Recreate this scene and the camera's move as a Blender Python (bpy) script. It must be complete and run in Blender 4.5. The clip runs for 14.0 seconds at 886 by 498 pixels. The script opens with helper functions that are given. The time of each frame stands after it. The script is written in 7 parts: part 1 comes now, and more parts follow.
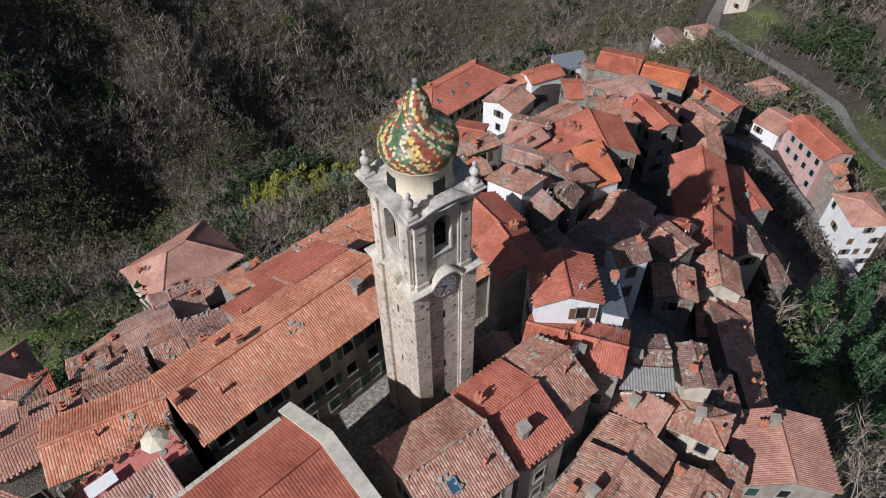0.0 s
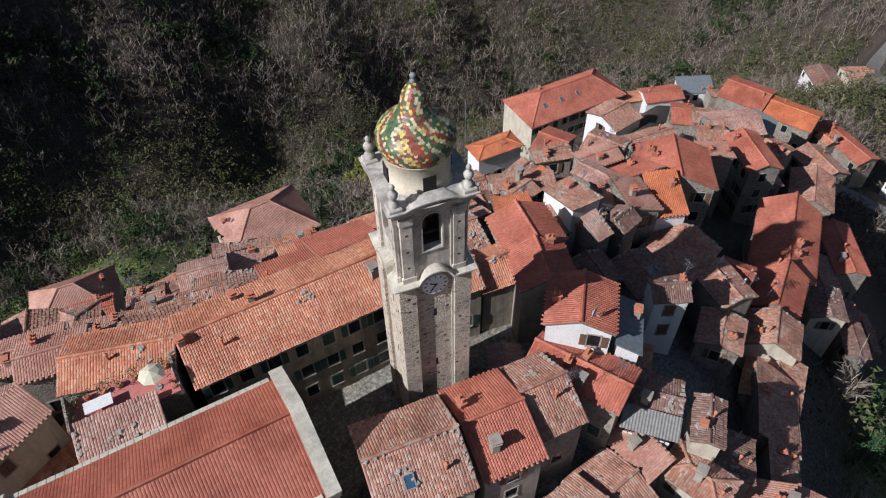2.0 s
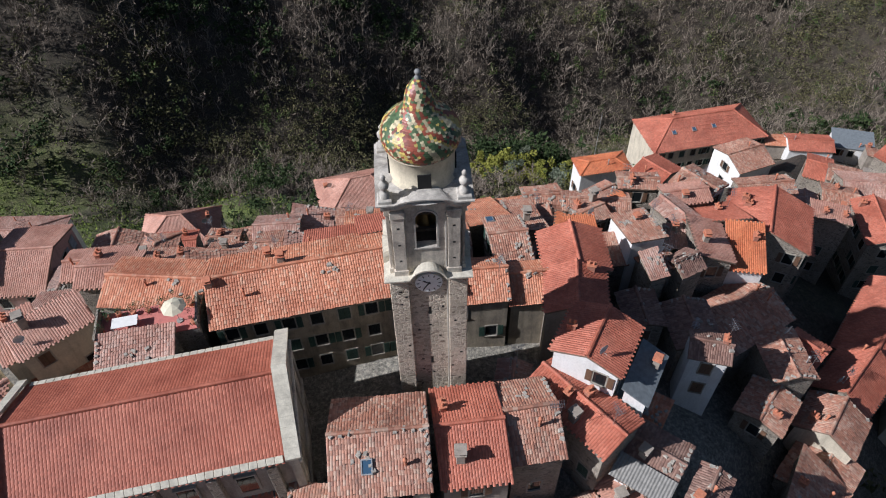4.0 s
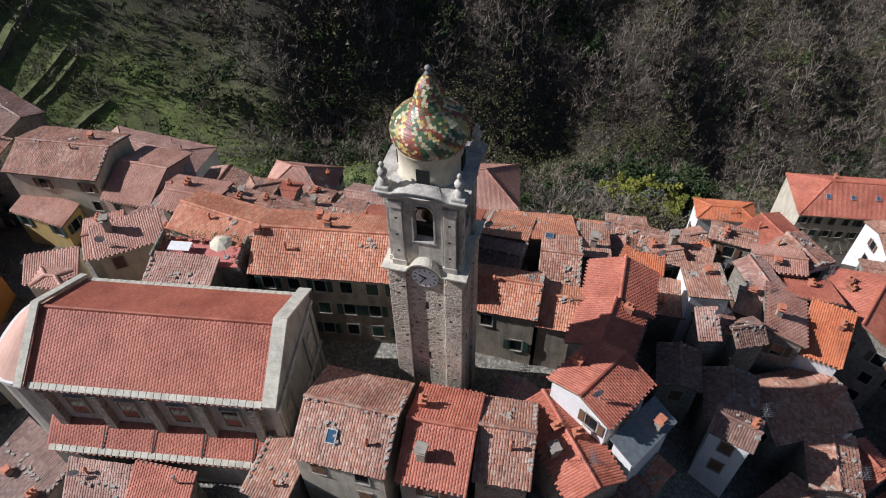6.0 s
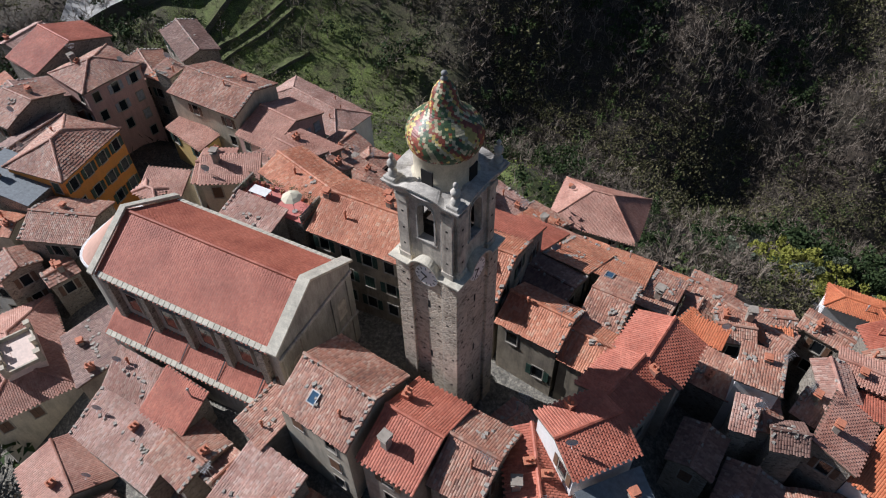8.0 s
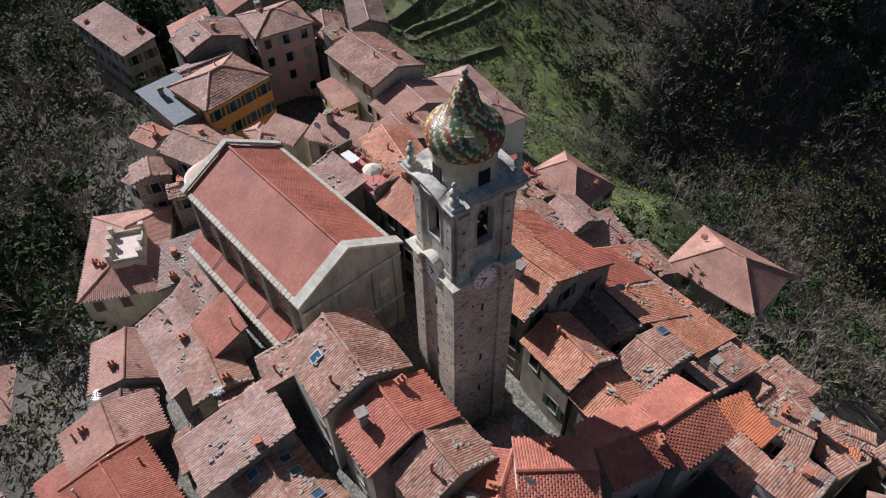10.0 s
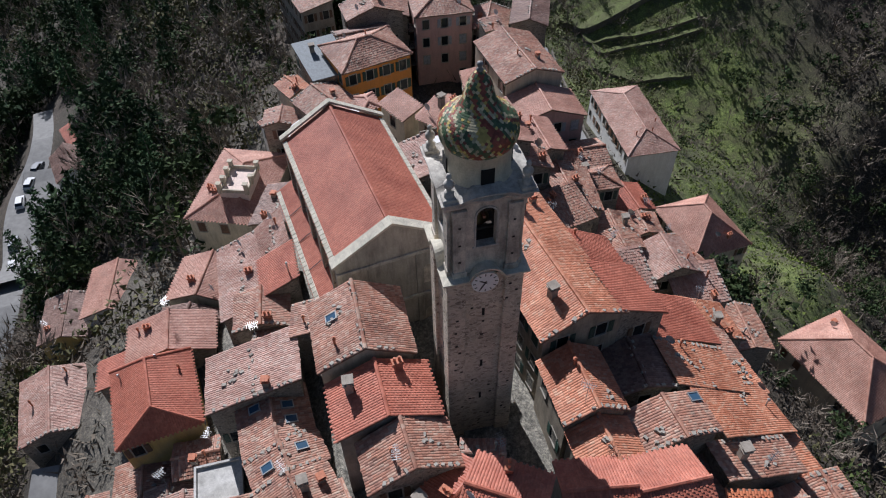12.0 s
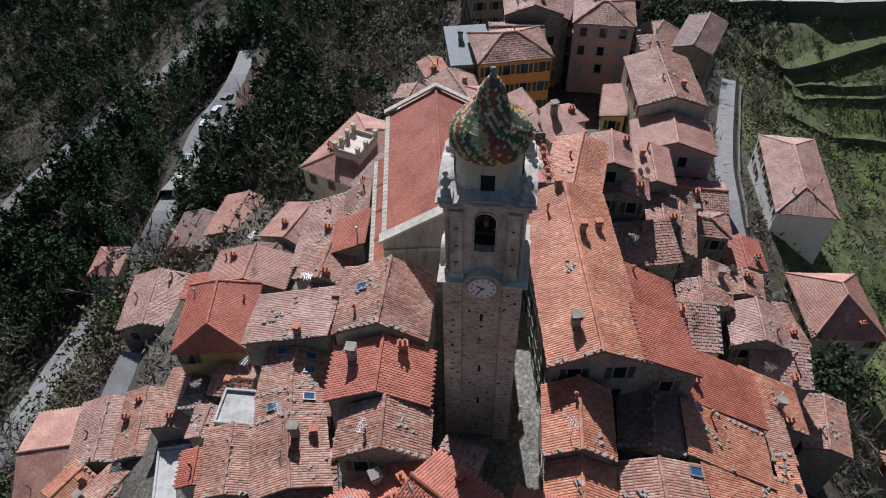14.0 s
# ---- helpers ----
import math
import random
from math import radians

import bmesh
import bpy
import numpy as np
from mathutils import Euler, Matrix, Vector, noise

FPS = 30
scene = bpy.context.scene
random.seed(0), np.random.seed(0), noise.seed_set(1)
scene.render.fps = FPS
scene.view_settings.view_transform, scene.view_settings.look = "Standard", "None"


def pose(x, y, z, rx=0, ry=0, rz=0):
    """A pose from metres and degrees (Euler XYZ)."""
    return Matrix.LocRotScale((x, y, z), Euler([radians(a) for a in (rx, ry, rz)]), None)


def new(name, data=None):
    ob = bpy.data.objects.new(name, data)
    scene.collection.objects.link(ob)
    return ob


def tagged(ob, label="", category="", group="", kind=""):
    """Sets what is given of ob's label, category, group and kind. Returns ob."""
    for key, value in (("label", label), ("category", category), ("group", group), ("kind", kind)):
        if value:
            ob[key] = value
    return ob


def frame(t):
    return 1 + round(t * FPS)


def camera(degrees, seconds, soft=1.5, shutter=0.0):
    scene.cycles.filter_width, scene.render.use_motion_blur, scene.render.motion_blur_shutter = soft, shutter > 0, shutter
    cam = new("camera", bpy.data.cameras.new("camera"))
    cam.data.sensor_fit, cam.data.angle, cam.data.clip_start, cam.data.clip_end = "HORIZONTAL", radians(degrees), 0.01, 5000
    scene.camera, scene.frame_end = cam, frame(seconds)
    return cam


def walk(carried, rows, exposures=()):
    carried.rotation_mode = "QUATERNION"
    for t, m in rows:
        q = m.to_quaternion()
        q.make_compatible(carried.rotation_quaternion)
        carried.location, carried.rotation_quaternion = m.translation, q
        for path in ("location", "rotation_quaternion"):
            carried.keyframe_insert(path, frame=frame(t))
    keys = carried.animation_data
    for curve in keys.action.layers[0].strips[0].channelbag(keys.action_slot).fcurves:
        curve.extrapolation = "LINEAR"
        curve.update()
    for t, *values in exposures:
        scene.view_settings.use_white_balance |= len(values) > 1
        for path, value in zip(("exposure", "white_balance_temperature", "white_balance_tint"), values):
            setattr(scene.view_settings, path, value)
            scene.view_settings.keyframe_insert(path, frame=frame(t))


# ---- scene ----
cam = camera(65.3, 14.0, 1.1)
METRES, EYE, TILT, LEAN, TURN = 66.0, 56.0, 0.0, 0.0, -43.3
ROWS = [
    (0.0, 0.0, 0.0, 0.0, -0.7, -47.51, 0.65),
    (0.5, 0.0271, 0.0004, -0.0004, 2.71, -47.5, 0.67),
    (1.0, 0.055, 0.0028, -0.0013, 6.18, -47.5, 0.68),
    (1.5, 0.0838, 0.0071, -0.0021, 9.74, -47.49, 0.71),
    (2.0, 0.1131, 0.0137, -0.001, 13.55, -47.54, 0.75),
    (2.5, 0.1428, 0.0224, -0.001, 17.47, -47.56, 0.81),
    (3.0, 0.1728, 0.034, -0.0008, 21.54, -47.56, 0.86),
    (5.5, 0.3159, 0.1318, -0.002, 44.41, -47.56, 0.93),
    (6.0, 0.3418, 0.1589, -0.0014, 49.28, -47.54, 0.97),
    (6.5, 0.3658, 0.1893, -0.0, 54.36, -47.48, 0.99),
    (7.0, 0.387, 0.2225, 0.0017, 59.61, -47.48, 0.99),
    (7.5, 0.4053, 0.2569, 0.0029, 64.83, -47.39, 0.97),
    (8.0, 0.4205, 0.293, 0.0037, 70.14, -47.33, 0.97),
    (10.5, 0.4429, 0.4817, -0.0099, 96.14, -46.53, 0.94),
    (11.0, 0.4378, 0.519, -0.0149, 101.16, -46.31, 0.92),
    (11.5, 0.429, 0.5558, -0.0188, 106.22, -46.2, 0.89),
    (12.0, 0.4176, 0.5921, -0.0212, 111.27, -46.14, 0.89),
    (12.5, 0.4031, 0.6266, -0.0215, 116.29, -46.14, 0.87),
    (13.0, 0.3861, 0.6597, -0.0219, 121.32, -46.11, 0.85),
    (13.5, 0.3665, 0.6914, -0.0208, 126.33, -46.14, 0.81),
    (14.0, 0.3438, 0.7213, -0.0198, 131.31, -46.17, 0.79),
]
walk(cam, [(t, pose(0, 0, EYE, TILT, LEAN, TURN) @ pose(METRES * x, METRES * y, METRES * z, 90 + pitch, roll, yaw)) for t, x, y, z, yaw, pitch, roll in ROWS], [(0, 0.0, 5780, 13), (3, 0.12, 5780, 13), (7, 0.2, 5790, 13), (14, 0.2, 5690, 13)])

# ---- sky and sun ----
SUN_AZ, SUN_EL = -93.0, 37.0  # azimuth clockwise from +y, elevation
world = bpy.data.worlds.new("sky")
scene.world = world
world.use_nodes = True
wn = world.node_tree.nodes
sky = wn.new("ShaderNodeTexSky")
sky.sky_type, sky.sun_disc = "NISHITA", False
sky.sun_elevation, sky.sun_rotation = radians(SUN_EL), radians(SUN_AZ)
wn["Background"].inputs["Strength"].default_value = 0.043
world.node_tree.links.new(sky.outputs[0], wn["Background"].inputs["Color"])
sun = new("sun", bpy.data.lights.new("sun", "SUN"))
sun.data.energy, sun.data.angle, sun.data.color = 5.0, radians(0.5), (1.0, 0.955, 0.90)
to_sun = Vector((math.sin(radians(SUN_AZ)) * math.cos(radians(SUN_EL)), math.cos(radians(SUN_AZ)) * math.cos(radians(SUN_EL)), math.sin(radians(SUN_EL))))
sun.rotation_mode = "QUATERNION"
sun.rotation_quaternion = to_sun.to_track_quat("Z", "Y")
sun.location = to_sun * 300


# ---- materials ----
def material(name, rough=0.8, metal=0.0):
    m = bpy.data.materials.new(name)
    m.use_nodes = True
    b = m.node_tree.nodes["Principled BSDF"]
    b.inputs["Roughness"].default_value, b.inputs["Metallic"].default_value = rough, metal
    return m, m.node_tree, b


def link(tree, a, b):
    tree.links.new(a, b)


def noise_tex(tree, scale, detail=4.0, rough=0.6, stretch=None):
    geo = tree.nodes.new("ShaderNodeNewGeometry")
    n = tree.nodes.new("ShaderNodeTexNoise")
    n.inputs["Scale"].default_value, n.inputs["Detail"].default_value, n.inputs["Roughness"].default_value = scale, detail, rough
    src = geo.outputs["Position"]
    if stretch:
        mul = tree.nodes.new("ShaderNodeVectorMath")
        mul.operation = "MULTIPLY"
        mul.inputs[1].default_value = stretch
        link(tree, src, mul.inputs[0])
        src = mul.outputs[0]
    link(tree, src, n.inputs["Vector"])
    return n.outputs["Fac"]


def ramp(tree, fac, stops, constant=False):
    r = tree.nodes.new("ShaderNodeValToRGB")
    r.color_ramp.interpolation = "CONSTANT" if constant else "LINEAR"
    while len(r.color_ramp.elements) < len(stops):
        r.color_ramp.elements.new(0.5)
    for e, (p, c) in zip(r.color_ramp.elements, stops):
        e.position, e.color = p, (*c, 1)
    link(tree, fac, r.inputs[0])
    return r.outputs[0]


def mix(tree, fac, a, b, mode="MIX"):
    m = tree.nodes.new("ShaderNodeMix")
    m.data_type, m.blend_type = "RGBA", mode
    for sock, v in ((m.inputs[0], fac), (m.inputs[6], a), (m.inputs[7], b)):
        if isinstance(v, (int, float)):
            sock.default_value = v
        elif isinstance(v, tuple):
            sock.default_value = (*v, 1)
        else:
            link(tree, v, sock)
    return m.outputs[2]


def bump(tree, bsdf, height, strength=0.4, dist=0.02):
    b = tree.nodes.new("ShaderNodeBump")
    b.inputs["Strength"].default_value, b.inputs["Distance"].default_value = strength, dist
    link(tree, height, b.inputs["Height"])
    link(tree, b.outputs[0], bsdf.inputs["Normal"])


def island(tree):
    return tree.nodes.new("ShaderNodeNewGeometry").outputs["Random Per Island"]


def tile_material(name, stops, stain=0.5, stain_color=(0.10, 0.075, 0.06), calm=0.25):
    """Fired clay: every tile its own shade, re-laid patches, soot and lichen."""
    m, t, b = material(name, 0.62)
    b.inputs["Specular IOR Level"].default_value = 0.42
    mean = [sum(c[k] for p, c in stops) / len(stops) for k in range(3)]
    stops = [(p, tuple(c[k] + (mean[k] - c[k]) * calm for k in range(3))) for p, c in stops]
    col = ramp(t, island(t), stops)
    patch = ramp(t, noise_tex(t, 0.33, 3.0, 0.55), [(0.36, (0.80, 0.74, 0.72)), (0.52, (1.0, 1.0, 1.0)), (0.68, (1.12, 1.18, 1.2))])
    col = mix(t, 1.0, col, patch, "MULTIPLY")
    big = ramp(t, noise_tex(t, 0.7, 6.0, 0.7), [(0.46, (0, 0, 0)), (0.74, (1, 1, 1))])
    small = ramp(t, noise_tex(t, 5.0, 5.0, 0.75), [(0.32, (0.74, 0.74, 0.74)), (0.68, (1.14, 1.12, 1.08))])
    lichen = ramp(t, noise_tex(t, 2.6, 6.0, 0.8), [(0.60, (0, 0, 0)), (0.70, (stain * 0.7,) * 3)])
    sm = t.nodes.new("ShaderNodeMath")
    sm.operation = "MULTIPLY"
    sm.inputs[1].default_value = stain
    link(t, big, sm.inputs[0])
    col = mix(t, sm.outputs[0], col, stain_color)
    col = mix(t, lichen, col, (0.40, 0.36, 0.29))
    col = mix(t, 1.0, col, small, "MULTIPLY")
    link(t, col, b.inputs["Base Color"])
    bump(t, b, noise_tex(t, 25.0), 0.3, 0.01)
    return m


def wall_material(name, base, patch, stain=0.6, scale=0.6):
    """Lime render: blotches, runs of dirt, patches worn to another coat."""
    m, t, b = material(name, 0.9)
    blot = ramp(t, noise_tex(t, scale, 6.0, 0.7), [(0.4, (0, 0, 0)), (0.66, (1, 1, 1))])
    run = ramp(t, noise_tex(t, 1.4, 5.0, 0.7, (1.0, 1.0, 0.18)), [(0.45, (1, 1, 1)), (0.75, (1 - stain * 0.6,) * 3)])
    col = mix(t, blot, base, patch)
    col = mix(t, 1.0, col, run, "MULTIPLY")
    fine = ramp(t, noise_tex(t, 9.0, 4.0, 0.7), [(0.3, (0.82, 0.82, 0.82)), (0.7, (1.08, 1.08, 1.08))])
    col = mix(t, 1.0, col, fine, "MULTIPLY")
    link(t, col, b.inputs["Base Color"])
    bump(t, b, noise_tex(t, 14.0, 5.0), 0.35, 0.02)
    return m


def rubble_material(name, light, dark, mortar, size=3.2):
    """Rubble masonry: stones of mixed tone in pale mortar."""
    m, t, b = material(name, 0.92)
    geo = t.nodes.new("ShaderNodeNewGeometry")
    mul = t.nodes.new("ShaderNodeVectorMath")
    mul.operation = "MULTIPLY"
    mul.inputs[1].default_value = (1, 1, 1.7)
    link(t, geo.outputs["Position"], mul.inputs[0])
    warp = t.nodes.new("ShaderNodeTexNoise")
    warp.inputs["Scale"].default_value = 2.0
    link(t, mul.outputs[0], warp.inputs["Vector"])
    add = t.nodes.new("ShaderNodeVectorMath")
    add.operation = "MULTIPLY_ADD"
    add.inputs[1].default_value = (0.5, 0.5, 0.5)
    link(t, warp.outputs["Color"], add.inputs[0])
    link(t, mul.outputs[0], add.inputs[2])
    v = t.nodes.new("ShaderNodeTexVoronoi")
    v.inputs["Scale"].default_value = size
    link(t, add.outputs[0], v.inputs["Vector"])
    e = t.nodes.new("ShaderNodeTexVoronoi")
    e.feature = "DISTANCE_TO_EDGE"
    e.inputs["Scale"].default_value = size
    link(t, add.outputs[0], e.inputs["Vector"])
    sep = t.nodes.new("ShaderNodeSeparateColor")
    link(t, v.outputs["Color"], sep.inputs[0])
    stone = ramp(t, sep.outputs[0], [(0.0, dark), (0.45, light), (0.8, tuple(0.5 * (a + b2) for a, b2 in zip(light, dark))), (1.0, light)])
    edge = ramp(t, e.outputs["Distance"], [(0.02, (1, 1, 1)), (0.10, (0, 0, 0))])
    col = mix(t, edge, stone, mortar)
    blot = ramp(t, noise_tex(t, 0.5, 5.0, 0.7), [(0.3, (0.7, 0.69, 0.67)), (0.7, (1.1, 1.1, 1.1))])
    col = mix(t, 1.0, col, blot, "MULTIPLY")
    link(t, col, b.inputs["Base Color"])
    h = ramp(t, e.outputs["Distance"], [(0.0, (0, 0, 0)), (0.2, (1, 1, 1))])
    bump(t, b, h, 0.7, 0.05)
    return m


def plain(name, color, rough=0.7, metal=0.0, var=0.25, scale=3.0):
    m, t, b = material(name, rough, metal)
    n = ramp(t, noise_tex(t, scale, 5.0, 0.65), [(0.3, tuple(c * (1 - var) for c in color)), (0.7, tuple(min(1, c * (1 + var)) for c in color))])
    link(t, n, b.inputs["Base Color"])
    return m


TILE = {
    "red": tile_material("red clay tiles", [(0, (0.42, 0.120, 0.072)), (0.5, (0.50, 0.158, 0.098)), (1, (0.57, 0.20, 0.13))], 0.25),
    "orange": tile_material("bright orange tiles", [(0, (0.59, 0.165, 0.070)), (1, (0.68, 0.235, 0.105))], 0.18),
    "pink": tile_material("faded pink tiles", [(0, (0.44, 0.205, 0.145)), (0.5, (0.52, 0.265, 0.195)), (1, (0.58, 0.33, 0.25))], 0.3, (0.20, 0.15, 0.12)),
    "old": tile_material("weathered old tiles", [(0, (0.24, 0.115, 0.085)), (0.25, (0.42, 0.18, 0.115)), (0.55, (0.50, 0.235, 0.155)), (0.8, (0.50, 0.30, 0.22)), (1, (0.57, 0.42, 0.32))], 0.5, (0.16, 0.125, 0.10)),
    "oldpink": tile_material("weathered pink tiles", [(0, (0.36, 0.185, 0.14)), (0.5, (0.51, 0.275, 0.21)), (1, (0.56, 0.40, 0.33))], 0.4, (0.27, 0.235, 0.20)),
    "orangeold": tile_material("orange old tiles", [(0, (0.45, 0.15, 0.075)), (0.4, (0.60, 0.225, 0.12)), (0.8, (0.65, 0.285, 0.17)), (1, (0.64, 0.40, 0.27))], 0.3, (0.25, 0.165, 0.12)),
    "dark": tile_material("dark sooty tiles", [(0, (0.16, 0.09, 0.072)), (0.5, (0.27, 0.15, 0.115)), (1, (0.36, 0.235, 0.185))], 0.45),
    "church": tile_material("new red-brown church tiles", [(0, (0.37, 0.105, 0.062)), (0.5, (0.43, 0.132, 0.080)), (1, (0.48, 0.16, 0.10))], 0.12),
    "slate": plain("grey roof felt", (0.16, 0.18, 0.19), 0.7),
    "grey": plain("grey stone slabs", (0.24, 0.23, 0.21), 0.85),
}
WALL = {
    "stone": rubble_material("rubble wall", (0.34, 0.29, 0.23), (0.13, 0.11, 0.09), (0.40, 0.36, 0.30), 3.4),
    "tan": wall_material("tan old render", (0.40, 0.34, 0.25), (0.27, 0.23, 0.18), 0.9, 0.8),
    "cream": wall_material("cream render", (0.62, 0.55, 0.42), (0.50, 0.44, 0.34)),
    "white": wall_material("white render", (0.80, 0.79, 0.76), (0.72, 0.70, 0.66), 0.3),
    "grey": wall_material("grey-brown render", (0.38, 0.33, 0.27), (0.26, 0.22, 0.18)),
    "yellow": wall_material("ochre yellow render", (0.60, 0.42, 0.14), (0.52, 0.38, 0.18), 0.4),
    "orange": wall_material("orange render", (0.66, 0.27, 0.05), (0.60, 0.24, 0.06), 0.3),
    "pink": wall_material("dusty pink render", (0.58, 0.36, 0.31), (0.50, 0.33, 0.29), 0.4),
}
GLASS, _t, _b = material("window glass", 0.08)
_b.inputs["Base Color"].default_value = (0.015, 0.018, 0.02, 1)
FRAME = plain("stone window surround", (0.33, 0.30, 0.25), 0.8)
SHUT = {"green": plain("dark green painted shutter", (0.022, 0.05, 0.036), 0.6), "brown": plain("brown painted shutter", (0.13, 0.07, 0.04), 0.6), "grey": plain("grey painted shutter", (0.30, 0.32, 0.34), 0.6)}
DECK = plain("roof underside boards", (0.20, 0.14, 0.10), 0.9)
MORTAR = plain("pale ridge mortar", (0.45, 0.36, 0.30), 0.9)
STONE_TRIM = wall_material("weathered pale stone", (0.58, 0.54, 0.47), (0.36, 0.33, 0.29), 0.8, 1.2)
COPING = wall_material("pale coping stone", (0.66, 0.61, 0.49), (0.50, 0.46, 0.37), 0.5, 1.2)
PALE_DECK = wall_material("pale roof deck", (0.62, 0.60, 0.56), (0.46, 0.44, 0.40), 0.6, 0.5)
CONCRETE = wall_material("concrete", (0.40, 0.38, 0.35), (0.32, 0.30, 0.27))


# ---- ground shape ----
def lerp(x, xs, ys):
    return np.interp(x, xs, ys)


def ground_z(x, y):
    """Height of the spur that the village stands on, and of the valleys beside it."""
    x, y = np.asarray(x, float), np.asarray(y, float)
    z0 = lerp(x, [-400, -200, -100, -60, -30, -10, 0, 20, 35, 50, 65, 80, 100, 130, 190, 215, 260, 500], [-50, -30, -14, -9, -4, 1, 3, 4.5, 3, -4, -10, -17, -28, -39, -59, -57, -42, 50])
    yn = lerp(x, [-200, -60, -30, -10, 0, 20, 40, 60, 80, 100, 130, 200], [46, 48, 46, 36, 34, 33, 38, 42, 60, 75, 75, 80])
    ys = lerp(x, [-200, -60, -30, -10, 0, 20, 40, 60, 80, 100, 130, 200], [15, 20, 18, 12, 12, 13, 14, 20, 25, 30, 35, 40])
    zb = lerp(x, [-400, -120, -40, 40, 140, 200, 260, 600], [-52, -46, -60, -88, -116, -112, -86, 20])
    yv = lerp(x, [-400, -120, -40, 40, 140, 250], [100, 110, 131, 163, 180, 190])
    s = (y - yn) / (yv - yn)
    north = z0 + (zb - z0) * np.clip(s, 0, 1) ** 0.88
    far = zb + 0.5 * np.clip(y - yv, 0, 400) + 0.25 * np.clip(y - yv - 400, 0, None)
    north = np.where(y > yv, far, north)
    d = np.clip(ys - y, 0, None)
    drop = lerp(d, [0, 12, 25, 35, 58, 160, 230, 700], [0, 8, 14, 24, 46, 108, 112, -60])
    south = z0 - drop * lerp(x, [-60, -10], [0.74, 0.96])
    z = np.where(y > yn, north, np.where(y < ys, south, z0))
    # the levelled lot beside the lower road
    lot = np.clip(1.7 - 1.7 * np.hypot((x + 80) / 27, (y + 29) / 15), 0, 1)
    z = z * (1 - lot) - 41.5 * lot
    # gullies and spurs in the wooded slopes, away from the village
    away = np.maximum(np.clip((y - yn - 32) / 30, 0, 1), np.clip((ys - 95 - y) / 40, 0, 1))
    away = away * (1 - 0.85 * np.clip(1.6 - 1.6 * np.hypot((x + 88) / 75, (y - 126) / 50), 0, 1))
    away = away * np.clip((185 - x) / 40, 0, 1)
    z = z + 0.75 * away * (3.6 * np.sin(x * 0.115 + 1.4 * np.sin(y * 0.021) + 0.6) + 2.2 * np.sin(x * 0.21 + y * 0.09) * np.sin(y * 0.07 + 1.0) + 2.0 * np.sin(x * 0.043 - y * 0.16))
    return z + 0.8 * np.sin(x * 0.05 + 1.3) * np.sin(y * 0.06) * np.clip((np.hypot(x - 15, y - 25) - 60) / 60, 0, 2)


def meadow(x, y):
    """Where the slope is grass instead of wood, 0 to 1."""
    e = lambda cx, cy, rx, ry: np.clip(1.6 - 1.6 * np.hypot((x - cx) / rx, (y - cy) / ry), 0, 1)
    return np.maximum.reduce([e(-15, 90, 48, 20), e(-30, 108, 32, 15), e(-2, 97, 18, 15), e(-84, 124, 62, 40), e(-60, 95, 30, 18), e(-120, 150, 40, 40), e(175, 20, 34, 24), e(206, 76, 12, 9), e(70, -2, 14, 10)])


# ---- mesh helpers ----
def mesh_object(name, verts, faces, mats, parent=None, index=None, label=""):
    me = bpy.data.meshes.new(name)
    sizes = np.array([len(q) for q in faces], np.int32)
    me.vertices.add(len(verts))
    me.vertices.foreach_set("co", np.asarray(verts, np.float32).ravel())
    me.loops.add(int(sizes.sum()))
    me.loops.foreach_set("vertex_index", np.fromiter((i for q in faces for i in q), np.int32, int(sizes.sum())))
    me.polygons.add(len(sizes))
    me.polygons.foreach_set("loop_start", np.concatenate([[0], np.cumsum(sizes)[:-1]]).astype(np.int32))
    for mt in mats:
        me.materials.append(mt)
    if index is not None:
        me.polygons.foreach_set("material_index", index)
    me.polygons.foreach_set("use_smooth", np.zeros(len(sizes), bool))
    me.update(calc_edges=True)
    ob = new(name, me)
    if parent:
        ob.parent = parent
    if label:
        ob["label"] = label
    return ob


def part(name, bm, mat, parent, label=""):
    me = bpy.data.meshes.new(name)
    bm.to_mesh(me)
    bm.free()
    for mt in (mat if isinstance(mat, (list, tuple)) else [mat]):
        me.materials.append(mt)
    ob = new(name, me)
    ob.parent = parent
    if label:
        ob["label"] = label
    return ob


def shared(name, data, parent, m=None):
    ob = new(name, data)
    ob.parent = parent
    if m is not None:
        ob.matrix_local = m
    return ob


def box(bm, x0, y0, z0, x1, y1, z1, bevel=0.0, mat=0):
    r = bmesh.ops.create_cube(bm, size=1.0, matrix=Matrix.Translation(((x0 + x1) / 2, (y0 + y1) / 2, (z0 + z1) / 2)) @ Matrix.Diagonal((x1 - x0, y1 - y0, z1 - z0, 1)))
    if bevel:
        es = list({e for v in r["verts"] for e in v.link_edges})
        r = bmesh.ops.bevel(bm, geom=es, offset=bevel, segments=1, affect="EDGES")
        if mat:
            for fc in r["faces"]:
                fc.material_index = mat
    elif mat:
        for fc in {fc for v in r["verts"] for fc in v.link_faces}:
            fc.material_index = mat


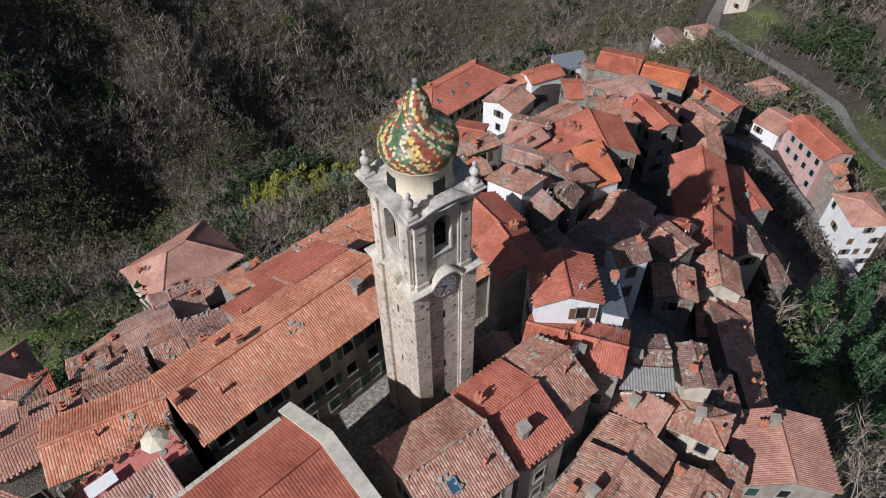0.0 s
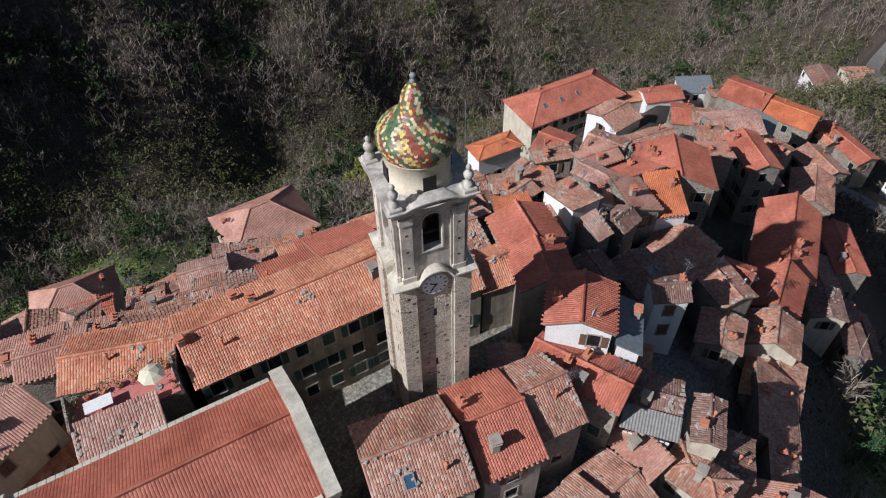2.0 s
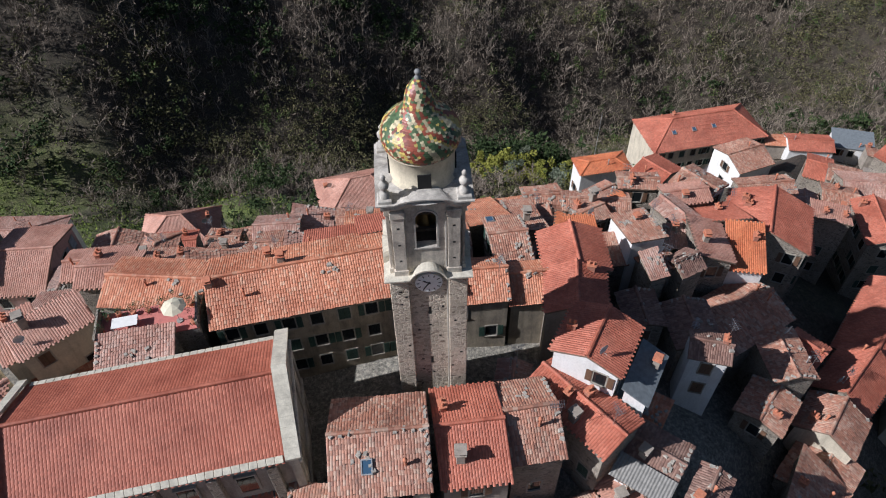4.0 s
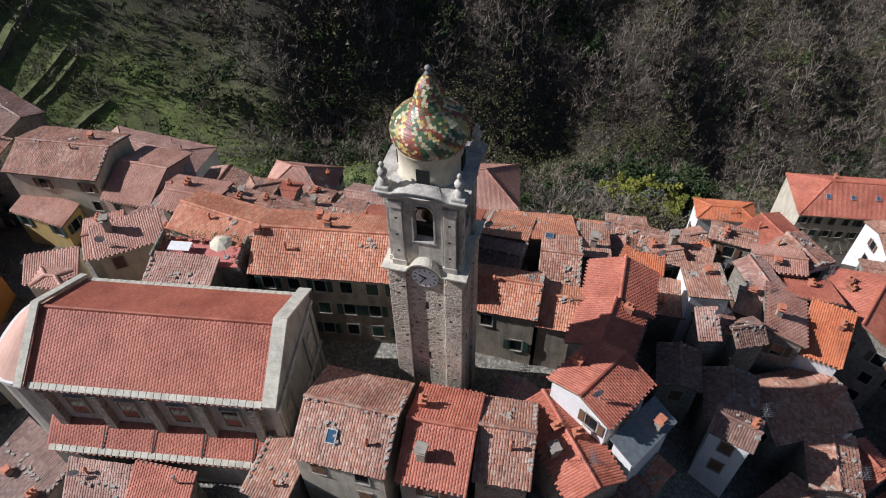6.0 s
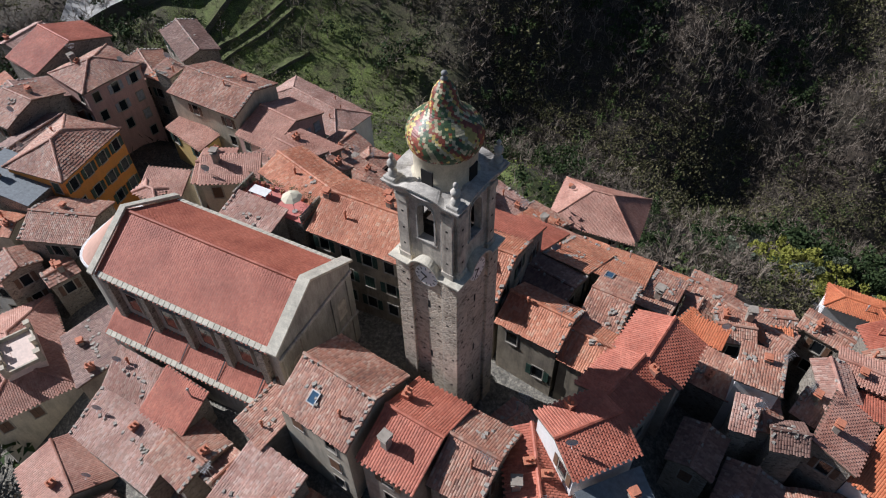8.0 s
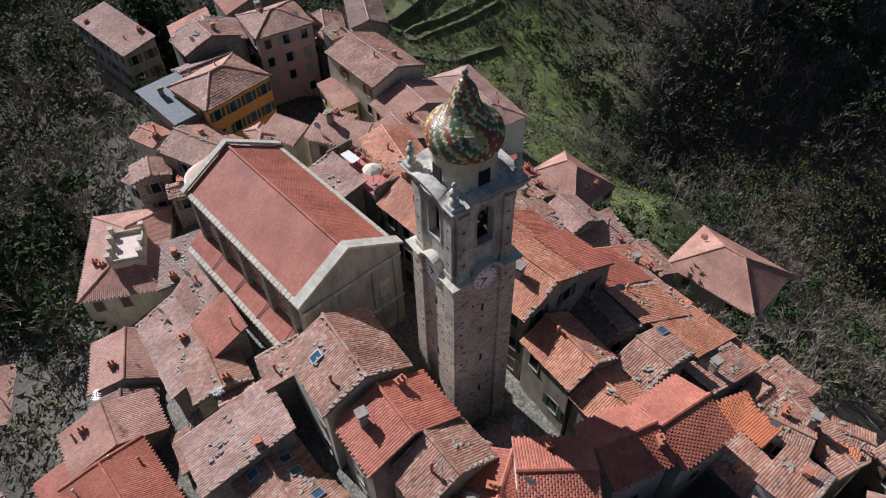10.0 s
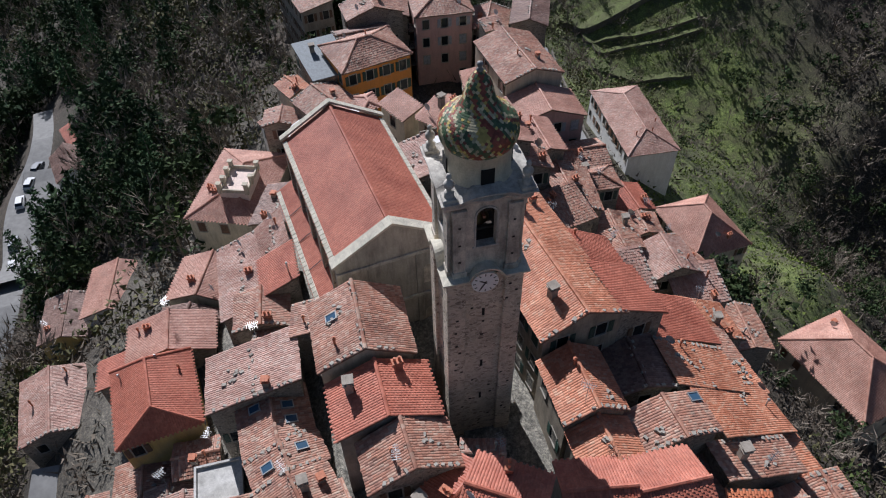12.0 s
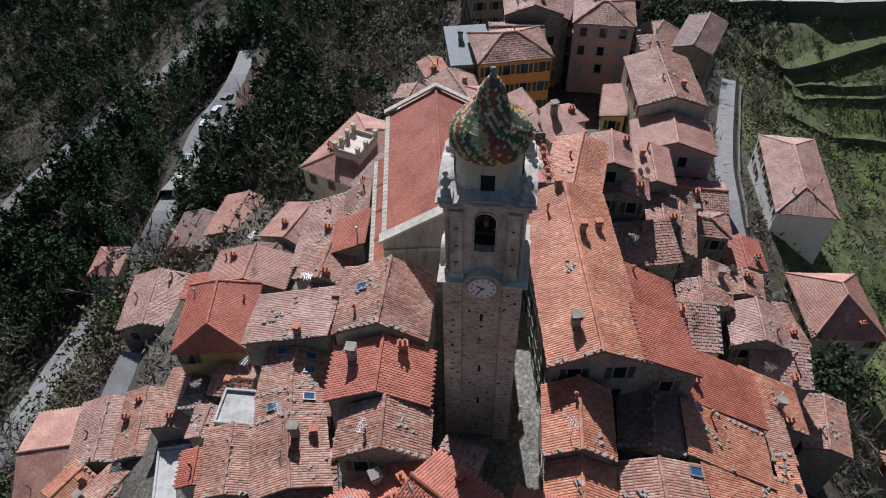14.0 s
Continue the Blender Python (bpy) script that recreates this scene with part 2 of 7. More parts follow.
def lathe(bm, profile, sides=24, center=(0, 0), start=0.0, mat=0, smooth=True):
    """Turn a list of (radius, height) about a vertical axis."""
    rings = []
    for r, z in profile:
        if r < 1e-4:
            rings.append([bm.verts.new((center[0], center[1], z))])
        else:
            rings.append([bm.verts.new((center[0] + r * math.cos(start + 2 * math.pi * k / sides), center[1] + r * math.sin(start + 2 * math.pi * k / sides), z)) for k in range(sides)])
    for a, b in zip(rings, rings[1:]):
        for k in range(sides):
            j = (k + 1) % sides
            vs = [a[k], a[j], b[j], b[k]] if len(a) > 1 and len(b) > 1 else ([a[0], b[j], b[k]] if len(a) == 1 else [a[k], a[j], b[0]])
            if len(a) == 1 and len(b) == 1:
                continue
            fc = bm.faces.new(vs)
            fc.smooth, fc.material_index = smooth, mat
    return rings


# ---- roofs of clay tiles ----
TILE_W, TILE_L = 0.20, 0.33
ACROSS = np.array([0.0, 0.28, 0.72, 1.0])
ARCH = np.array([0.0, 0.028, 0.028, 0.0])
rng = np.random.default_rng(7)


def tile_slope(acc, o, u, v, length, height, left=0.0, right=0.0, worn=0.3, width=TILE_W, arch=1.0, stagger=False):
    """Barrel tiles on one slope: o the eave's start, u along the eave, v up the slope; left and right: how far the ends run in per metre of height."""
    o, u, v = (np.array(a, float) for a in (o, u, v))
    n = np.cross(u, v)
    nu, nv = max(1, round(length / width)), max(1, round(height / TILE_L))
    du, dv = length / nu, height / nv
    iu, iv = np.meshgrid(np.arange(nu), np.arange(nv), indexing="ij")
    # every second column is laid half a tile lower, as interlocking tiles are
    uu, vv = iu.ravel() * du, iv.ravel() * dv - (0.5 * dv if stagger else 0.0) * (iu.ravel() % 2)
    mid = vv + dv / 2
    keep = (uu + du * 0.6 >= left * mid) & (uu + du * 0.4 <= length - right * mid)
    uu, vv = uu[keep], vv[keep]
    k = len(uu)
    if not k:
        return
    jit = rng.normal(0, 0.012 * worn, k)
    slip = rng.normal(0, 0.03 * worn, k)
    twist = rng.normal(0, 0.018 * worn, k)
    pu = uu[:, None, None] + (ACROSS * du)[None, None, :] + (np.array([0.0, 1.0])[None, :, None] * twist[:, None, None])
    pv = (vv + slip)[:, None, None] + np.array([-0.03, dv + 0.03])[None, :, None] + 0 * pu
    pn = 0.03 + jit[:, None, None] + ARCH[None, None, :] * arch + np.array([0.050, 0.0])[None, :, None] + 0 * pu
    # old roofs sag and ripple
    pn = pn + worn * 0.07 * np.sin(pu * 1.3 + o[0]) * np.sin(pv * 1.1 + o[1])
    pts = o + pu[..., None] * u + pv[..., None] * v + pn[..., None] * n
    base = sum(len(a) for a in acc[0])
    acc[0].append(pts.reshape(-1, 3))
    q = np.array([[0, 1, 5, 4], [1, 2, 6, 5], [2, 3, 7, 6]])
    acc[1].append((base + np.arange(k)[:, None, None] * 8 + q[None]).reshape(-1, 4))


def ridge_tiles(acc, a, b, radius=0.15):
    """Half-round cover tiles along a ridge or hip."""
    a, b = np.array(a, float), np.array(b, float)
    d = b - a
    length = np.linalg.norm(d)
    if length < 0.3:
        return
    d /= length
    side = np.cross(d, (0, 0, 1.0))
    side /= np.linalg.norm(side)
    up = np.cross(side, d)
    k = max(1, round(length / 0.38))
    st = np.arange(k) * length / k
    ang = np.radians([-10, 40, 90, 140, 190])
    pts = []
    for e, r in ((-0.03, radius * 1.12), (length / k + 0.03, radius * 0.95)):
        ring = np.stack([np.cos(ang), np.sin(ang)], 1) * r
        pts.append(a + (st + e)[:, None, None] * d + ring[None, :, :1] * side + (ring[None, :, 1:] + 0.02) * up)
    pts = np.stack(pts, 1)
    base = sum(len(x) for x in acc[0])
    acc[0].append(pts.reshape(-1, 3))
    q = np.array([[i, i + 1, i + 6, i + 5] for i in range(4)])
    acc[1].append((base + np.arange(k)[:, None, None] * 10 + q[None]).reshape(-1, 4))


def tiles_object(acc, deck_v, deck_f, mat, parent, label="", deck_mat=None):
    """The roof: boards below, tiles on top."""
    nv = sum(len(a) for a in acc[0])
    verts = np.concatenate(acc[0] + [np.array(deck_v, float).reshape(-1, 3)]) if acc[0] else np.array(deck_v, float)
    faces = [tuple(q) for q in np.concatenate(acc[1]).tolist()] if acc[1] else []
    tops = len(faces)
    faces += [tuple(i + nv for i in q) for q in deck_f]
    return mesh_object("roof", verts, faces, [mat, deck_mat or DECK], parent, [0] * tops + [1] * (len(faces) - tops), label)


def slab(points, thick, v, f):
    """A flat polygon made thick, into lists of vertices and faces."""
    base, k = len(v), len(points)
    v += [tuple(p) for p in points] + [(p[0], p[1], p[2] - thick) for p in points]
    f.append(tuple(range(base, base + k)))
    f.append(tuple(range(base + 2 * k - 1, base + k - 1, -1)))
    for i in range(k):
        j = (i + 1) % k
        f.append((base + i, base + k + i, base + k + j, base + j))


# ---- windows ----
def window_meshes(shut):
    w, h = 0.95, 1.35
    bm = bmesh.new()
    for a in ((-w / 2 - 0.12, 0, -0.12, -w / 2, 0.05, h + 0.12), (w / 2, 0, -0.12, w / 2 + 0.12, 0.05, h + 0.12), (-w / 2, 0, h, w / 2, 0.05, h + 0.12), (-w / 2 - 0.08, 0, -0.16, w / 2 + 0.08, 0.12, -0.04)):
        box(bm, *a)
    surround = bpy.data.meshes.new("window")
    bm.to_mesh(surround)
    surround.materials.append(FRAME)
    bm.free()
    bm = bmesh.new()
    box(bm, -w / 2, -0.1, -0.04, w / 2, 0.008, h)
    pane = bpy.data.meshes.new("pane")
    bm.to_mesh(pane)
    pane.materials.append(GLASS)
    bm.free()
    bm = bmesh.new()
    prof = [(0.0, 0.0), (0.04, 0.0)]
    for k in range(9):
        prof += [(0.055, 0.10 + k * 0.135), (0.03, 0.17 + k * 0.135)]
    prof += [(0.04, h - 0.02), (0.0, h - 0.02)]
    sides = [[bm.verts.new((x, y, z)) for y, z in prof] for x in (0.0, 0.46)]
    for k in range(len(prof)):
        j = (k + 1) % len(prof)
        bm.faces.new([sides[0][k], sides[0][j], sides[1][j], sides[1][k]])
    bm.faces.new(sides[0][::-1])
    bm.faces.new(sides[1])
    bmesh.ops.recalc_face_normals(bm, faces=bm.faces)
    leaf = bpy.data.meshes.new("shutter")
    bm.to_mesh(leaf)
    leaf.materials.append(SHUT[shut])
    bm.free()
    return surround, pane, leaf


WINDOWS = {k: window_meshes(k) for k in SHUT}


def add_window(parent, m, shut, closed):
    """A window at m (x along the wall, y outward, z up from its sill)."""
    surround, pane, leaf = WINDOWS[shut]
    w = shared("window", surround, parent, m)
    shared("pane", pane, w)
    if closed is None:
        return w
    for sx in (-1, 1):
        mm = Matrix.Translation((-0.47 * sx, 0.03, 0)) @ Matrix.Diagonal((sx, 1, 1, 1)) if closed else Matrix.Translation((0.6 * sx, 0.055, 0)) @ Matrix.Diagonal((sx, 1, 1, 1))
        shared("shutter", leaf, w, mm)
    return w


# ---- houses ----
HOUSES = []
ROOF_WORDS = {"red": "red clay tile", "orange": "bright orange tile", "pink": "faded pink tile", "old": "weathered mottled tile", "oldpink": "patched pink tile", "orangeold": "old orange tile", "dark": "sooty dark tile", "slate": "grey felt", "grey": "grey stone slab"}
WALL_WORDS = {"stone": "rubble stone", "cream": "cream rendered", "tan": "stained tan rendered", "white": "white rendered", "grey": "grey rendered", "yellow": "ochre yellow", "orange": "orange rendered", "pink": "dusty pink"}


def house(cx, cy, length, width, angle, eave, rise, kind, roof, wall, over=0.25, base=None, setback=None):
    """A house: walls down into the slope, a tiled roof; x runs along the ridge."""
    a = radians(angle)
    ca, sa = math.cos(a), math.sin(a)
    hl, hw = length / 2, width / 2
    corners = [(cx + ca * x - sa * y, cy + sa * x + ca * y) for x in (-hl, hl) for y in (-hw, hw)]
    low = min(float(ground_z(*c)) for c in corners) - 1.0
    if base is not None:
        low = base
    low = min(low, eave - 3.0)
    ob = new("house", None)
    ob.location, ob.rotation_euler = (cx, cy, low), (0, 0, a)
    roof_text = {"g": "pitched", "h": "hipped", "s": "sloping", "f": "flat terrace"}[kind]
    tagged(ob, f"{WALL_WORDS[wall]} village house with a {ROOF_WORDS[roof]} {roof_text} roof", "house", "village houses")
    e = eave - low
    il, iw = hl - over, hw - over  # walls stand in from the roof's edge
    # walls
    v, f = [], []
    top = e - 0.12
    if kind == "g":
        s = rise / hw
        t0 = top - 0.02
        v = [(-il, -iw, 0), (il, -iw, 0), (il, iw, 0), (-il, iw, 0), (-il, -iw, t0 + s * over), (il, -iw, t0 + s * over), (il, iw, t0 + s * over), (-il, iw, t0 + s * over), (-il, 0, t0 + rise), (il, 0, t0 + rise)]
        f = [(0, 1, 5, 4), (2, 3, 7, 6), (1, 2, 6, 9, 5), (3, 0, 4, 8, 7), (3, 2, 1, 0), (4, 5, 9, 8), (8, 9, 6, 7)]
    elif kind == "s":
        s = rise / width
        za, zb = top + s * over, top + rise - s * over
        v = [(-il, -iw, 0), (il, -iw, 0), (il, iw, 0), (-il, iw, 0), (-il, -iw, za), (il, -iw, za), (il, iw, zb), (-il, iw, zb)]
        f = [(0, 1, 5, 4), (1, 2, 6, 5), (2, 3, 7, 6), (3, 0, 4, 7), (3, 2, 1, 0), (4, 5, 6, 7)]
    else:
        v = [(-il, -iw, 0), (il, -iw, 0), (il, iw, 0), (-il, iw, 0), (-il, -iw, top), (il, -iw, top), (il, iw, top), (-il, iw, top)]
        f = [(0, 1, 5, 4), (1, 2, 6, 5), (2, 3, 7, 6), (3, 0, 4, 7), (3, 2, 1, 0), (4, 5, 6, 7)]
    mesh_object("wall", v, f, [WALL[wall]], ob)
    # roof
    acc, dv, df = ([], []), [], []
    worn = 0.2 if roof in ("red", "orange", "pink") else (0.5 if roof == "orangeold" else 0.75)
    st = roof in ("red", "orange", "pink")
    if kind == "g":
        sl = math.hypot(hw, rise)
        up = (hw / sl, rise / sl)
        tile_slope(acc, (-hl, -hw, e), (1, 0, 0), (0, up[0], up[1]), length, sl, worn=worn, stagger=st)
        tile_slope(acc, (hl, hw, e), (-1, 0, 0), (0, -up[0], up[1]), length, sl, worn=worn, stagger=st)
        ridge_tiles(acc, (-hl, 0, e + rise + 0.04), (hl, 0, e + rise + 0.04))
        slab([(-hl, -hw, e), (hl, -hw, e), (hl, 0, e + rise), (-hl, 0, e + rise)], 0.13, dv, df)
        slab([(hl, hw, e), (-hl, hw, e), (-hl, 0, e + rise), (hl, 0, e + rise)], 0.13, dv, df)
    elif kind == "s":
        sl = math.hypot(width, rise)
        tile_slope(acc, (-hl, -hw, e), (1, 0, 0), (0, width / sl, rise / sl), length, sl, worn=worn, stagger=st)
        slab([(-hl, -hw, e), (hl, -hw, e), (hl, hw, e + rise), (-hl, hw, e + rise)], 0.13, dv, df)
    elif kind == "h":
        m = min(hl, hw)
        mx = setback or m  # how far the ridge ends stand in from the short sides
        rx, ry = hl - mx, hw - m
        sl, sx = math.hypot(m, rise), math.hypot(mx, rise)
        tile_slope(acc, (-hl, -hw, e), (1, 0, 0), (0, m / sl, rise / sl), length, sl, mx / sl, mx / sl, worn, stagger=st)
        tile_slope(acc, (hl, hw, e), (-1, 0, 0), (0, -m / sl, rise / sl), length, sl, mx / sl, mx / sl, worn, stagger=st)
        tile_slope(acc, (hl, -hw, e), (0, 1, 0), (-mx / sx, 0, rise / sx), width, sx, m / sx, m / sx, worn, stagger=st)
        tile_slope(acc, (-hl, hw, e), (0, -1, 0), (mx / sx, 0, rise / sx), width, sx, m / sx, m / sx, worn, stagger=st)
        r0, r1 = (-rx, -ry, e + rise), (rx, ry, e + rise)
        for p, q in (((-hl, -hw, e), r0), ((hl, hw, e), r1), ((hl, -hw, e), (rx, -ry, e + rise)), ((-hl, hw, e), (-rx, ry, e + rise)), (r0, r1)):
            ridge_tiles(acc, (p[0], p[1], p[2] + 0.04), (q[0], q[1], q[2] + 0.04))
        pa, pb, pc, pd = (-hl, -hw, e), (hl, -hw, e), (hl, hw, e), (-hl, hw, e)
        ra, rb, rc, rd = (-rx, -ry, e + rise), (rx, -ry, e + rise), (rx, ry, e + rise), (-rx, ry, e + rise)
        for quad in ((pa, pb, rb, ra), (pc, pd, rd, rc), (pb, pc, rc, rb), (pd, pa, ra, rd)):
            pts = [p for i, p in enumerate(quad) if p not in quad[:i]]
            slab(pts, 0.13, dv, df)
    else:
        slab([(-hl, -hw, e), (hl, -hw, e), (hl, hw, e), (-hl, hw, e)], 0.2, dv, df)
        for x0, y0, x1, y1 in ((-hl, -hw, hl, -hw + 0.2), (-hl, hw - 0.2, hl, hw), (-hl, -hw + 0.2, -hl + 0.2, hw - 0.2), (hl - 0.2, -hw + 0.2, hl, hw - 0.2)):
            slab([(x0, y0, e + 0.25), (x1, y0, e + 0.25), (x1, y1, e + 0.25), (x0, y1, e + 0.25)], 0.246, dv, df)
    if roof in ("slate", "grey") or kind == "f":
        acc = ([], [])
    tiles_object(acc, dv, df, TILE[roof], ob, "", None if kind != "f" and roof not in ("slate", "grey") else (PALE_DECK if kind == "f" else TILE[roof]))
    HOUSES.append(dict(ob=ob, cx=cx, cy=cy, hl=hl, hw=hw, a=a, e=e, low=low, rise=rise, kind=kind, over=over, wall=wall, roof=roof))
    return ob


def inside(h, x, y, grow=0.0):
    dx, dy = x - h["cx"], y - h["cy"]
    lx, ly = dx * math.cos(h["a"]) + dy * math.sin(h["a"]), -dx * math.sin(h["a"]) + dy * math.cos(h["a"])
    return abs(lx) < h["hl"] + grow and abs(ly) < h["hw"] + grow


def roof_height(h, x, y):
    dx, dy = x - h["cx"], y - h["cy"]
    lx, ly = dx * math.cos(h["a"]) + dy * math.sin(h["a"]), -dx * math.sin(h["a"]) + dy * math.cos(h["a"])
    if h["kind"] == "g":
        z = h["e"] + h["rise"] * (1 - abs(ly) / h["hw"])
    elif h["kind"] == "s":
        z = h["e"] + h["rise"] * (ly + h["hw"]) / (2 * h["hw"])
    elif h["kind"] == "h":
        m = min(h["hl"], h["hw"])
        z = h["e"] + h["rise"] * min(1, min(h["hl"] - abs(lx), h["hw"] - abs(ly)) / m)
    else:
        z = h["e"]
    return lx, ly, z


def house_windows():
    """Windows on the walls that stand free of neighbours."""
    pick = random.Random(5)
    for h in HOUSES:
        il, iw = h["hl"] - h["over"], h["hw"] - h["over"]
        shut = {"orange": "green", "pink": "grey"}.get(h["wall"], pick.choice(["brown", "brown", "green"]))
        for ox, oy, span, rot in ((0, -iw, il, 180), (0, iw, il, 0), (il, 0, iw, -90), (-il, 0, iw, 90)):
            n = int((2 * span - 0.6) // 2.1)
            if n < 1 or (ox and h["hl"] > 8 and h["wall"] in ("white", "cream")):
                continue
            for k in range(n):
                s = (k + 0.5) / n * 2 * span - span
                lx, ly = (ox + s, oy) if oy else (ox, oy + s)
                nx, ny = (0, math.copysign(1, oy)) if oy else (math.copysign(1, ox), 0)
                ca, sa = math.cos(h["a"]), math.sin(h["a"])
                wx, wy = h["cx"] + ca * (lx + nx) - sa * (ly + ny), h["cy"] + sa * (lx + nx) + ca * (ly + ny)
                g = float(ground_z(wx, wy))
                z = h["e"] - 2.0
                while z + h["low"] > g + 0.7 and z > 0:
                    wz = z + h["low"]
                    free = not any(o is not h and inside(o, wx, wy) and o["low"] + o["e"] > wz - 0.3 for o in HOUSES)
                    if free and (h["hl"] > 8 or h["wall"] in ("pink", "orange") or pick.random() < 0.62):
                        add_window(h["ob"], Matrix.Translation((lx, ly, z)) @ Matrix.Rotation(radians(rot), 4, "Z"), shut, pick.choice([True, False, False, None]))
                    z -= 2.9

# ---- ground ----
def axis_steps(lo, hi, fine_lo, fine_hi, fine, coarse):
    out, x = [], fine_lo
    while x <= fine_hi:
        out.append(x)
        x += fine
    step, x = fine, fine_lo
    left = []
    while x > lo:
        step = min(step * 1.12, coarse)
        x -= step
        left.append(x)
    step, x = fine, out[-1]
    while x < hi:
        step = min(step * 1.12, coarse)
        x += step
        out.append(x)
    return np.array(left[::-1] + out)


gx, gy = axis_steps(-2500, 2500, -130, 170, 2.5, 120), axis_steps(-2500, 2500, -70, 200, 2.5, 120)
GX, GY = np.meshgrid(gx, gy, indexing="ij")
GZ = ground_z(GX, GY)
far_out = np.clip((np.hypot(GX - 20, GY - 40) - 600) / 1500, 0, 1)
GZ = GZ * (1 - far_out) + (-40 + 120 * np.sin(GX * 0.003) * np.cos(GY * 0.004)) * far_out
nx_, ny_ = GX.shape
idx = np.arange(nx_ * ny_).reshape(nx_, ny_)
quads = np.stack([idx[:-1, :-1], idx[1:, :-1], idx[1:, 1:], idx[:-1, 1:]], -1).reshape(-1, 4)
SOIL, st, sb = material("slope of soil and grass", 0.95)
g1 = ramp(st, noise_tex(st, 0.05, 6.0, 0.7), [(0.35, (0.080, 0.061, 0.045)), (0.55, (0.056, 0.046, 0.032)), (0.75, (0.055, 0.058, 0.028))])
at = st.nodes.new("ShaderNodeAttribute")
at.attribute_name = "grass"
turf = ramp(st, noise_tex(st, 0.25, 6.0, 0.7), [(0.35, (0.105, 0.110, 0.042)), (0.48, (0.13, 0.155, 0.045)), (0.60, (0.165, 0.215, 0.052)), (0.78, (0.23, 0.21, 0.105))])
bare_spots = ramp(st, noise_tex(st, 0.11, 5.0, 0.7), [(0.38, (0.25, 0.25, 0.25)), (0.54, (1, 1, 1))])
g1 = mix(st, mix(st, 1.0, at.outputs["Color"], bare_spots, "MULTIPLY"), g1, turf)
ap = st.nodes.new("ShaderNodeAttribute")
ap.attribute_name = "paved"
g1 = mix(st, ap.outputs["Fac"], g1, (0.24, 0.225, 0.19))
g2 = ramp(st, noise_tex(st, 0.9, 6.0, 0.75), [(0.3, (0.6, 0.6, 0.6)), (0.7, (1.3, 1.3, 1.3))])
g3 = ramp(st, noise_tex(st, 3.2, 8.0, 0.85), [(0.36, (0.35, 0.35, 0.35)), (0.5, (0.9, 0.9, 0.9)), (0.62, (2.0, 1.95, 1.85))])
g1 = mix(st, 1.0, g1, g3, "MULTIPLY")
link(st, mix(st, 1.0, g1, g2, "MULTIPLY"), sb.inputs["Base Color"])
bump(st, sb, noise_tex(st, 2.5, 6.0, 0.7), 0.8, 0.2)
ground = mesh_object("ground", np.stack([GX, GY, GZ], -1).reshape(-1, 3), [tuple(q) for q in quads.tolist()], [SOIL])
ground.data.attributes.new("grass", "FLOAT", "POINT").data.foreach_set("value", meadow(GX, GY).ravel().astype(np.float32))
paved = np.clip(1.5 - np.hypot((GX - 10) / 60, (GY - 19) / 34) * 1.3, 0, 1)
ground.data.attributes.new("paved", "FLOAT", "POINT").data.foreach_set("value", paved.ravel().astype(np.float32))
for p in ground.data.polygons:
    p.use_smooth = True
tagged(ground, "steep wooded hillside of brown soil and winter grass", "ground", kind="structure")

# ---- bell tower ----
TW = new("bell_tower", None)
TW.location, TW.rotation_euler = (19.33, 22.35, 3.0), (0, 0, radians(-8.4))
tagged(TW, "tall stone bell tower with a glazed tile onion dome and clocks", "bell tower")
TZ = 3.0
RUBBLE = rubble_material("tower rubble masonry", (0.68, 0.58, 0.45), (0.27, 0.215, 0.165), (0.70, 0.61, 0.49), 3.0)
PLASTER = wall_material("weathered grey plaster", (0.72, 0.64, 0.52), (0.38, 0.33, 0.275), 0.9, 0.9)


def zz(z):
    return z - TZ


bm = bmesh.new()
box(bm, -2.2, -2.2, zz(2.5), 2.2, 2.2, zz(23.0))
part("shaft", bm, RUBBLE, TW)
for sx in (-1, 1):
    for sy in (-1, 1):
        bm = bmesh.new()
        box(bm, *sorted((sx * 1.25, sx * 2.45))[:1], *sorted((sy * 1.25, sy * 2.45))[:1], zz(2.5), *sorted((sx * 1.25, sx * 2.45))[1:], *sorted((sy * 1.25, sy * 2.45))[1:], zz(22.95), 0.04)
        part("corner_pier", bm, RUBBLE, TW)
# belfry with four arched openings
BZ0, BZ1, OZ0, OZS, OW = 23.2, 29.2, 25.5, 27.9, 0.60


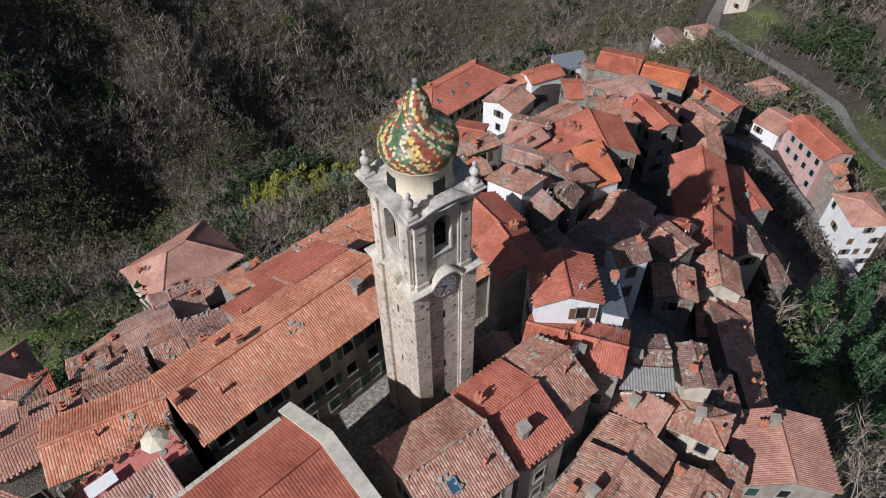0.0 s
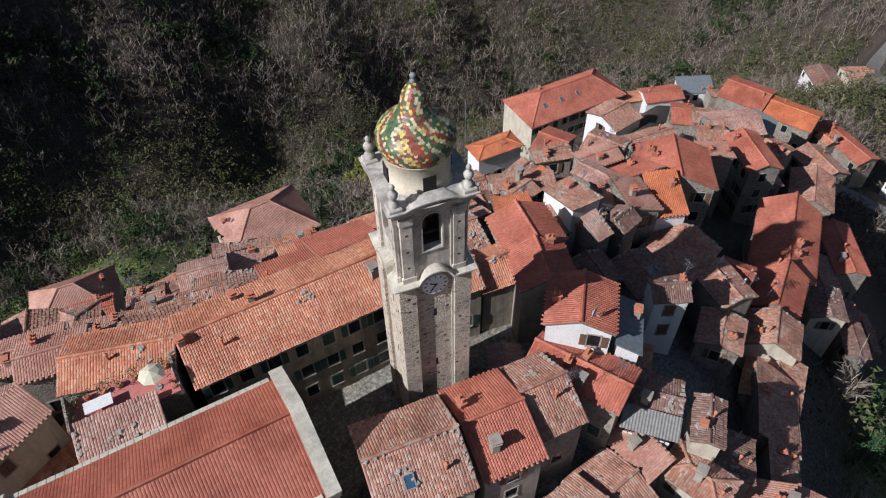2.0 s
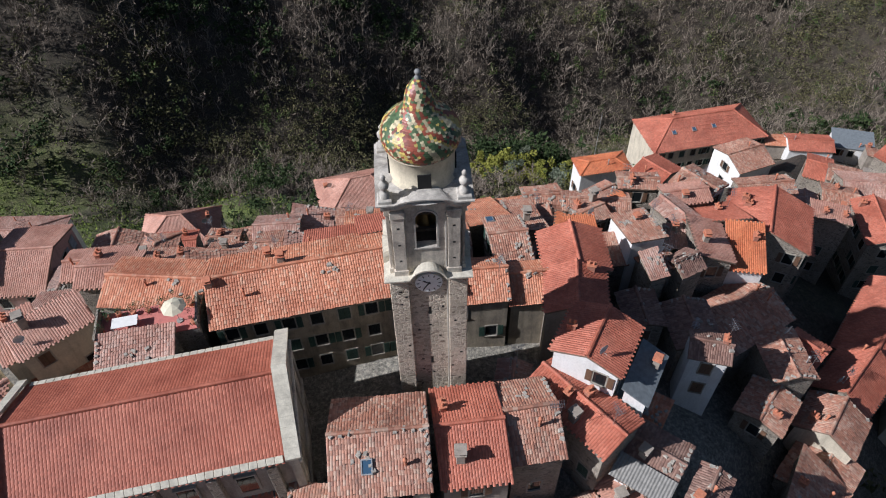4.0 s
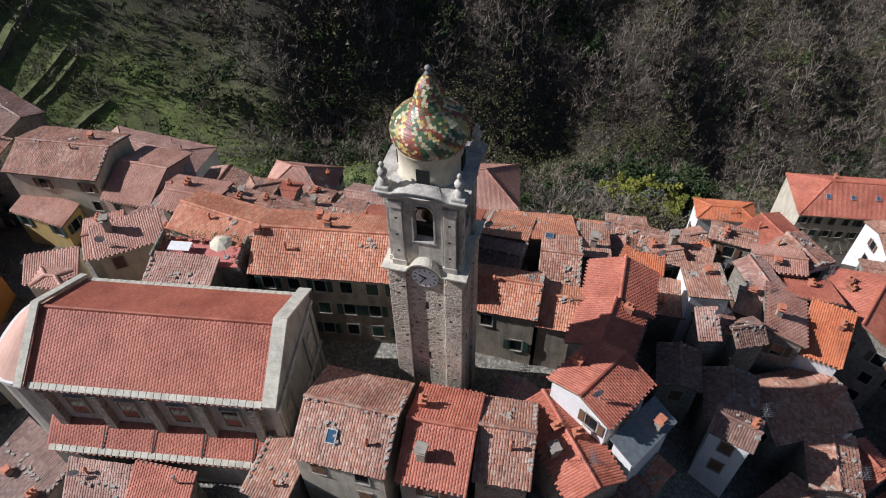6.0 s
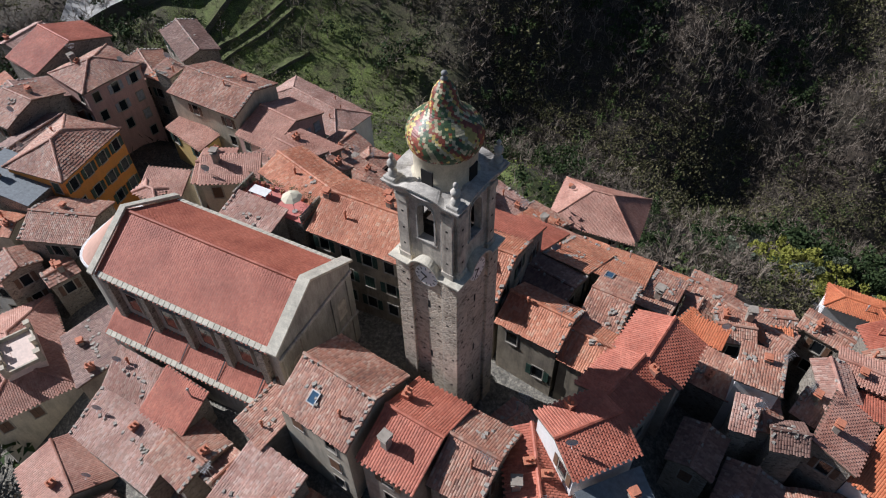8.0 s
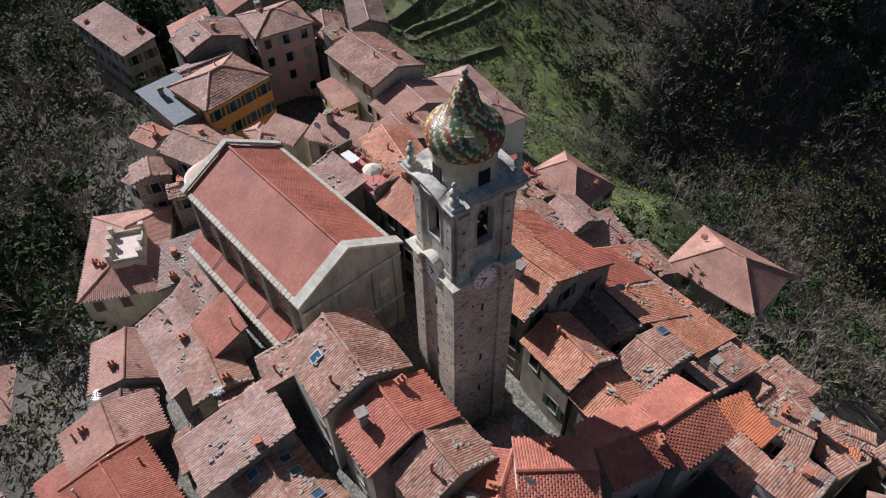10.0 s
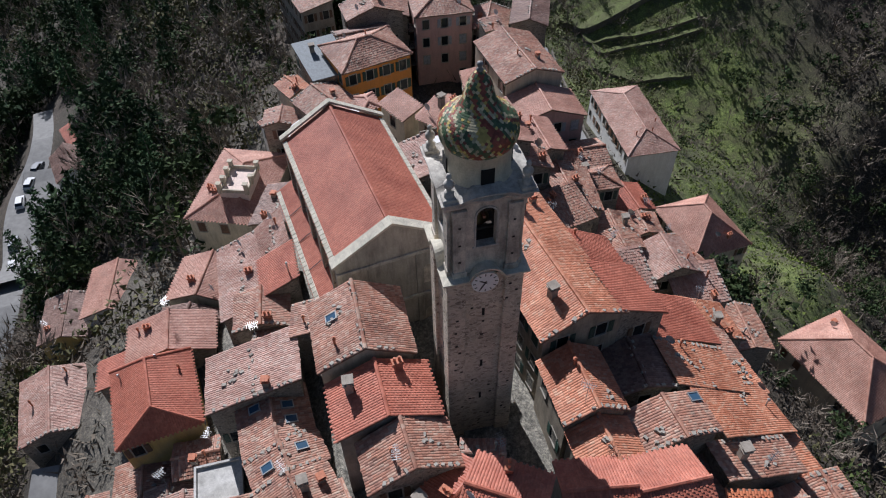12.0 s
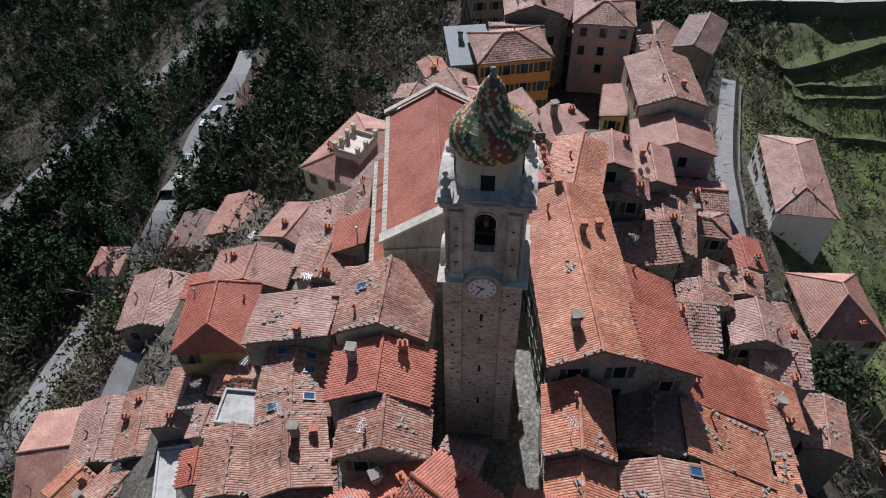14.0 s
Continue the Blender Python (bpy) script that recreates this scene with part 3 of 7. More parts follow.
def arch_wall(bm, half, depth, z0, z1, o0, os, ow, rot):
    """A wall with a round-headed opening, its outer face at y = -half, turned by rot."""
    seg = 10
    arcp = [(-ow * math.cos(math.pi * k / seg), os + ow * math.sin(math.pi * k / seg)) for k in range(seg + 1)]
    inner = [(-ow, o0)] + arcp + [(ow, o0)]
    m = Matrix.Rotation(rot, 4, "Z")
    rows = []
    for y in (-half, -half + depth):
        iv = [bm.verts.new(m @ Vector((x, y, z))) for x, z in inner]
        ov = [bm.verts.new(m @ Vector((x, y, z))) for x, z in ((-half, z0), (-half, z1), (half, z1), (half, z0))]
        rows.append((iv, ov))
        a, b, c, d = ov
        tops = iv[1:-1]
        mid = len(tops) // 2
        fs = [[a, b, tops[0], iv[0]]]
        for k in range(mid):
            fs.append([b, tops[k + 1], tops[k]])
        fs.append([b, c, tops[mid]])
        for k in range(mid, len(tops) - 1):
            fs.append([c, tops[k + 1], tops[k]])
        fs.append([c, d, iv[-1], tops[-1]])
        fs.append([a, iv[0], iv[-1], d])
        for q in fs:
            bm.faces.new(q if y > -half else q[::-1])
    (i0, o0v), (i1, o1v) = rows
    for k in range(len(i0)):
        j = (k + 1) % len(i0)
        bm.faces.new([i0[k], i0[j], i1[j], i1[k]])
    for k in range(4):
        j = (k + 1) % 4
        bm.faces.new([o0v[j], o0v[k], o1v[k], o1v[j]])


for k in range(4):
    bm = bmesh.new()
    arch_wall(bm, 2.12, 0.5, zz(BZ0 - 0.3), zz(BZ1), zz(OZ0), zz(OZS), OW, k * math.pi / 2)
    bmesh.ops.recalc_face_normals(bm, faces=bm.faces)
    part("belfry_wall", bm, PLASTER, TW)
    # pilasters
    for sx in (-1, 1):
        bm = bmesh.new()
        x0, x1 = sorted((sx * 1.25, sx * 2.0))
        box(bm, x0, -2.30, zz(BZ0), x1, -2.10, zz(28.5), 0.02)
        box(bm, x0 - 0.08, -2.36, zz(BZ0), x1 + 0.08, -2.10, zz(BZ0 + 0.5), 0.02)
        box(bm, x0 - 0.06, -2.38, zz(28.2), x1 + 0.06, -2.10, zz(28.7), 0.03)
        bmesh.ops.rotate(bm, verts=bm.verts, matrix=Matrix.Rotation(k * math.pi / 2, 3, "Z"))
        part("pilaster", bm, PLASTER, TW)
bm = bmesh.new()
box(bm, -1.6, -1.6, zz(22.9), 1.6, 1.6, zz(23.3))
part("belfry_floor", bm, RUBBLE, TW)


def band(bm, z_edge, inner, outer, thick, rise=0.0, span=1.2, steps=28):
    """A moulded cornice round a square tower; in the middle of each side it arches up by rise over span."""
    for k in range(4):
        m = Matrix.Rotation(k * math.pi / 2, 4, "Z")
        prev = None
        for i in range(steps + 1):
            s = -1 + 2 * i / steps
            xo, xi = s * outer, s * inner
            h = rise * math.sqrt(max(0.0, 1 - (xo / span) ** 2)) if abs(xo) < span else 0.0
            ring = [bm.verts.new(m @ Vector(p)) for p in ((xi, -inner, z_edge + h - thick), (s * (outer - 0.12), -outer + 0.12, z_edge + h - thick), (xo, -outer, z_edge + h - thick * 0.45), (xo, -outer, z_edge + h), (xi, -inner, z_edge + h + 0.10))]
            if prev:
                for a in range(4):
                    bm.faces.new([prev[a], ring[a], ring[a + 1], prev[a + 1]])
            prev = ring
    bmesh.ops.remove_doubles(bm, verts=bm.verts, dist=0.001)
    bmesh.ops.recalc_face_normals(bm, faces=bm.faces)


bm = bmesh.new()
band(bm, zz(23.2), 2.1, 2.75, 0.26, 0.85, 1.08)
part("lower_cornice", bm, COPING, TW, "pale arched stone cornice")
bm = bmesh.new()
band(bm, zz(29.35), 1.9, 2.52, 0.4, 0.35, 1.5)
band(bm, zz(29.65), 1.6, 2.74, 0.2, 0.30, 1.6)
part("upper_cornice", bm, STONE_TRIM, TW, "weathered curving top cornice")
bm = bmesh.new()
box(bm, -2.2, -2.2, zz(29.0), 2.2, 2.2, zz(29.6))
lathe(bm, [(2.75, zz(29.55)), (2.3, zz(29.8)), (0, zz(29.9))], 28)
part("parapet_floor", bm, STONE_TRIM, TW)
# drum, with near-black boxes painted as its shaded openings
DRUM = wall_material("cream drum render", (0.66, 0.58, 0.42), (0.55, 0.48, 0.36), 0.5)
bm = bmesh.new()
lathe(bm, [(2.02, zz(29.6)), (2.02, zz(29.85)), (1.88, zz(29.92)), (1.88, zz(31.5)), (1.94, zz(31.55)), (1.94, zz(31.62)), (2.02, zz(31.68)), (2.02, zz(31.8)), (0, zz(31.83))], 40)
part("drum", bm, DRUM, TW)
# Near-black colour paints the shade of a hole's depth on solid, slightly proud boxes.
OPENING_SHADE = plain("painted opening shade", (0.012, 0.011, 0.010), 0.95)
for k in range(4):
    bm = bmesh.new()
    box(bm, -0.38, -1.93, zz(29.98), 0.38, -1.6, zz(31.0))
    part("drum_opening_shade", bm, OPENING_SHADE, TW).matrix_local = Matrix.Rotation(k * math.pi / 2 + 0.02, 4, "Z")
# onion dome of glazed scale tiles in spiralling bands
PROFILE = [(1.96, 31.75), (2.10, 32.0), (2.18, 32.35), (2.17, 32.7), (2.06, 33.05), (1.80, 33.38), (1.44, 33.66), (1.10, 33.95), (0.86, 34.25), (0.75, 34.6), (0.68, 34.95), (0.58, 35.3), (0.38, 35.6), (0.2, 35.85), (0.1, 35.92)]
bm = bmesh.new()
lathe(bm, [(r - 0.05, zz(z)) for r, z in PROFILE] + [(0, zz(35.95))], 40)
part("dome", bm, plain("dome mortar", (0.22, 0.19, 0.14), 0.9), TW, "onion dome of glazed scale tiles")
GLAZE = {}
for nm, c in (("green", (0.075, 0.125, 0.055)), ("yellow", (0.58, 0.44, 0.12)), ("red", (0.27, 0.070, 0.040)), ("white", (0.54, 0.47, 0.29))):
    m_, t_, b_ = material(nm + " glazed tile", 0.45)
    nz = ramp(t_, island(t_), [(0, tuple(x * 0.6 for x in c)), (1, tuple(min(1, x * 1.25) for x in c))])
    link(t_, nz, b_.inputs["Base Color"])
    GLAZE[nm] = m_
pr = np.array([p[0] for p in PROFILE])
pz = np.array([p[1] for p in PROFILE])
arc = np.concatenate([[0], np.cumsum(np.hypot(np.diff(pr), np.diff(pz)))])
scales = {k: ([], []) for k in GLAZE}
pick = random.Random(3)
row, s_ = 0, 0.0
while s_ < arc[-1] - 0.05:
    r, z = float(np.interp(s_, arc, pr)), float(np.interp(s_, arc, pz))
    r2, z2 = float(np.interp(s_ + 0.24, arc, pr)), float(np.interp(s_ + 0.24, arc, pz))
    n_ = max(6, round(2 * math.pi * r / 0.185))
    for k in range(n_):
        th = 2 * math.pi * (k + 0.5 * (row % 2)) / n_
        # diagonal bands, broken up by chance
        turn = (th / (2 * math.pi) * 30 + s_ * 2.1 + 0.9 * math.sin(th * 3 + s_ * 2.3)) % 5
        name = "green" if turn < 1.6 else ("white" if turn < 2.2 else ("yellow" if turn < 2.9 else ("red" if turn < 4.0 else ("green" if turn < 4.4 else "white"))))
        if pick.random() < 0.22:
            name = pick.choice(["green", "yellow", "red", "white", "red"])
        vs, fs = scales[name]
        b0 = len(vs)
        dth = 2 * math.pi / n_ * 0.52
        lift = 0.05
        for dt, f_, out in ((-1, 0.28, lift), (-0.55, 0.05, lift), (0, -0.04, lift), (0.55, 0.05, lift), (1, 0.28, lift), (1, 1.0, 0.0), (-1, 1.0, 0.0)):
            rr, z3 = r + (r2 - r) * f_ + out, z + (z2 - z) * f_ + 0.01
            vs.append((rr * math.cos(th + dt * dth), rr * math.sin(th + dt * dth), zz(z3)))
        fs += [(b0, b0 + 1, b0 + 2, b0 + 3, b0 + 4), (b0, b0 + 4, b0 + 5, b0 + 6)]
    s_ += 0.14
    row += 1
for k, (vs, fs) in scales.items():
    tagged(mesh_object("glazed_tiles", vs, fs, [GLAZE[k]], TW), k + " glazed scale tiles of the dome", kind="stuff")
bm = bmesh.new()
lathe(bm, [(0.16, zz(35.85)), (0.2, zz(35.95)), (0.1, zz(36.05)), (0.1, zz(36.1)), (0.15, zz(36.16)), (0.18, zz(36.25)), (0.14, zz(36.35)), (0, zz(36.42))], 14)
part("finial", bm, plain("grey lead", (0.22, 0.22, 0.21), 0.6), TW)
# urns at the corners
URN = [(0.28, 0), (0.28, 0.3), (0.15, 0.36), (0.12, 0.48), (0.27, 0.68), (0.30, 0.9), (0.2, 1.06), (0.08, 1.13), (0.13, 1.25), (0.16, 1.37), (0.1, 1.5), (0, 1.56)]
for sx in (-1, 1):
    for sy in (-1, 1):
        bm = bmesh.new()
        box(bm, sx * 2.2 - 0.42, sy * 2.2 - 0.42, zz(29.6), sx * 2.2 + 0.42, sy * 2.2 + 0.42, zz(29.9), 0.05)
        lathe(bm, [(r, zz(29.9) + z) for r, z in URN], 14, (sx * 2.2, sy * 2.2))
        part("urn", bm, STONE_TRIM, TW)
# clocks on the south and east faces
CLOCKFACE = plain("white clock enamel", (0.82, 0.81, 0.78), 0.5, var=0.05)
IRON = plain("black iron", (0.02, 0.02, 0.02), 0.5)
for k in (0, 1):
    rot = Matrix.Rotation(k * math.pi / 2, 4, "Z")
    bm = bmesh.new()
    bmesh.ops.create_cone(bm, cap_ends=True, segments=40, radius1=0.86, radius2=0.86, depth=0.2, matrix=Matrix.Translation((0, -2.3, zz(22.45))) @ Matrix.Rotation(math.pi / 2, 4, "X"))
    c_ = part("clock", bm, CLOCKFACE, TW, "round white clock face with black numerals")
    c_.matrix_local = rot
    for h_ in range(12):
        bm = bmesh.new()
        box(bm, -0.03, -2.42, 0.60, 0.03, -2.40, 0.78)
        d_ = part("numeral", bm, IRON, c_)
        d_.matrix_local = Matrix.Translation((0, 0, zz(22.45))) @ Matrix.Rotation(h_ * math.pi / 6, 4, "Y")
    for ang_, ln_ in ((212, 0.62), (-57, 0.44)):
        bm = bmesh.new()
        box(bm, -0.035, -2.44, -0.12, 0.035, -2.405, ln_)
        d_ = part("clock_hand", bm, IRON, c_)
        d_.matrix_local = Matrix.Translation((0, 0, zz(22.45))) @ Matrix.Rotation(radians(ang_), 4, "Y")
# bells
bm = bmesh.new()
lathe(bm, [(0.78, zz(25.9)), (0.7, zz(26.1)), (0.5, zz(26.6)), (0.42, zz(27.1)), (0, zz(27.3))], 20)
BELL = new("bell", bpy.data.meshes.new("bell"))
bm.to_mesh(BELL.data)
bm.free()
BELL.data.materials.append(plain("bronze", (0.16, 0.11, 0.05), 0.4, 0.9))
BELL.parent = TW
bm = bmesh.new()
box(bm, -1.7, -0.08, zz(27.25), 1.7, 0.08, zz(27.45))
part("bell_beam", bm, plain("rusty iron", (0.16, 0.08, 0.05), 0.7), TW)

# timber frame and boarding inside the belfry
TIMBER = plain("dark old timber", (0.055, 0.040, 0.030), 0.9, var=0.4)
bm = bmesh.new()
box(bm, -1.6, -1.6, zz(25.2), 1.6, 1.6, zz(25.3))
part("boarding", bm, TIMBER, TW)
for x_, y_ in ((-1.1, -1.1), (1.1, -1.1), (1.1, 1.1), (-1.1, 1.1)):
    bm = bmesh.new()
    box(bm, x_ - 0.11, y_ - 0.11, zz(25.3), x_ + 0.11, y_ + 0.11, zz(28.9))
    part("timber_post", bm, TIMBER, TW)
for z_ in (25.9, 27.3, 28.6):
    for k in range(4):
        bm = bmesh.new()
        box(bm, -1.2, -1.2, zz(z_), 1.2, -1.02, zz(z_ + 0.2))
        part("timber_rail", bm, TIMBER, TW).matrix_local = Matrix.Rotation(k * math.pi / 2, 4, "Z")

# ---- church ----
CH = new("church", None)
CH.location = (0, 0, 0)
tagged(CH, "church nave with a red tiled roof and pale stone copings", "church")
CX0, CX1, CY0, CY1, CE, CRISE = -9.6, 8.2, 14.9, 24.9, 13.4, 2.9
CYM = (CY0 + CY1) / 2
CHWALL = wall_material("grey church render", (0.46, 0.42, 0.36), (0.36, 0.33, 0.28), 0.8)
v_ = [(CX0, CY0 + 0.4, -2), (CX1, CY0 + 0.4, -2), (CX1, CY1 - 0.4, -2), (CX0, CY1 - 0.4, -2), (CX0, CY0 + 0.4, CE - 0.2), (CX1, CY0 + 0.4, CE - 0.2), (CX1, CY1 - 0.4, CE - 0.2), (CX0, CY1 - 0.4, CE - 0.2), (CX0, CYM, CE + CRISE - 0.3), (CX1, CYM, CE + CRISE - 0.3)]
f_ = [(0, 1, 5, 4), (2, 3, 7, 6), (1, 2, 6, 9, 5), (3, 0, 4, 8, 7), (3, 2, 1, 0), (4, 5, 9, 8), (8, 9, 6, 7)]
mesh_object("nave_wall", v_, f_, [CHWALL], CH)
acc, dv, df = ([], []), [], []
hw_ = (CY1 - CY0) / 2
sl_ = math.hypot(hw_, CRISE)
tile_slope(acc, (CX0, CY0, CE), (1, 0, 0), (0, hw_ / sl_, CRISE / sl_), CX1 - CX0, sl_, worn=0.05, width=0.22, arch=0.6, stagger=True)
tile_slope(acc, (CX1, CY1, CE), (-1, 0, 0), (0, -hw_ / sl_, CRISE / sl_), CX1 - CX0, sl_, worn=0.05, width=0.22, arch=0.6, stagger=True)
ridge_tiles(acc, (CX0, CYM, CE + CRISE + 0.04), (CX1, CYM, CE + CRISE + 0.04))
slab([(CX0, CY0, CE), (CX1, CY0, CE), (CX1, CYM, CE + CRISE), (CX0, CYM, CE + CRISE)], 0.2, dv, df)
slab([(CX1, CY1, CE), (CX0, CY1, CE), (CX0, CYM, CE + CRISE), (CX1, CYM, CE + CRISE)], 0.2, dv, df)
tiles_object(acc, dv, df, TILE["church"], CH)


def coping(x0, x1, ya, za, yb, zb, thick=0.24):
    """A sloping coping slab from (ya, za) to (yb, zb)."""
    n = 9
    for k in range(n):
        p, q = k / n, (k + 0.99) / n
        y0, y1, z0, z1 = ya + (yb - ya) * p, ya + (yb - ya) * q, za + (zb - za) * p, za + (zb - za) * q
        v = [(x0, y0, z0), (x1, y0, z0), (x1, y1, z1), (x0, y1, z1)]
        v = v + [(a, b, c - thick) for a, b, c in v]
        f = [(0, 1, 2, 3), (7, 6, 5, 4), (0, 4, 5, 1), (1, 5, 6, 2), (2, 6, 7, 3), (3, 7, 4, 0)]
        if ya > yb:
            f = [t[::-1] for t in f]
        mesh_object("coping", v, f, [COPING], CH)


coping(CX1 - 0.15, CX1 + 0.85, CY0 - 0.3, CE + 0.55, CYM, CE + CRISE + 0.75)
coping(CX1 - 0.15, CX1 + 0.85, CY1 + 0.3, CE + 0.55, CYM, CE + CRISE + 0.75)
coping(CX0 - 0.5, CX0 + 0.1, CY0 - 0.3, CE + 0.35, CYM, CE + CRISE + 0.5)
coping(CX0 - 0.5, CX0 + 0.1, CY1 + 0.3, CE + 0.35, CYM, CE + CRISE + 0.5)
# facade wall under the front coping
v_ = [(CX1, CY0, -2), (CX1 + 0.6, CY0, -2), (CX1 + 0.6, CY1, -2), (CX1, CY1, -2)]
v_ += [(CX1, CY0, CE + 0.2), (CX1 + 0.6, CY0, CE + 0.2), (CX1 + 0.6, CY1, CE + 0.2), (CX1, CY1, CE + 0.2), (CX1, CYM, CE + CRISE + 0.4), (CX1 + 0.6, CYM, CE + CRISE + 0.4)]
mesh_object("facade", v_, [(0, 1, 5, 4), (2, 3, 7, 6), (1, 2, 6, 9, 5), (3, 0, 4, 8, 7), (4, 5, 9, 8), (8, 9, 6, 7)], [CHWALL], CH)
# apse behind
bm = bmesh.new()
pts = [(CX0 - 0.3, CY0 + 1.0)] + [(CX0 - 0.4 - 4.5 * math.sin(math.pi * k / 18) ** 0.6, CYM - 4.2 * math.copysign(abs(math.cos(math.pi * k / 18)) ** 0.7, math.cos(math.pi * k / 18))) for k in range(1, 18)] + [(CX0 - 0.3, CY1 - 1.0)]
top = [bm.verts.new((x, y, 11.9)) for x, y in pts]
bot = [bm.verts.new((x, y, -4)) for x, y in pts]
for k in range(len(pts) - 1):
    bm.faces.new([top[k], top[k + 1], bot[k + 1], bot[k]])
bm.faces.new(top[::-1])
bmesh.ops.recalc_face_normals(bm, faces=bm.faces)
part("apse", bm, [CHWALL], CH)
bm = bmesh.new()
inner_, outer_ = [], []
for x, y in pts:
    dx_, dy_ = x - (CX0 + 2), y - CYM
    d_ = math.hypot(dx_, dy_)
    for ring_, o_ in ((inner_, -0.3), (outer_, 0.12)):
        ring_.append([bm.verts.new((x + dx_ / d_ * o_, y + dy_ / d_ * o_, z)) for z in (11.8, 12.2)])
for k in range(len(pts) - 1):
    bm.faces.new([outer_[k][0], outer_[k + 1][0], outer_[k + 1][1], outer_[k][1]])
    bm.faces.new([outer_[k][1], outer_[k + 1][1], inner_[k + 1][1], inner_[k][1]])
    bm.faces.new([inner_[k][1], inner_[k + 1][1], inner_[k + 1][0], inner_[k][0]])
bmesh.ops.recalc_face_normals(bm, faces=bm.faces)
part("apse_parapet", bm, WALL["white"], CH, "white curved parapet")
bm = bmesh.new()
apex_ = bm.verts.new((CX0 - 0.5, CYM, CE + CRISE + 0.1))
cap_ = [bm.verts.new((x, y, 12.1)) for x, y in pts]
for k in range(len(pts) - 1):
    bm.faces.new([cap_[k], cap_[k + 1], apex_])
bmesh.ops.recalc_face_normals(bm, faces=bm.faces)
part("apse_roof", bm, plain("faded pink roof paint", (0.55, 0.34, 0.26), 0.9, var=0.12, scale=0.8), CH, "faded pink half-cone roof")
# south aisle, lower
AY0, AZ0, AZ1 = 13.2, 7.3, 8.6
v_ = [(-9.8, AY0 + 0.3, -3), (7.0, AY0 + 0.3, -3), (7.0, CY0 + 0.6, -3), (-9.8, CY0 + 0.6, -3), (-9.8, AY0 + 0.3, AZ0 - 0.1), (7.0, AY0 + 0.3, AZ0 - 0.1), (7.0, CY0 + 0.6, AZ1 - 0.1), (-9.8, CY0 + 0.6, AZ1 - 0.1)]
mesh_object("aisle_wall", v_, [(0, 1, 5, 4), (1, 2, 6, 5), (2, 3, 7, 6), (3, 0, 4, 7), (4, 5, 6, 7)], [CHWALL], CH)
acc, dv, df = ([], []), [], []
w_ = CY0 + 0.4 - AY0
s2_ = math.hypot(w_, AZ1 - AZ0)
tile_slope(acc, (-9.8, AY0, AZ0), (1, 0, 0), (0, w_ / s2_, (AZ1 - AZ0) / s2_), 16.8, s2_, worn=0.05, width=0.22, arch=0.6, stagger=True)
slab([(-9.8, AY0, AZ0), (7.0, AY0, AZ0), (7.0, AY0 + w_, AZ1), (-9.8, AY0 + w_, AZ1)], 0.2, dv, df)
tiles_object(acc, dv, df, TILE["church"], CH)

# pale edging stones along the eaves
edge_bm = bmesh.new()
box(edge_bm, -0.27, -0.14, -0.16, 0.27, 0.34, 0.12, 0.03)
EDGE = bpy.data.meshes.new("eave_stone")
edge_bm.to_mesh(EDGE)
edge_bm.free()
EDGE.materials.append(COPING)
for n_, x0_, x1_, y_, z_, s_ in ((31, CX0 + 0.3, CX1 - 0.3, CY0, CE, 1), (31, CX0 + 0.3, CX1 - 0.3, CY1, CE, -1), (29, -9.6, 6.8, AY0, AZ0, 1)):
    for k in range(n_):
        x_ = x0_ + (x1_ - x0_) * (k + 0.5) / n_
        shared("eave_stone", EDGE, CH, Matrix.Translation((x_, y_, z_ + 0.05)) @ Matrix.Rotation(radians(26 if s_ > 0 else -26), 4, "X") @ Matrix.Diagonal((1, s_, 1, 1)))
# south clerestory: buttress strips and arched windows; rain pipes over the aisle roof
for k in range(5):
    bm = bmesh.new()
    x_ = -8.6 + k * 3.9
    box(bm, x_ - 0.35, CY0 - 0.15, 7.5, x_ + 0.35, CY0 + 0.5, CE - 0.45, 0.03)
    part("buttress", bm, WALL["stone"], CH)
    if k < 4:
        bm = bmesh.new()
        box(bm, x_ + 1.35, CY0 + 0.2, 9.8, x_ + 2.55, CY0 + 0.44, 11.9)
        w_ = part("window", bm, GLASS, CH)
        for a_ in ((1.2, 9.65, 1.35, 12.05), (2.55, 9.65, 2.7, 12.05), (1.35, 11.9, 2.55, 12.05), (1.35, 9.65, 2.55, 9.8)):
            bm = bmesh.new()
            box(bm, x_ + a_[0], CY0 + 0.16, a_[1], x_ + a_[2], CY0 + 0.44, a_[3])
            part("window_frame", bm, FRAME, w_)
        bm = bmesh.new()
        box(bm, x_ + 3.2, AY0 + 0.1, AZ0 + 0.05, x_ + 3.3, AY0 + 0.2, AZ0 + 0.2)
        v_ = [bm.verts.new(p) for p in ((x_ + 3.2, AY0 + 0.1, AZ0 + 0.22), (x_ + 3.32, AY0 + 0.1, AZ0 + 0.22), (x_ + 3.32, CY0 + 0.3, AZ1 + 0.2), (x_ + 3.2, CY0 + 0.3, AZ1 + 0.2))]
        bm.faces.new(v_)
        part("rain_pipe", bm, IRON, CH)
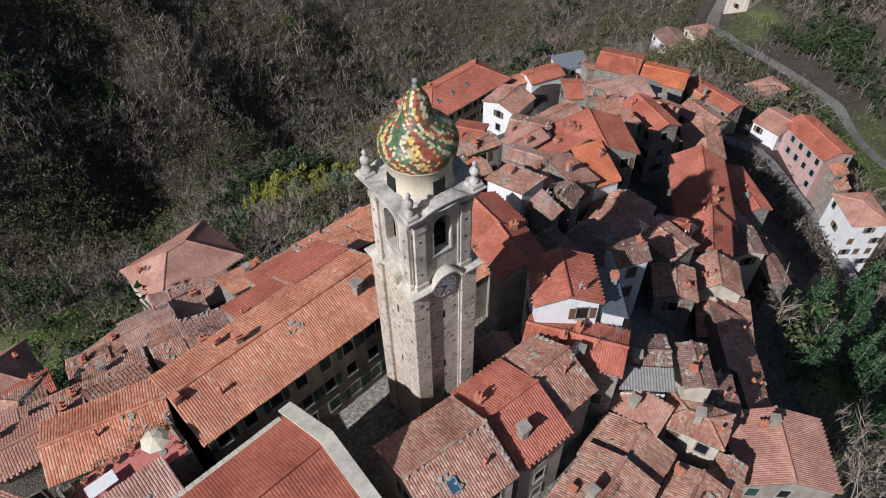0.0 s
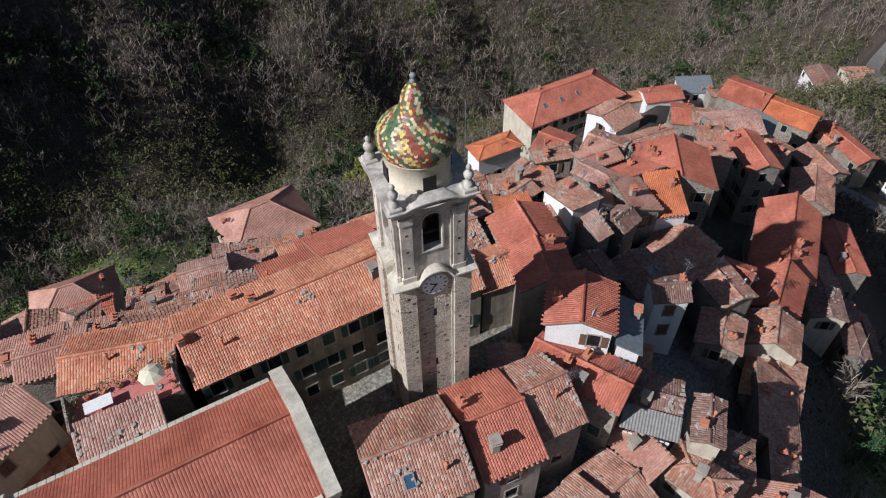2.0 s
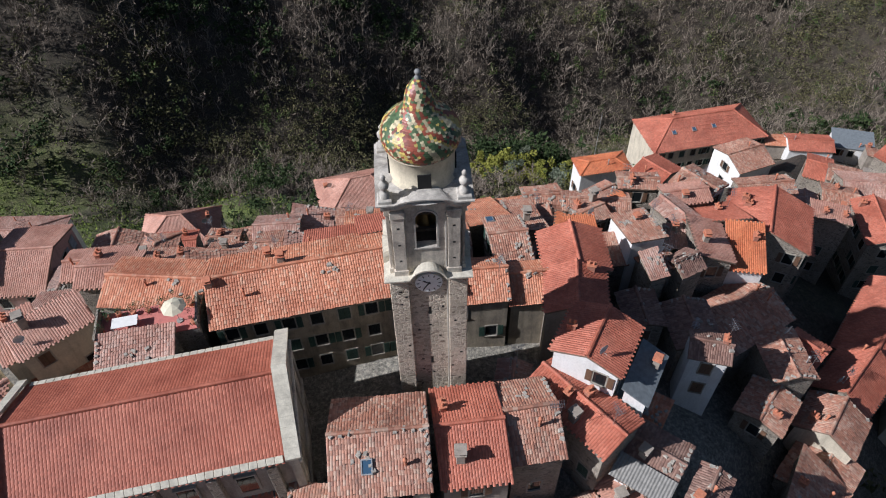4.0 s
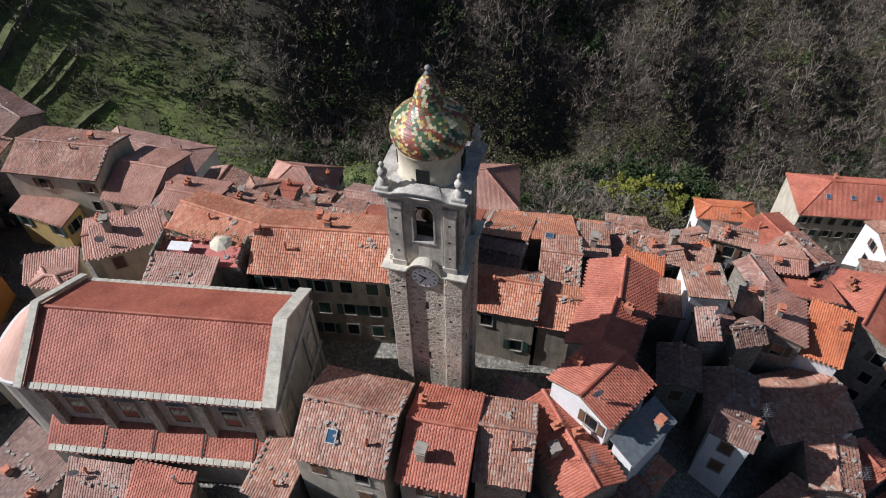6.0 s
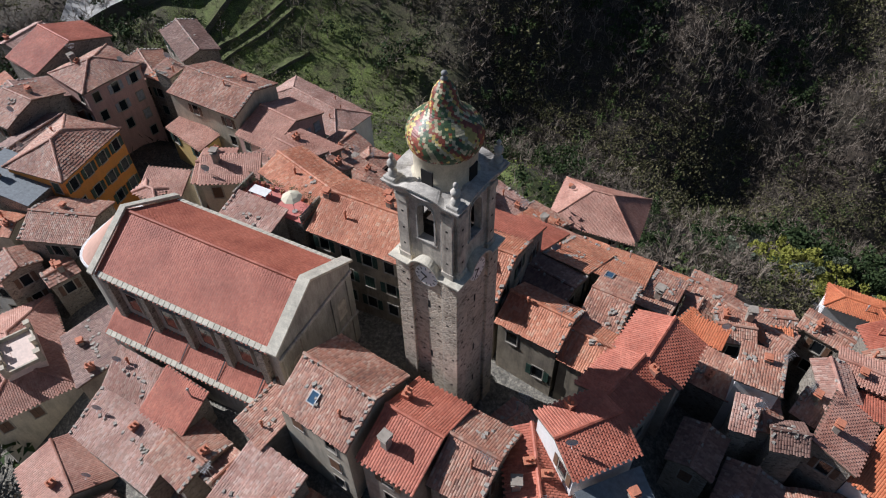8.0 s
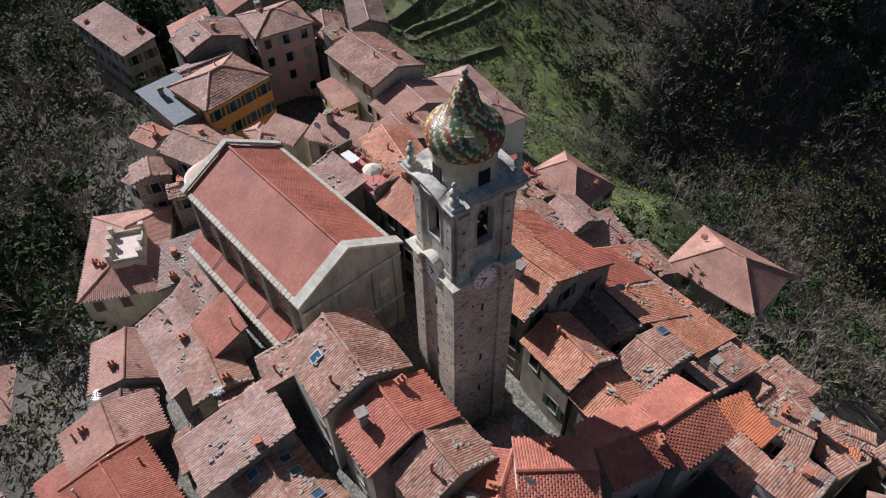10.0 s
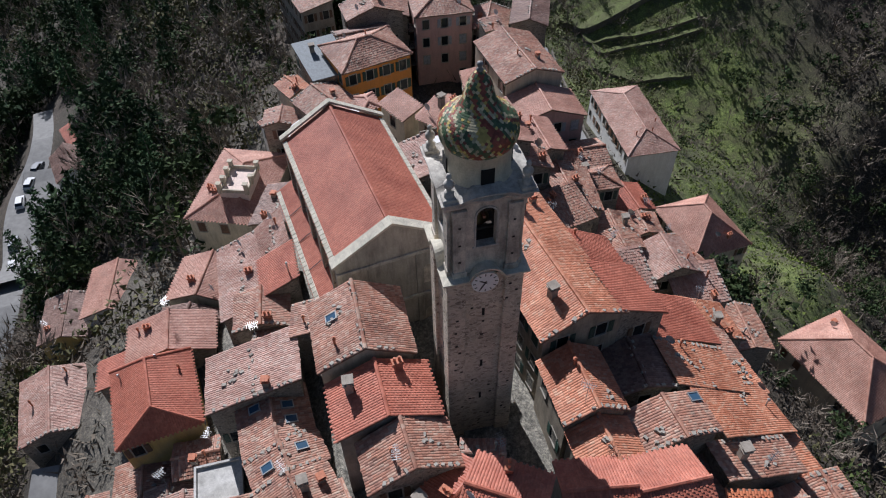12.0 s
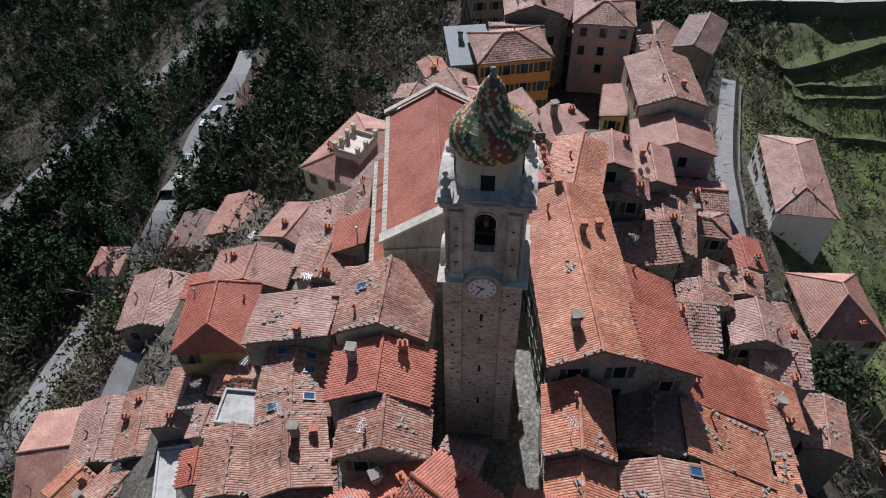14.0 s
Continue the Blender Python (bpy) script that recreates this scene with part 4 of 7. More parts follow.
# front: string courses, pilasters and blind niches
XF = CX1 + 0.6
for z_ in (7.2, 12.6):
    bm = bmesh.new()
    box(bm, XF, CY0, z_, XF + 0.22, CY1, z_ + 0.35, 0.05)
    part("string_course", bm, STONE_TRIM, CH)
for y_ in (15.2, 17.5, 21.7, 24.0):
    for z0_, z1_ in ((0, 7.2), (7.55, 12.6)):
        bm = bmesh.new()
        box(bm, XF, y_, z0_, XF + 0.14, y_ + 0.6, z1_, 0.03)
        part("pilaster", bm, CHWALL, CH)
for y_ in (16.3, 22.6):
    for z_ in (3.0, 8.8):
        bm = bmesh.new()
        pr_ = [(-0.5, 0), (0.5, 0), (0.5, 1.6)] + [(0.5 * math.cos(a * math.pi / 8), 1.6 + 0.5 * math.sin(a * math.pi / 8)) for a in range(1, 8)] + [(-0.5, 1.6)]
        a_ = [bm.verts.new((XF + 0.01, y_ + p + 0.4, z_ + q)) for p, q in pr_]
        b_ = [bm.verts.new((XF + 0.07, y_ + p * 1.25 + 0.4, z_ - 0.12 + q * 1.12)) for p, q in pr_]
        for i in range(len(pr_)):
            j = (i + 1) % len(pr_)
            bm.faces.new([a_[i], a_[j], b_[j], b_[i]])
        bm.faces.new(a_)
        bmesh.ops.recalc_face_normals(bm, faces=bm.faces)
        part("niche", bm, PLASTER, CH)

# tower: scaffold holes and slits as painted-on shade, clamps and a pale conductor strip
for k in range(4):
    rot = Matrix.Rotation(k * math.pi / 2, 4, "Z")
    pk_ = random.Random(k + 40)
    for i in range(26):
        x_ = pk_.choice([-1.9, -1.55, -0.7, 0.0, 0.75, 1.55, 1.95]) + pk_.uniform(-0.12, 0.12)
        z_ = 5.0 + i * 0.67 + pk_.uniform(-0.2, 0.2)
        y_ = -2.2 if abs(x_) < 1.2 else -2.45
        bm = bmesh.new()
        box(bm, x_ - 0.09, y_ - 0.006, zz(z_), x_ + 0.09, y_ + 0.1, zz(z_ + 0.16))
        part("putlog_hole_shade", bm, OPENING_SHADE, TW).matrix_local = rot
    for z_ in (19.0, 13.2, 9.0):
        bm = bmesh.new()
        box(bm, -0.09, -2.207, zz(z_), 0.09, -2.1, zz(z_ + 0.75))
        part("slit_window_shade", bm, OPENING_SHADE, TW).matrix_local = rot
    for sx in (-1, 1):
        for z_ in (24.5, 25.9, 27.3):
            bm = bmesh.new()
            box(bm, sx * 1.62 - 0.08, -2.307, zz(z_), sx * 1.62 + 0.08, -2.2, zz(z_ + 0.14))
            part("putlog_hole_shade", bm, OPENING_SHADE, TW).matrix_local = rot
    # frame of the belfry opening
    bm = bmesh.new()
    seg = 12
    arc_ = [(-0.61, OZ0)] + [(-0.61 * math.cos(math.pi * i / seg), OZS + 0.61 * math.sin(math.pi * i / seg)) for i in range(seg + 1)] + [(0.61, OZ0)]
    out_ = [(-0.72, OZ0)] + [(-0.72 * math.cos(math.pi * i / seg), OZS + 0.72 * math.sin(math.pi * i / seg)) for i in range(seg + 1)] + [(0.72, OZ0)]
    a_ = [bm.verts.new((x, -2.19, zz(z))) for x, z in arc_]
    b_ = [bm.verts.new((x, -2.19, zz(z))) for x, z in out_]
    c2_ = [bm.verts.new((x, -2.0, zz(z))) for x, z in arc_]
    d2_ = [bm.verts.new((x, -2.0, zz(z))) for x, z in out_]
    for i in range(len(arc_) - 1):
        bm.faces.new([a_[i], a_[i + 1], b_[i + 1], b_[i]])
        bm.faces.new([a_[i], c2_[i], c2_[i + 1], a_[i + 1]])
        bm.faces.new([b_[i], b_[i + 1], d2_[i + 1], d2_[i]])
    bmesh.ops.recalc_face_normals(bm, faces=bm.faces)
    part("opening_frame", bm, STONE_TRIM, TW).matrix_local = rot
    bm = bmesh.new()
    box(bm, -0.8, -2.2, zz(OZ0 - 0.12), 0.8, -1.6, zz(OZ0 + 0.02), 0.02)
    part("opening_sill", bm, STONE_TRIM, TW).matrix_local = rot
for z0_, z1_, x_, y_ in ((4.0, 22.9, 1.18, -2.26), (23.4, 28.3, 1.15, -2.17)):
    bm = bmesh.new()
    box(bm, x_ - 0.05, y_ - 0.05, zz(z0_), x_ + 0.05, y_ + 0.05, zz(z1_), 0.01)
    part("conductor_strip", bm, STONE_TRIM, TW, "pale vertical strip")

# ---- the long palace by the tower ----
house(12.2, 30.75, 18.3, 7.5, 0, 13.0, 1.8, "g", "orangeold", "tan", 0.35)
# ---- village houses ----
house(-27.6, -9.9, 9.2, 7.8, -13, -17.0, 1.50, "g", "pink", "white")
house(-9.3, 3.6, 6.4, 7.2, -26, -1.7, 1.30, "g", "pink", "cream")
house(-7.7, -16.3, 9.1, 7.1, 0, -12.3, 1.30, "g", "oldpink", "stone")
house(4.9, -2.9, 8.7, 7.4, 0, -0.2, 2.40, "h", "red", "yellow", setback=1.6)
house(14.2, 15.2, 6.8, 7.4, -8, 12.2, 1.90, "g", "old", "cream")
house(20.4, 14.9, 4.9, 7.6, -6, 11.5, 1.70, "g", "red", "grey")
house(24.9, 15.2, 4.0, 6.6, -4, 11.0, 1.80, "g", "old", "stone")
house(18.4, 36.3, 5.6, 4.8, 180, 10.8, 2.60, "s", "red", "stone")
house(13.5, 36.8, 5.4, 4.4, 177, 9.8, 2.60, "s", "red", "stone")
house(7.1, 51.8, 5.5, 5.7, -9, -2.2, 1.40, "g", "oldpink", "stone")
house(-10.3, 32.4, 6.2, 3.4, 30, 10.5, 1.00, "s", "pink", "cream")
house(-5.0, 11.3, 6.3, 3.0, -2, 4.6, 2.20, "s", "oldpink", "stone")
house(-0.4, 10.9, 5.0, 3.8, -6, 5.2, 1.90, "s", "red", "stone")
house(-3.6, 7.4, 10.0, 4.8, -7, 2.6, 1.90, "s", "oldpink", "stone")
house(28.5, 42.0, 5.2, 8.6, 180, 3.0, 5.00, "s", "orangeold", "stone")
house(32.6, 39.8, 3.3, 7.8, 175, 4.6, 3.30, "s", "old", "stone")
house(29.0, 33.9, 3.7, 6.2, -4, 9.5, 1.00, "g", "old", "stone")
house(24.4, 28.9, 5.8, 5.0, -7, 10.7, 1.50, "g", "orangeold", "tan")
house(29.2, 28.4, 4.2, 4.8, -7, 9.7, 1.40, "g", "orangeold", "tan")
house(33.8, 30.1, 5.2, 5.8, -100, 10.7, 1.20, "g", "red", "grey")
house(41.7, 33.3, 3.7, 5.2, 179, 8.2, 1.30, "s", "old", "white")
house(41.4, 28.8, 2.0, 2.8, 5, 7.9, 1.00, "s", "oldpink", "stone")
house(44.8, 29.0, 2.9, 2.8, 15, 7.3, 0.80, "g", "dark", "stone")
house(48.8, 31.7, 5.6, 3.8, 77, 6.3, 1.30, "s", "pink", "stone")
house(52.5, 30.8, 3.8, 5.2, -22, 4.9, 1.80, "s", "orange", "white")
house(51.4, 36.1, 6.9, 4.8, 172, 4.4, 2.30, "s", "red", "stone")
house(57.7, 34.7, 7.3, 8.5, -125, 4.2, 1.80, "g", "red", "stone")
house(42.2, 19.6, 3.5, 3.0, -27, 7.9, 0.80, "g", "dark", "white")
house(18.6, 42.1, 5.6, 8.0, 174, 3.5, 4.30, "s", "red", "stone")
house(17.3, 48.8, 5.0, 6.0, 174, -1.0, 3.20, "s", "orangeold", "stone")
house(24.3, 40.8, 4.8, 7.4, 172, 4.4, 4.20, "s", "orangeold", "stone")
house(69.2, 24.8, 12.7, 7.2, -143, -5.0, 2.30, "g", "red", "stone")
house(60.5, 19.0, 7.2, 5.4, -148, -3.3, 2.00, "g", "red", "stone")
house(55.0, 15.0, 4.8, 5.6, -142, -2.4, 1.60, "g", "old", "cream")
house(49.3, 8.9, 8.4, 4.6, 44, -4.2, 3.00, "s", "old", "stone")
house(45.2, 4.4, 4.2, 3.3, 46, -4.0, 2.20, "s", "old", "stone")
house(78.9, 14.6, 6.5, 2.6, -126, -18.6, 0.60, "g", "dark", "stone")
house(48.2, 16.6, 4.6, 4.4, -143, 1.0, 0.70, "g", "old", "stone")
house(55.0, 21.3, 3.6, 3.2, -60, 0.9, 0.80, "g", "red", "stone")
house(86.3, 48.3, 8.0, 6.8, -20, -9.8, 1.30, "g", "oldpink", "stone")
house(78.9, 39.0, 8.2, 4.8, -111, -5.6, 1.00, "g", "red", "stone")
house(71.6, 39.8, 4.5, 4.4, 146, -3.2, 1.00, "s", "pink", "stone")
house(99.7, 39.8, 7.6, 5.7, -103, -17.2, 1.20, "g", "old", "stone")
house(92.1, 35.4, 8.5, 6.4, -142, -16.0, 1.40, "g", "old", "stone")
house(84.7, 85.7, 22.8, 10.5, 179, -27.0, 3.20, "h", "red", "cream")
house(55.3, 67.0, 8.2, 4.1, 178, -14.3, 0.71, "h", "orange", "white")
house(55.9, 53.7, 4.5, 6.0, -61, -4.8, 0.99, "g", "red", "stone")
house(81.7, 68.4, 6.9, 7.4, 8, -19.2, 1.23, "g", "old", "white")
house(103.6, 77.8, 8.4, 5.1, -19, -28.2, 0.83, "g", "red", "white")
house(115.2, 79.3, 7.8, 4.6, -27, -31.4, 1.23, "s", "slate", "white")
house(116.7, 67.5, 9.2, 8.7, -68, -26.6, 1.48, "g", "red", "stone")
house(117.0, 56.9, 9.3, 7.5, -68, -25.1, 1.26, "g", "orange", "stone")
house(79.9, 46.7, 4.7, 4.7, -31, -8.4, 0.75, "g", "old", "stone")
house(88.5, 53.3, 7.0, 4.2, -38, -12.5, 0.66, "g", "old", "stone")
house(89.3, 44.0, 8.4, 4.8, -81, -11.8, 0.78, "g", "old", "stone")
house(96.5, 49.8, 6.7, 4.4, 32, -15.5, 1.16, "s", "grey", "stone")
house(53.0, 41.1, 4.7, 4.5, 118, 4.8, 0.72, "g", "old", "white")
house(68.7, 48.2, 7.5, 3.7, -8, -5.3, 0.58, "g", "old", "stone")
house(61.3, 37.2, 7.0, 8.4, -120, -0.1, 1.42, "g", "red", "stone")
house(42.6, 30.3, 3.8, 3.4, 106, 7.0, 0.52, "g", "old", "stone")
house(41.0, 40.8, 7.2, 3.1, -17, 5.1, 0.48, "g", "old", "stone")
house(37.2, 44.6, 3.1, 3.1, -12, 3.1, 0.47, "g", "old", "stone")
house(37.0, 36.4, 3.8, 2.2, -8, 6.9, 0.50, "s", "orange", "stone")
house(47.2, 43.7, 4.7, 2.8, -16, 4.2, 0.41, "g", "old", "stone")
house(86.6, 58.0, 3.9, 5.9, -40, -14.2, 0.97, "g", "red", "stone")
house(76.8, 42.7, 6.3, 2.7, -29, -7.3, 0.67, "s", "orange", "stone")
house(81.6, 37.7, 5.2, 3.7, -114, -10.0, 0.57, "g", "old", "stone")
house(82.7, 23.8, 9.6, 4.2, -124, -13.0, 0.67, "g", "red", "stone")
house(73.1, 14.5, 8.6, 2.8, -128, -13.5, 0.41, "g", "dark", "stone")
house(52.5, 11.7, 6.2, 5.8, -146, -4.5, 0.95, "g", "old", "stone")
house(51.4, 20.2, 5.6, 4.1, -98, 2.6, 0.65, "g", "old", "stone")
house(34.2, 12.2, 4.5, 4.2, -48, 7.2, 0.66, "g", "dark", "white")
house(36.7, 8.6, 4.4, 2.6, 43, 6.8, 0.38, "g", "dark", "cream")
house(40.7, 0.0, 7.2, 8.6, -139, -1.8, 1.45, "g", "pink", "grey")
house(27.5, 8.3, 4.9, 6.3, -172, 4.3, 1.04, "g", "old", "stone")
house(23.1, 8.4, 5.0, 4.4, -86, 3.0, 0.71, "g", "old", "stone")
house(34.2, 6.2, 5.4, 3.6, -73, 4.2, 0.61, "h", "old", "cream")
house(31.2, 10.0, 4.9, 2.8, -83, 5.0, 0.69, "s", "pink", "stone")
house(29.2, 2.9, 4.4, 4.5, 12, 2.5, 0.72, "g", "old", "stone")
house(29.3, 15.9, 8.1, 4.4, -62, 10.3, 0.80, "g", "red", "stone")
house(8.6, 12.7, 3.6, 4.6, -17, 8.0, 1.23, "s", "old", "stone")
house(10.5, 6.4, 5.7, 8.1, -9, 5.5, 2.40, "s", "oldpink", "stone")
house(2.8, 8.4, 4.7, 5.2, -12, 4.6, 0.84, "g", "old", "stone")
house(-2.5, -0.9, 5.1, 8.6, -8, -1.4, 1.45, "g", "pink", "stone")
house(-4.9, 1.0, 2.5, 6.4, -25, -2.0, 1.06, "g", "dark", "stone")
house(-1.8, -5.3, 3.7, 6.9, -7, -3.5, 1.92, "s", "red", "stone")
house(-22.1, 9.9, 13.1, 8.9, -30, -0.4, 1.69, "h", "pink", "cream")
house(11.6, -11.6, 8.2, 4.8, 4, -9.0, 0.77, "g", "old", "stone")
house(19.0, -12.9, 5.2, 6.1, -35, -10.0, 1.01, "g", "old", "stone")
house(11.3, -23.5, 6.4, 12.4, 97, -16.0, 2.14, "g", "pink", "cream")
house(22.0, 1.9, 6.3, 4.7, 2, 2.2, 0.75, "g", "old", "stone")
house(23.1, 7.4, 6.5, 6.1, 9, 5.1, 1.00, "g", "old", "stone")
house(15.0, 7.0, 5.9, 5.9, -3, 4.9, 0.97, "g", "old", "stone")
house(18.7, 7.1, 2.9, 6.1, 6, 4.9, 1.02, "g", "old", "stone")
house(-35.4, 24.8, 5.9, 8.9, 94, 6.0, 0.80, "s", "slate", "stone")
house(-45.0, 45.3, 8.1, 8.9, -11, 5.5, 1.52, "h", "old", "pink")
house(-36.3, 49.9, 3.3, 2.8, 91, 5.0, 0.68, "s", "old", "stone")
house(-41.2, 58.8, 10.4, 5.7, -30, 3.5, 0.94, "g", "dark", "stone")
house(-26.9, 49.4, 11.5, 8.4, -3, 5.2, 1.42, "g", "old", "cream")
house(-17.6, 48.5, 6.2, 9.6, -9, 3.2, 1.64, "g", "pink", "pink")
house(-38.6, 80.7, 20.8, 9.6, -12, -21.5, 1.82, "h", "oldpink", "white")
house(-13.4, 33.3, 3.8, 5.5, 26, 9.5, 0.50, "g", "pink", "cream")
house(-16.7, 29.3, 4.8, 3.0, 18, 9.0, 0.80, "s", "pink", "cream")
house(-0.9, 32.8, 8.3, 5.3, -17, 13.0, 0.87, "g", "orangeold", "stone")
house(-2.2, 26.5, 5.8, 2.8, -2, 13.2, 0.70, "s", "oldpink", "stone")
house(-2.6, 45.4, 7.6, 3.6, -15, 2.4, 0.56, "g", "old", "stone")
house(0.9, 52.6, 3.7, 3.2, -12, -2.7, 0.49, "g", "old", "stone")
house(2.8, 56.2, 6.4, 8.0, 6, -8.5, 1.34, "g", "old", "stone")
house(0.8, 53.4, 4.5, 3.5, -14, -3.5, 0.55, "g", "old", "stone")
house(-10.0, 74.7, 11.8, 9.7, -4, -21.0, 3.60, "h", "pink", "cream")
house(18.8, 76.5, 14.2, 11.0, 3, -21.0, 3.60, "h", "pink", "cream")
house(36.7, 45.1, 4.4, 3.6, -4, 2.9, 0.55, "g", "old", "stone")
house(36.1, 36.2, 3.3, 3.1, 66, 6.7, 0.79, "s", "orange", "stone")
house(39.4, 38.8, 3.6, 3.2, 15, 5.8, 0.48, "g", "old", "stone")
house(42.8, 40.2, 3.1, 1.7, 17, 5.2, 0.36, "s", "orange", "stone")
house(47.9, 36.9, 4.3, 3.1, -70, 5.9, 0.47, "g", "oldpink", "stone")
house(31.3, 19.2, 5.2, 5.4, 49, 13.4, 1.00, "g", "red", "white")
house(34.4, 16.6, 5.0, 2.2, 48, 11.2, 0.90, "s", "slate", "white")
house(32.3, 25.5, 5.0, 5.2, -108, 11.0, 1.20, "g", "red", "grey")
house(36.0, 15.8, 1.9, 2.5, -45, 6.5, 0.59, "s", "orangeold", "stone")
house(43.2, 23.6, 5.2, 4.4, -97, 5.5, 0.71, "g", "dark", "stone")
house(-33.3, 30.1, 10.0, 8.1, 97, 7.3, 1.80, "h", "old", "orange")
house(-46.4, 35.0, 5.4, 8.6, -3, 6.0, 1.45, "g", "old", "stone")
house(-67.2, 29.0, 16.3, 5.8, 4, 1.0, 0.96, "s", "old", "grey")
house(-26.4, 23.0, 7.7, 6.6, 19, 5.0, 1.09, "g", "old", "stone")
house(-31.3, 16.9, 4.3, 4.1, 17, 0.5, 1.07, "s", "old", "white")
house(-12.0, 24.3, 2.7, 1.9, 1, 14.0, 0.29, "h", "pink", "stone")
house(-28.8, 44.2, 7.7, 3.4, -15, 1.0, 0.60, "s", "pink", "yellow")
house(-5.9, 37.5, 5.4, 4.0, -9, 10.8, 0.63, "g", "pink", "stone")
house(-9.1, 43.4, 6.6, 4.1, -7, 6.0, 0.65, "g", "pink", "stone")
house(-3.6, 38.3, 3.6, 5.8, -11, 8.0, 0.95, "g", "old", "stone")
house(-3.4, 43.3, 4.3, 3.4, -9, 4.5, 0.51, "g", "old", "stone")
house(-6.0, 49.7, 4.4, 5.7, -11, 0.0, 0.78, "h", "old", "stone")
house(-5.5, 55.4, 5.3, 4.6, -6, -5.0, 0.74, "g", "red", "stone")
house(6.7, 44.7, 3.0, 4.3, -9, 3.0, 0.68, "g", "old", "stone")
house(22.9, 34.9, 5.8, 4.8, -11, 8.3, 0.78, "g", "dark", "stone")
house(15.2, 57.6, 6.4, 4.6, -17, -8.0, 0.73, "g", "old", "stone")
house(18.7, -5.5, 5.6, 4.0, 8, -6.0, 0.64, "f", "old", "cream")
house(15.3, 1.1, 3.6, 4.0, -8, -0.5, 0.63, "f", "old", "white")
house(13.4, -3.4, 1.6, 4.4, -9, -3.0, 0.70, "g", "dark", "cream")
house(-26.9, -16.9, 8.2, 6.8, -9, -19.0, 1.14, "g", "dark", "yellow")
house(-88.0, -21.5, 10.0, 7.6, 8, -36.6, 2.50, "g", "dark", "white")
house(-99.7, -20.8, 7.8, 4.4, 14, -37.0, 0.70, "g", "red", "white")
house(-40.6, -41.4, 7.2, 5.5, -3, -39.0, 1.00, "h", "pink", "cream")
house(131.3, 27.9, 13.2, 7.5, -117, -33.0, 1.26, "g", "red", "pink")
house(132.2, 36.7, 6.5, 8.5, -98, -34.0, 1.45, "g", "pink", "white")
house(121.1, 13.2, 8.9, 7.5, -131, -36.0, 1.41, "h", "pink", "white")
house(164.1, 51.5, 6.5, 9.1, -111, -48.0, 1.20, "h", "pink", "grey")
house(189.5, 92.6, 10.6, 9.0, -119, -62.0, 1.34, "g", "dark", "white")
house(195.6, 86.9, 8.4, 7.0, -29, -59.5, 1.0, "g", "old", "cream")
house(216.5, 85.0, 8.5, 7.0, -100, -53.0, 1.4, "g", "red", "cream")
house(125.1, 49.2, 12.8, 5.2, -99, -30.0, 0.84, "g", "red", "stone")
house(-63.2, 48.7, 6.8, 3.7, 90, 4.0, 0.58, "g", "oldpink", "stone")
house(-54.6, 47.8, 7.6, 11.9, -10, 5.0, 2.06, "g", "red", "stone")
house(-49.1, 36.7, 6.6, 9.4, -17, 4.5, 1.61, "g", "oldpink", "stone")
house(-28.8, 17.1, 3.7, 4.6, -20, 3.0, 0.74, "g", "old", "stone")
house(50.3, 39.3, 5.0, 3.2, -4, 5.6, 0.48, "g", "pink", "stone")
house(24.8, 47.0, 4.0, 1.6, -4, 1.4, 0.33, "s", "orangeold", "stone")
house(-56.0, 37.0, 8.0, 6.5, -17, 2.0, 1.69, "s", "orangeold", "grey")
house(-46.0, 54.0, 8.0, 6.5, -30, 0.3, 1.10, "g", "old", "stone")
house(-18.0, 24.5, 8.0, 6.5, 18, 3.6, 1.10, "g", "dark", "cream")
house(10.5, -17.0, 8.0, 6.5, 4, -12.3, 1.10, "g", "oldpink", "stone")
house(-41.0, 32.0, 8.0, 6.5, 87, 4.6, 1.10, "g", "dark", "stone")
house(50.0, 25.5, 8.0, 6.5, 18, 2.5, 1.10, "g", "old", "stone")
house(11.5, -6.0, 7.0, 5.5, -9, -5.0, 0.94, "g", "old", "grey")
house(-9.0, 30.0, 7.0, 5.5, 26, 5.1, 1.43, "s", "orangeold", "stone")
house(-11.5, 38.5, 7.0, 5.5, -7, 5.2, 0.94, "g", "oldpink", "cream")
house(-10.5, 50.0, 7.0, 5.5, 79, 0.2, 0.94, "g", "old", "stone")
house(76.0, 22.5, 7.0, 5.5, -124, -13.3, 0.94, "g", "old", "stone")
house(-14.0, 13.5, 7.0, 5.5, -30, 1.6, 1.43, "s", "dark", "grey")
house(10.5, 42.5, 6.0, 5.0, 81, 2.5, 1.30, "s", "oldpink", "cream")
house(84.0, 42.5, 6.0, 5.0, -114, -11.3, 0.85, "g", "dark", "stone")
house(11.0, 53.0, 6.0, 5.0, 79, -3.5, 1.30, "s", "oldpink", "grey")
house(1.5, 40.5, 6.0, 5.0, 94, 4.3, 1.30, "s", "old", "stone")
house(2.0, 48.0, 6.0, 5.0, -12, -1.3, 0.85, "g", "old", "cream")
house(70.0, 17.5, 5.0, 4.4, -128, -9.8, 0.75, "g", "dark", "cream")
house(-34.0, 54.0, 5.0, 4.4, 181, 0.2, 0.75, "g", "old", "grey")
house(21.0, 46.5, 5.0, 4.4, -4, 0.8, 0.75, "g", "old", "stone")
house(3.5, 4.0, 4.2, 3.6, -12, -2.2, 0.61, "g", "old", "stone")
house(32.5, 34.5, 4.2, 3.6, -3, 6.0, 0.61, "g", "oldpink", "cream")
house(38.5, 33.0, 4.2, 3.6, -8, 6.1, 0.94, "s", "old", "stone")
house(11.5, -0.5, 4.2, 3.6, 81, -1.9, 0.61, "g", "old", "stone")
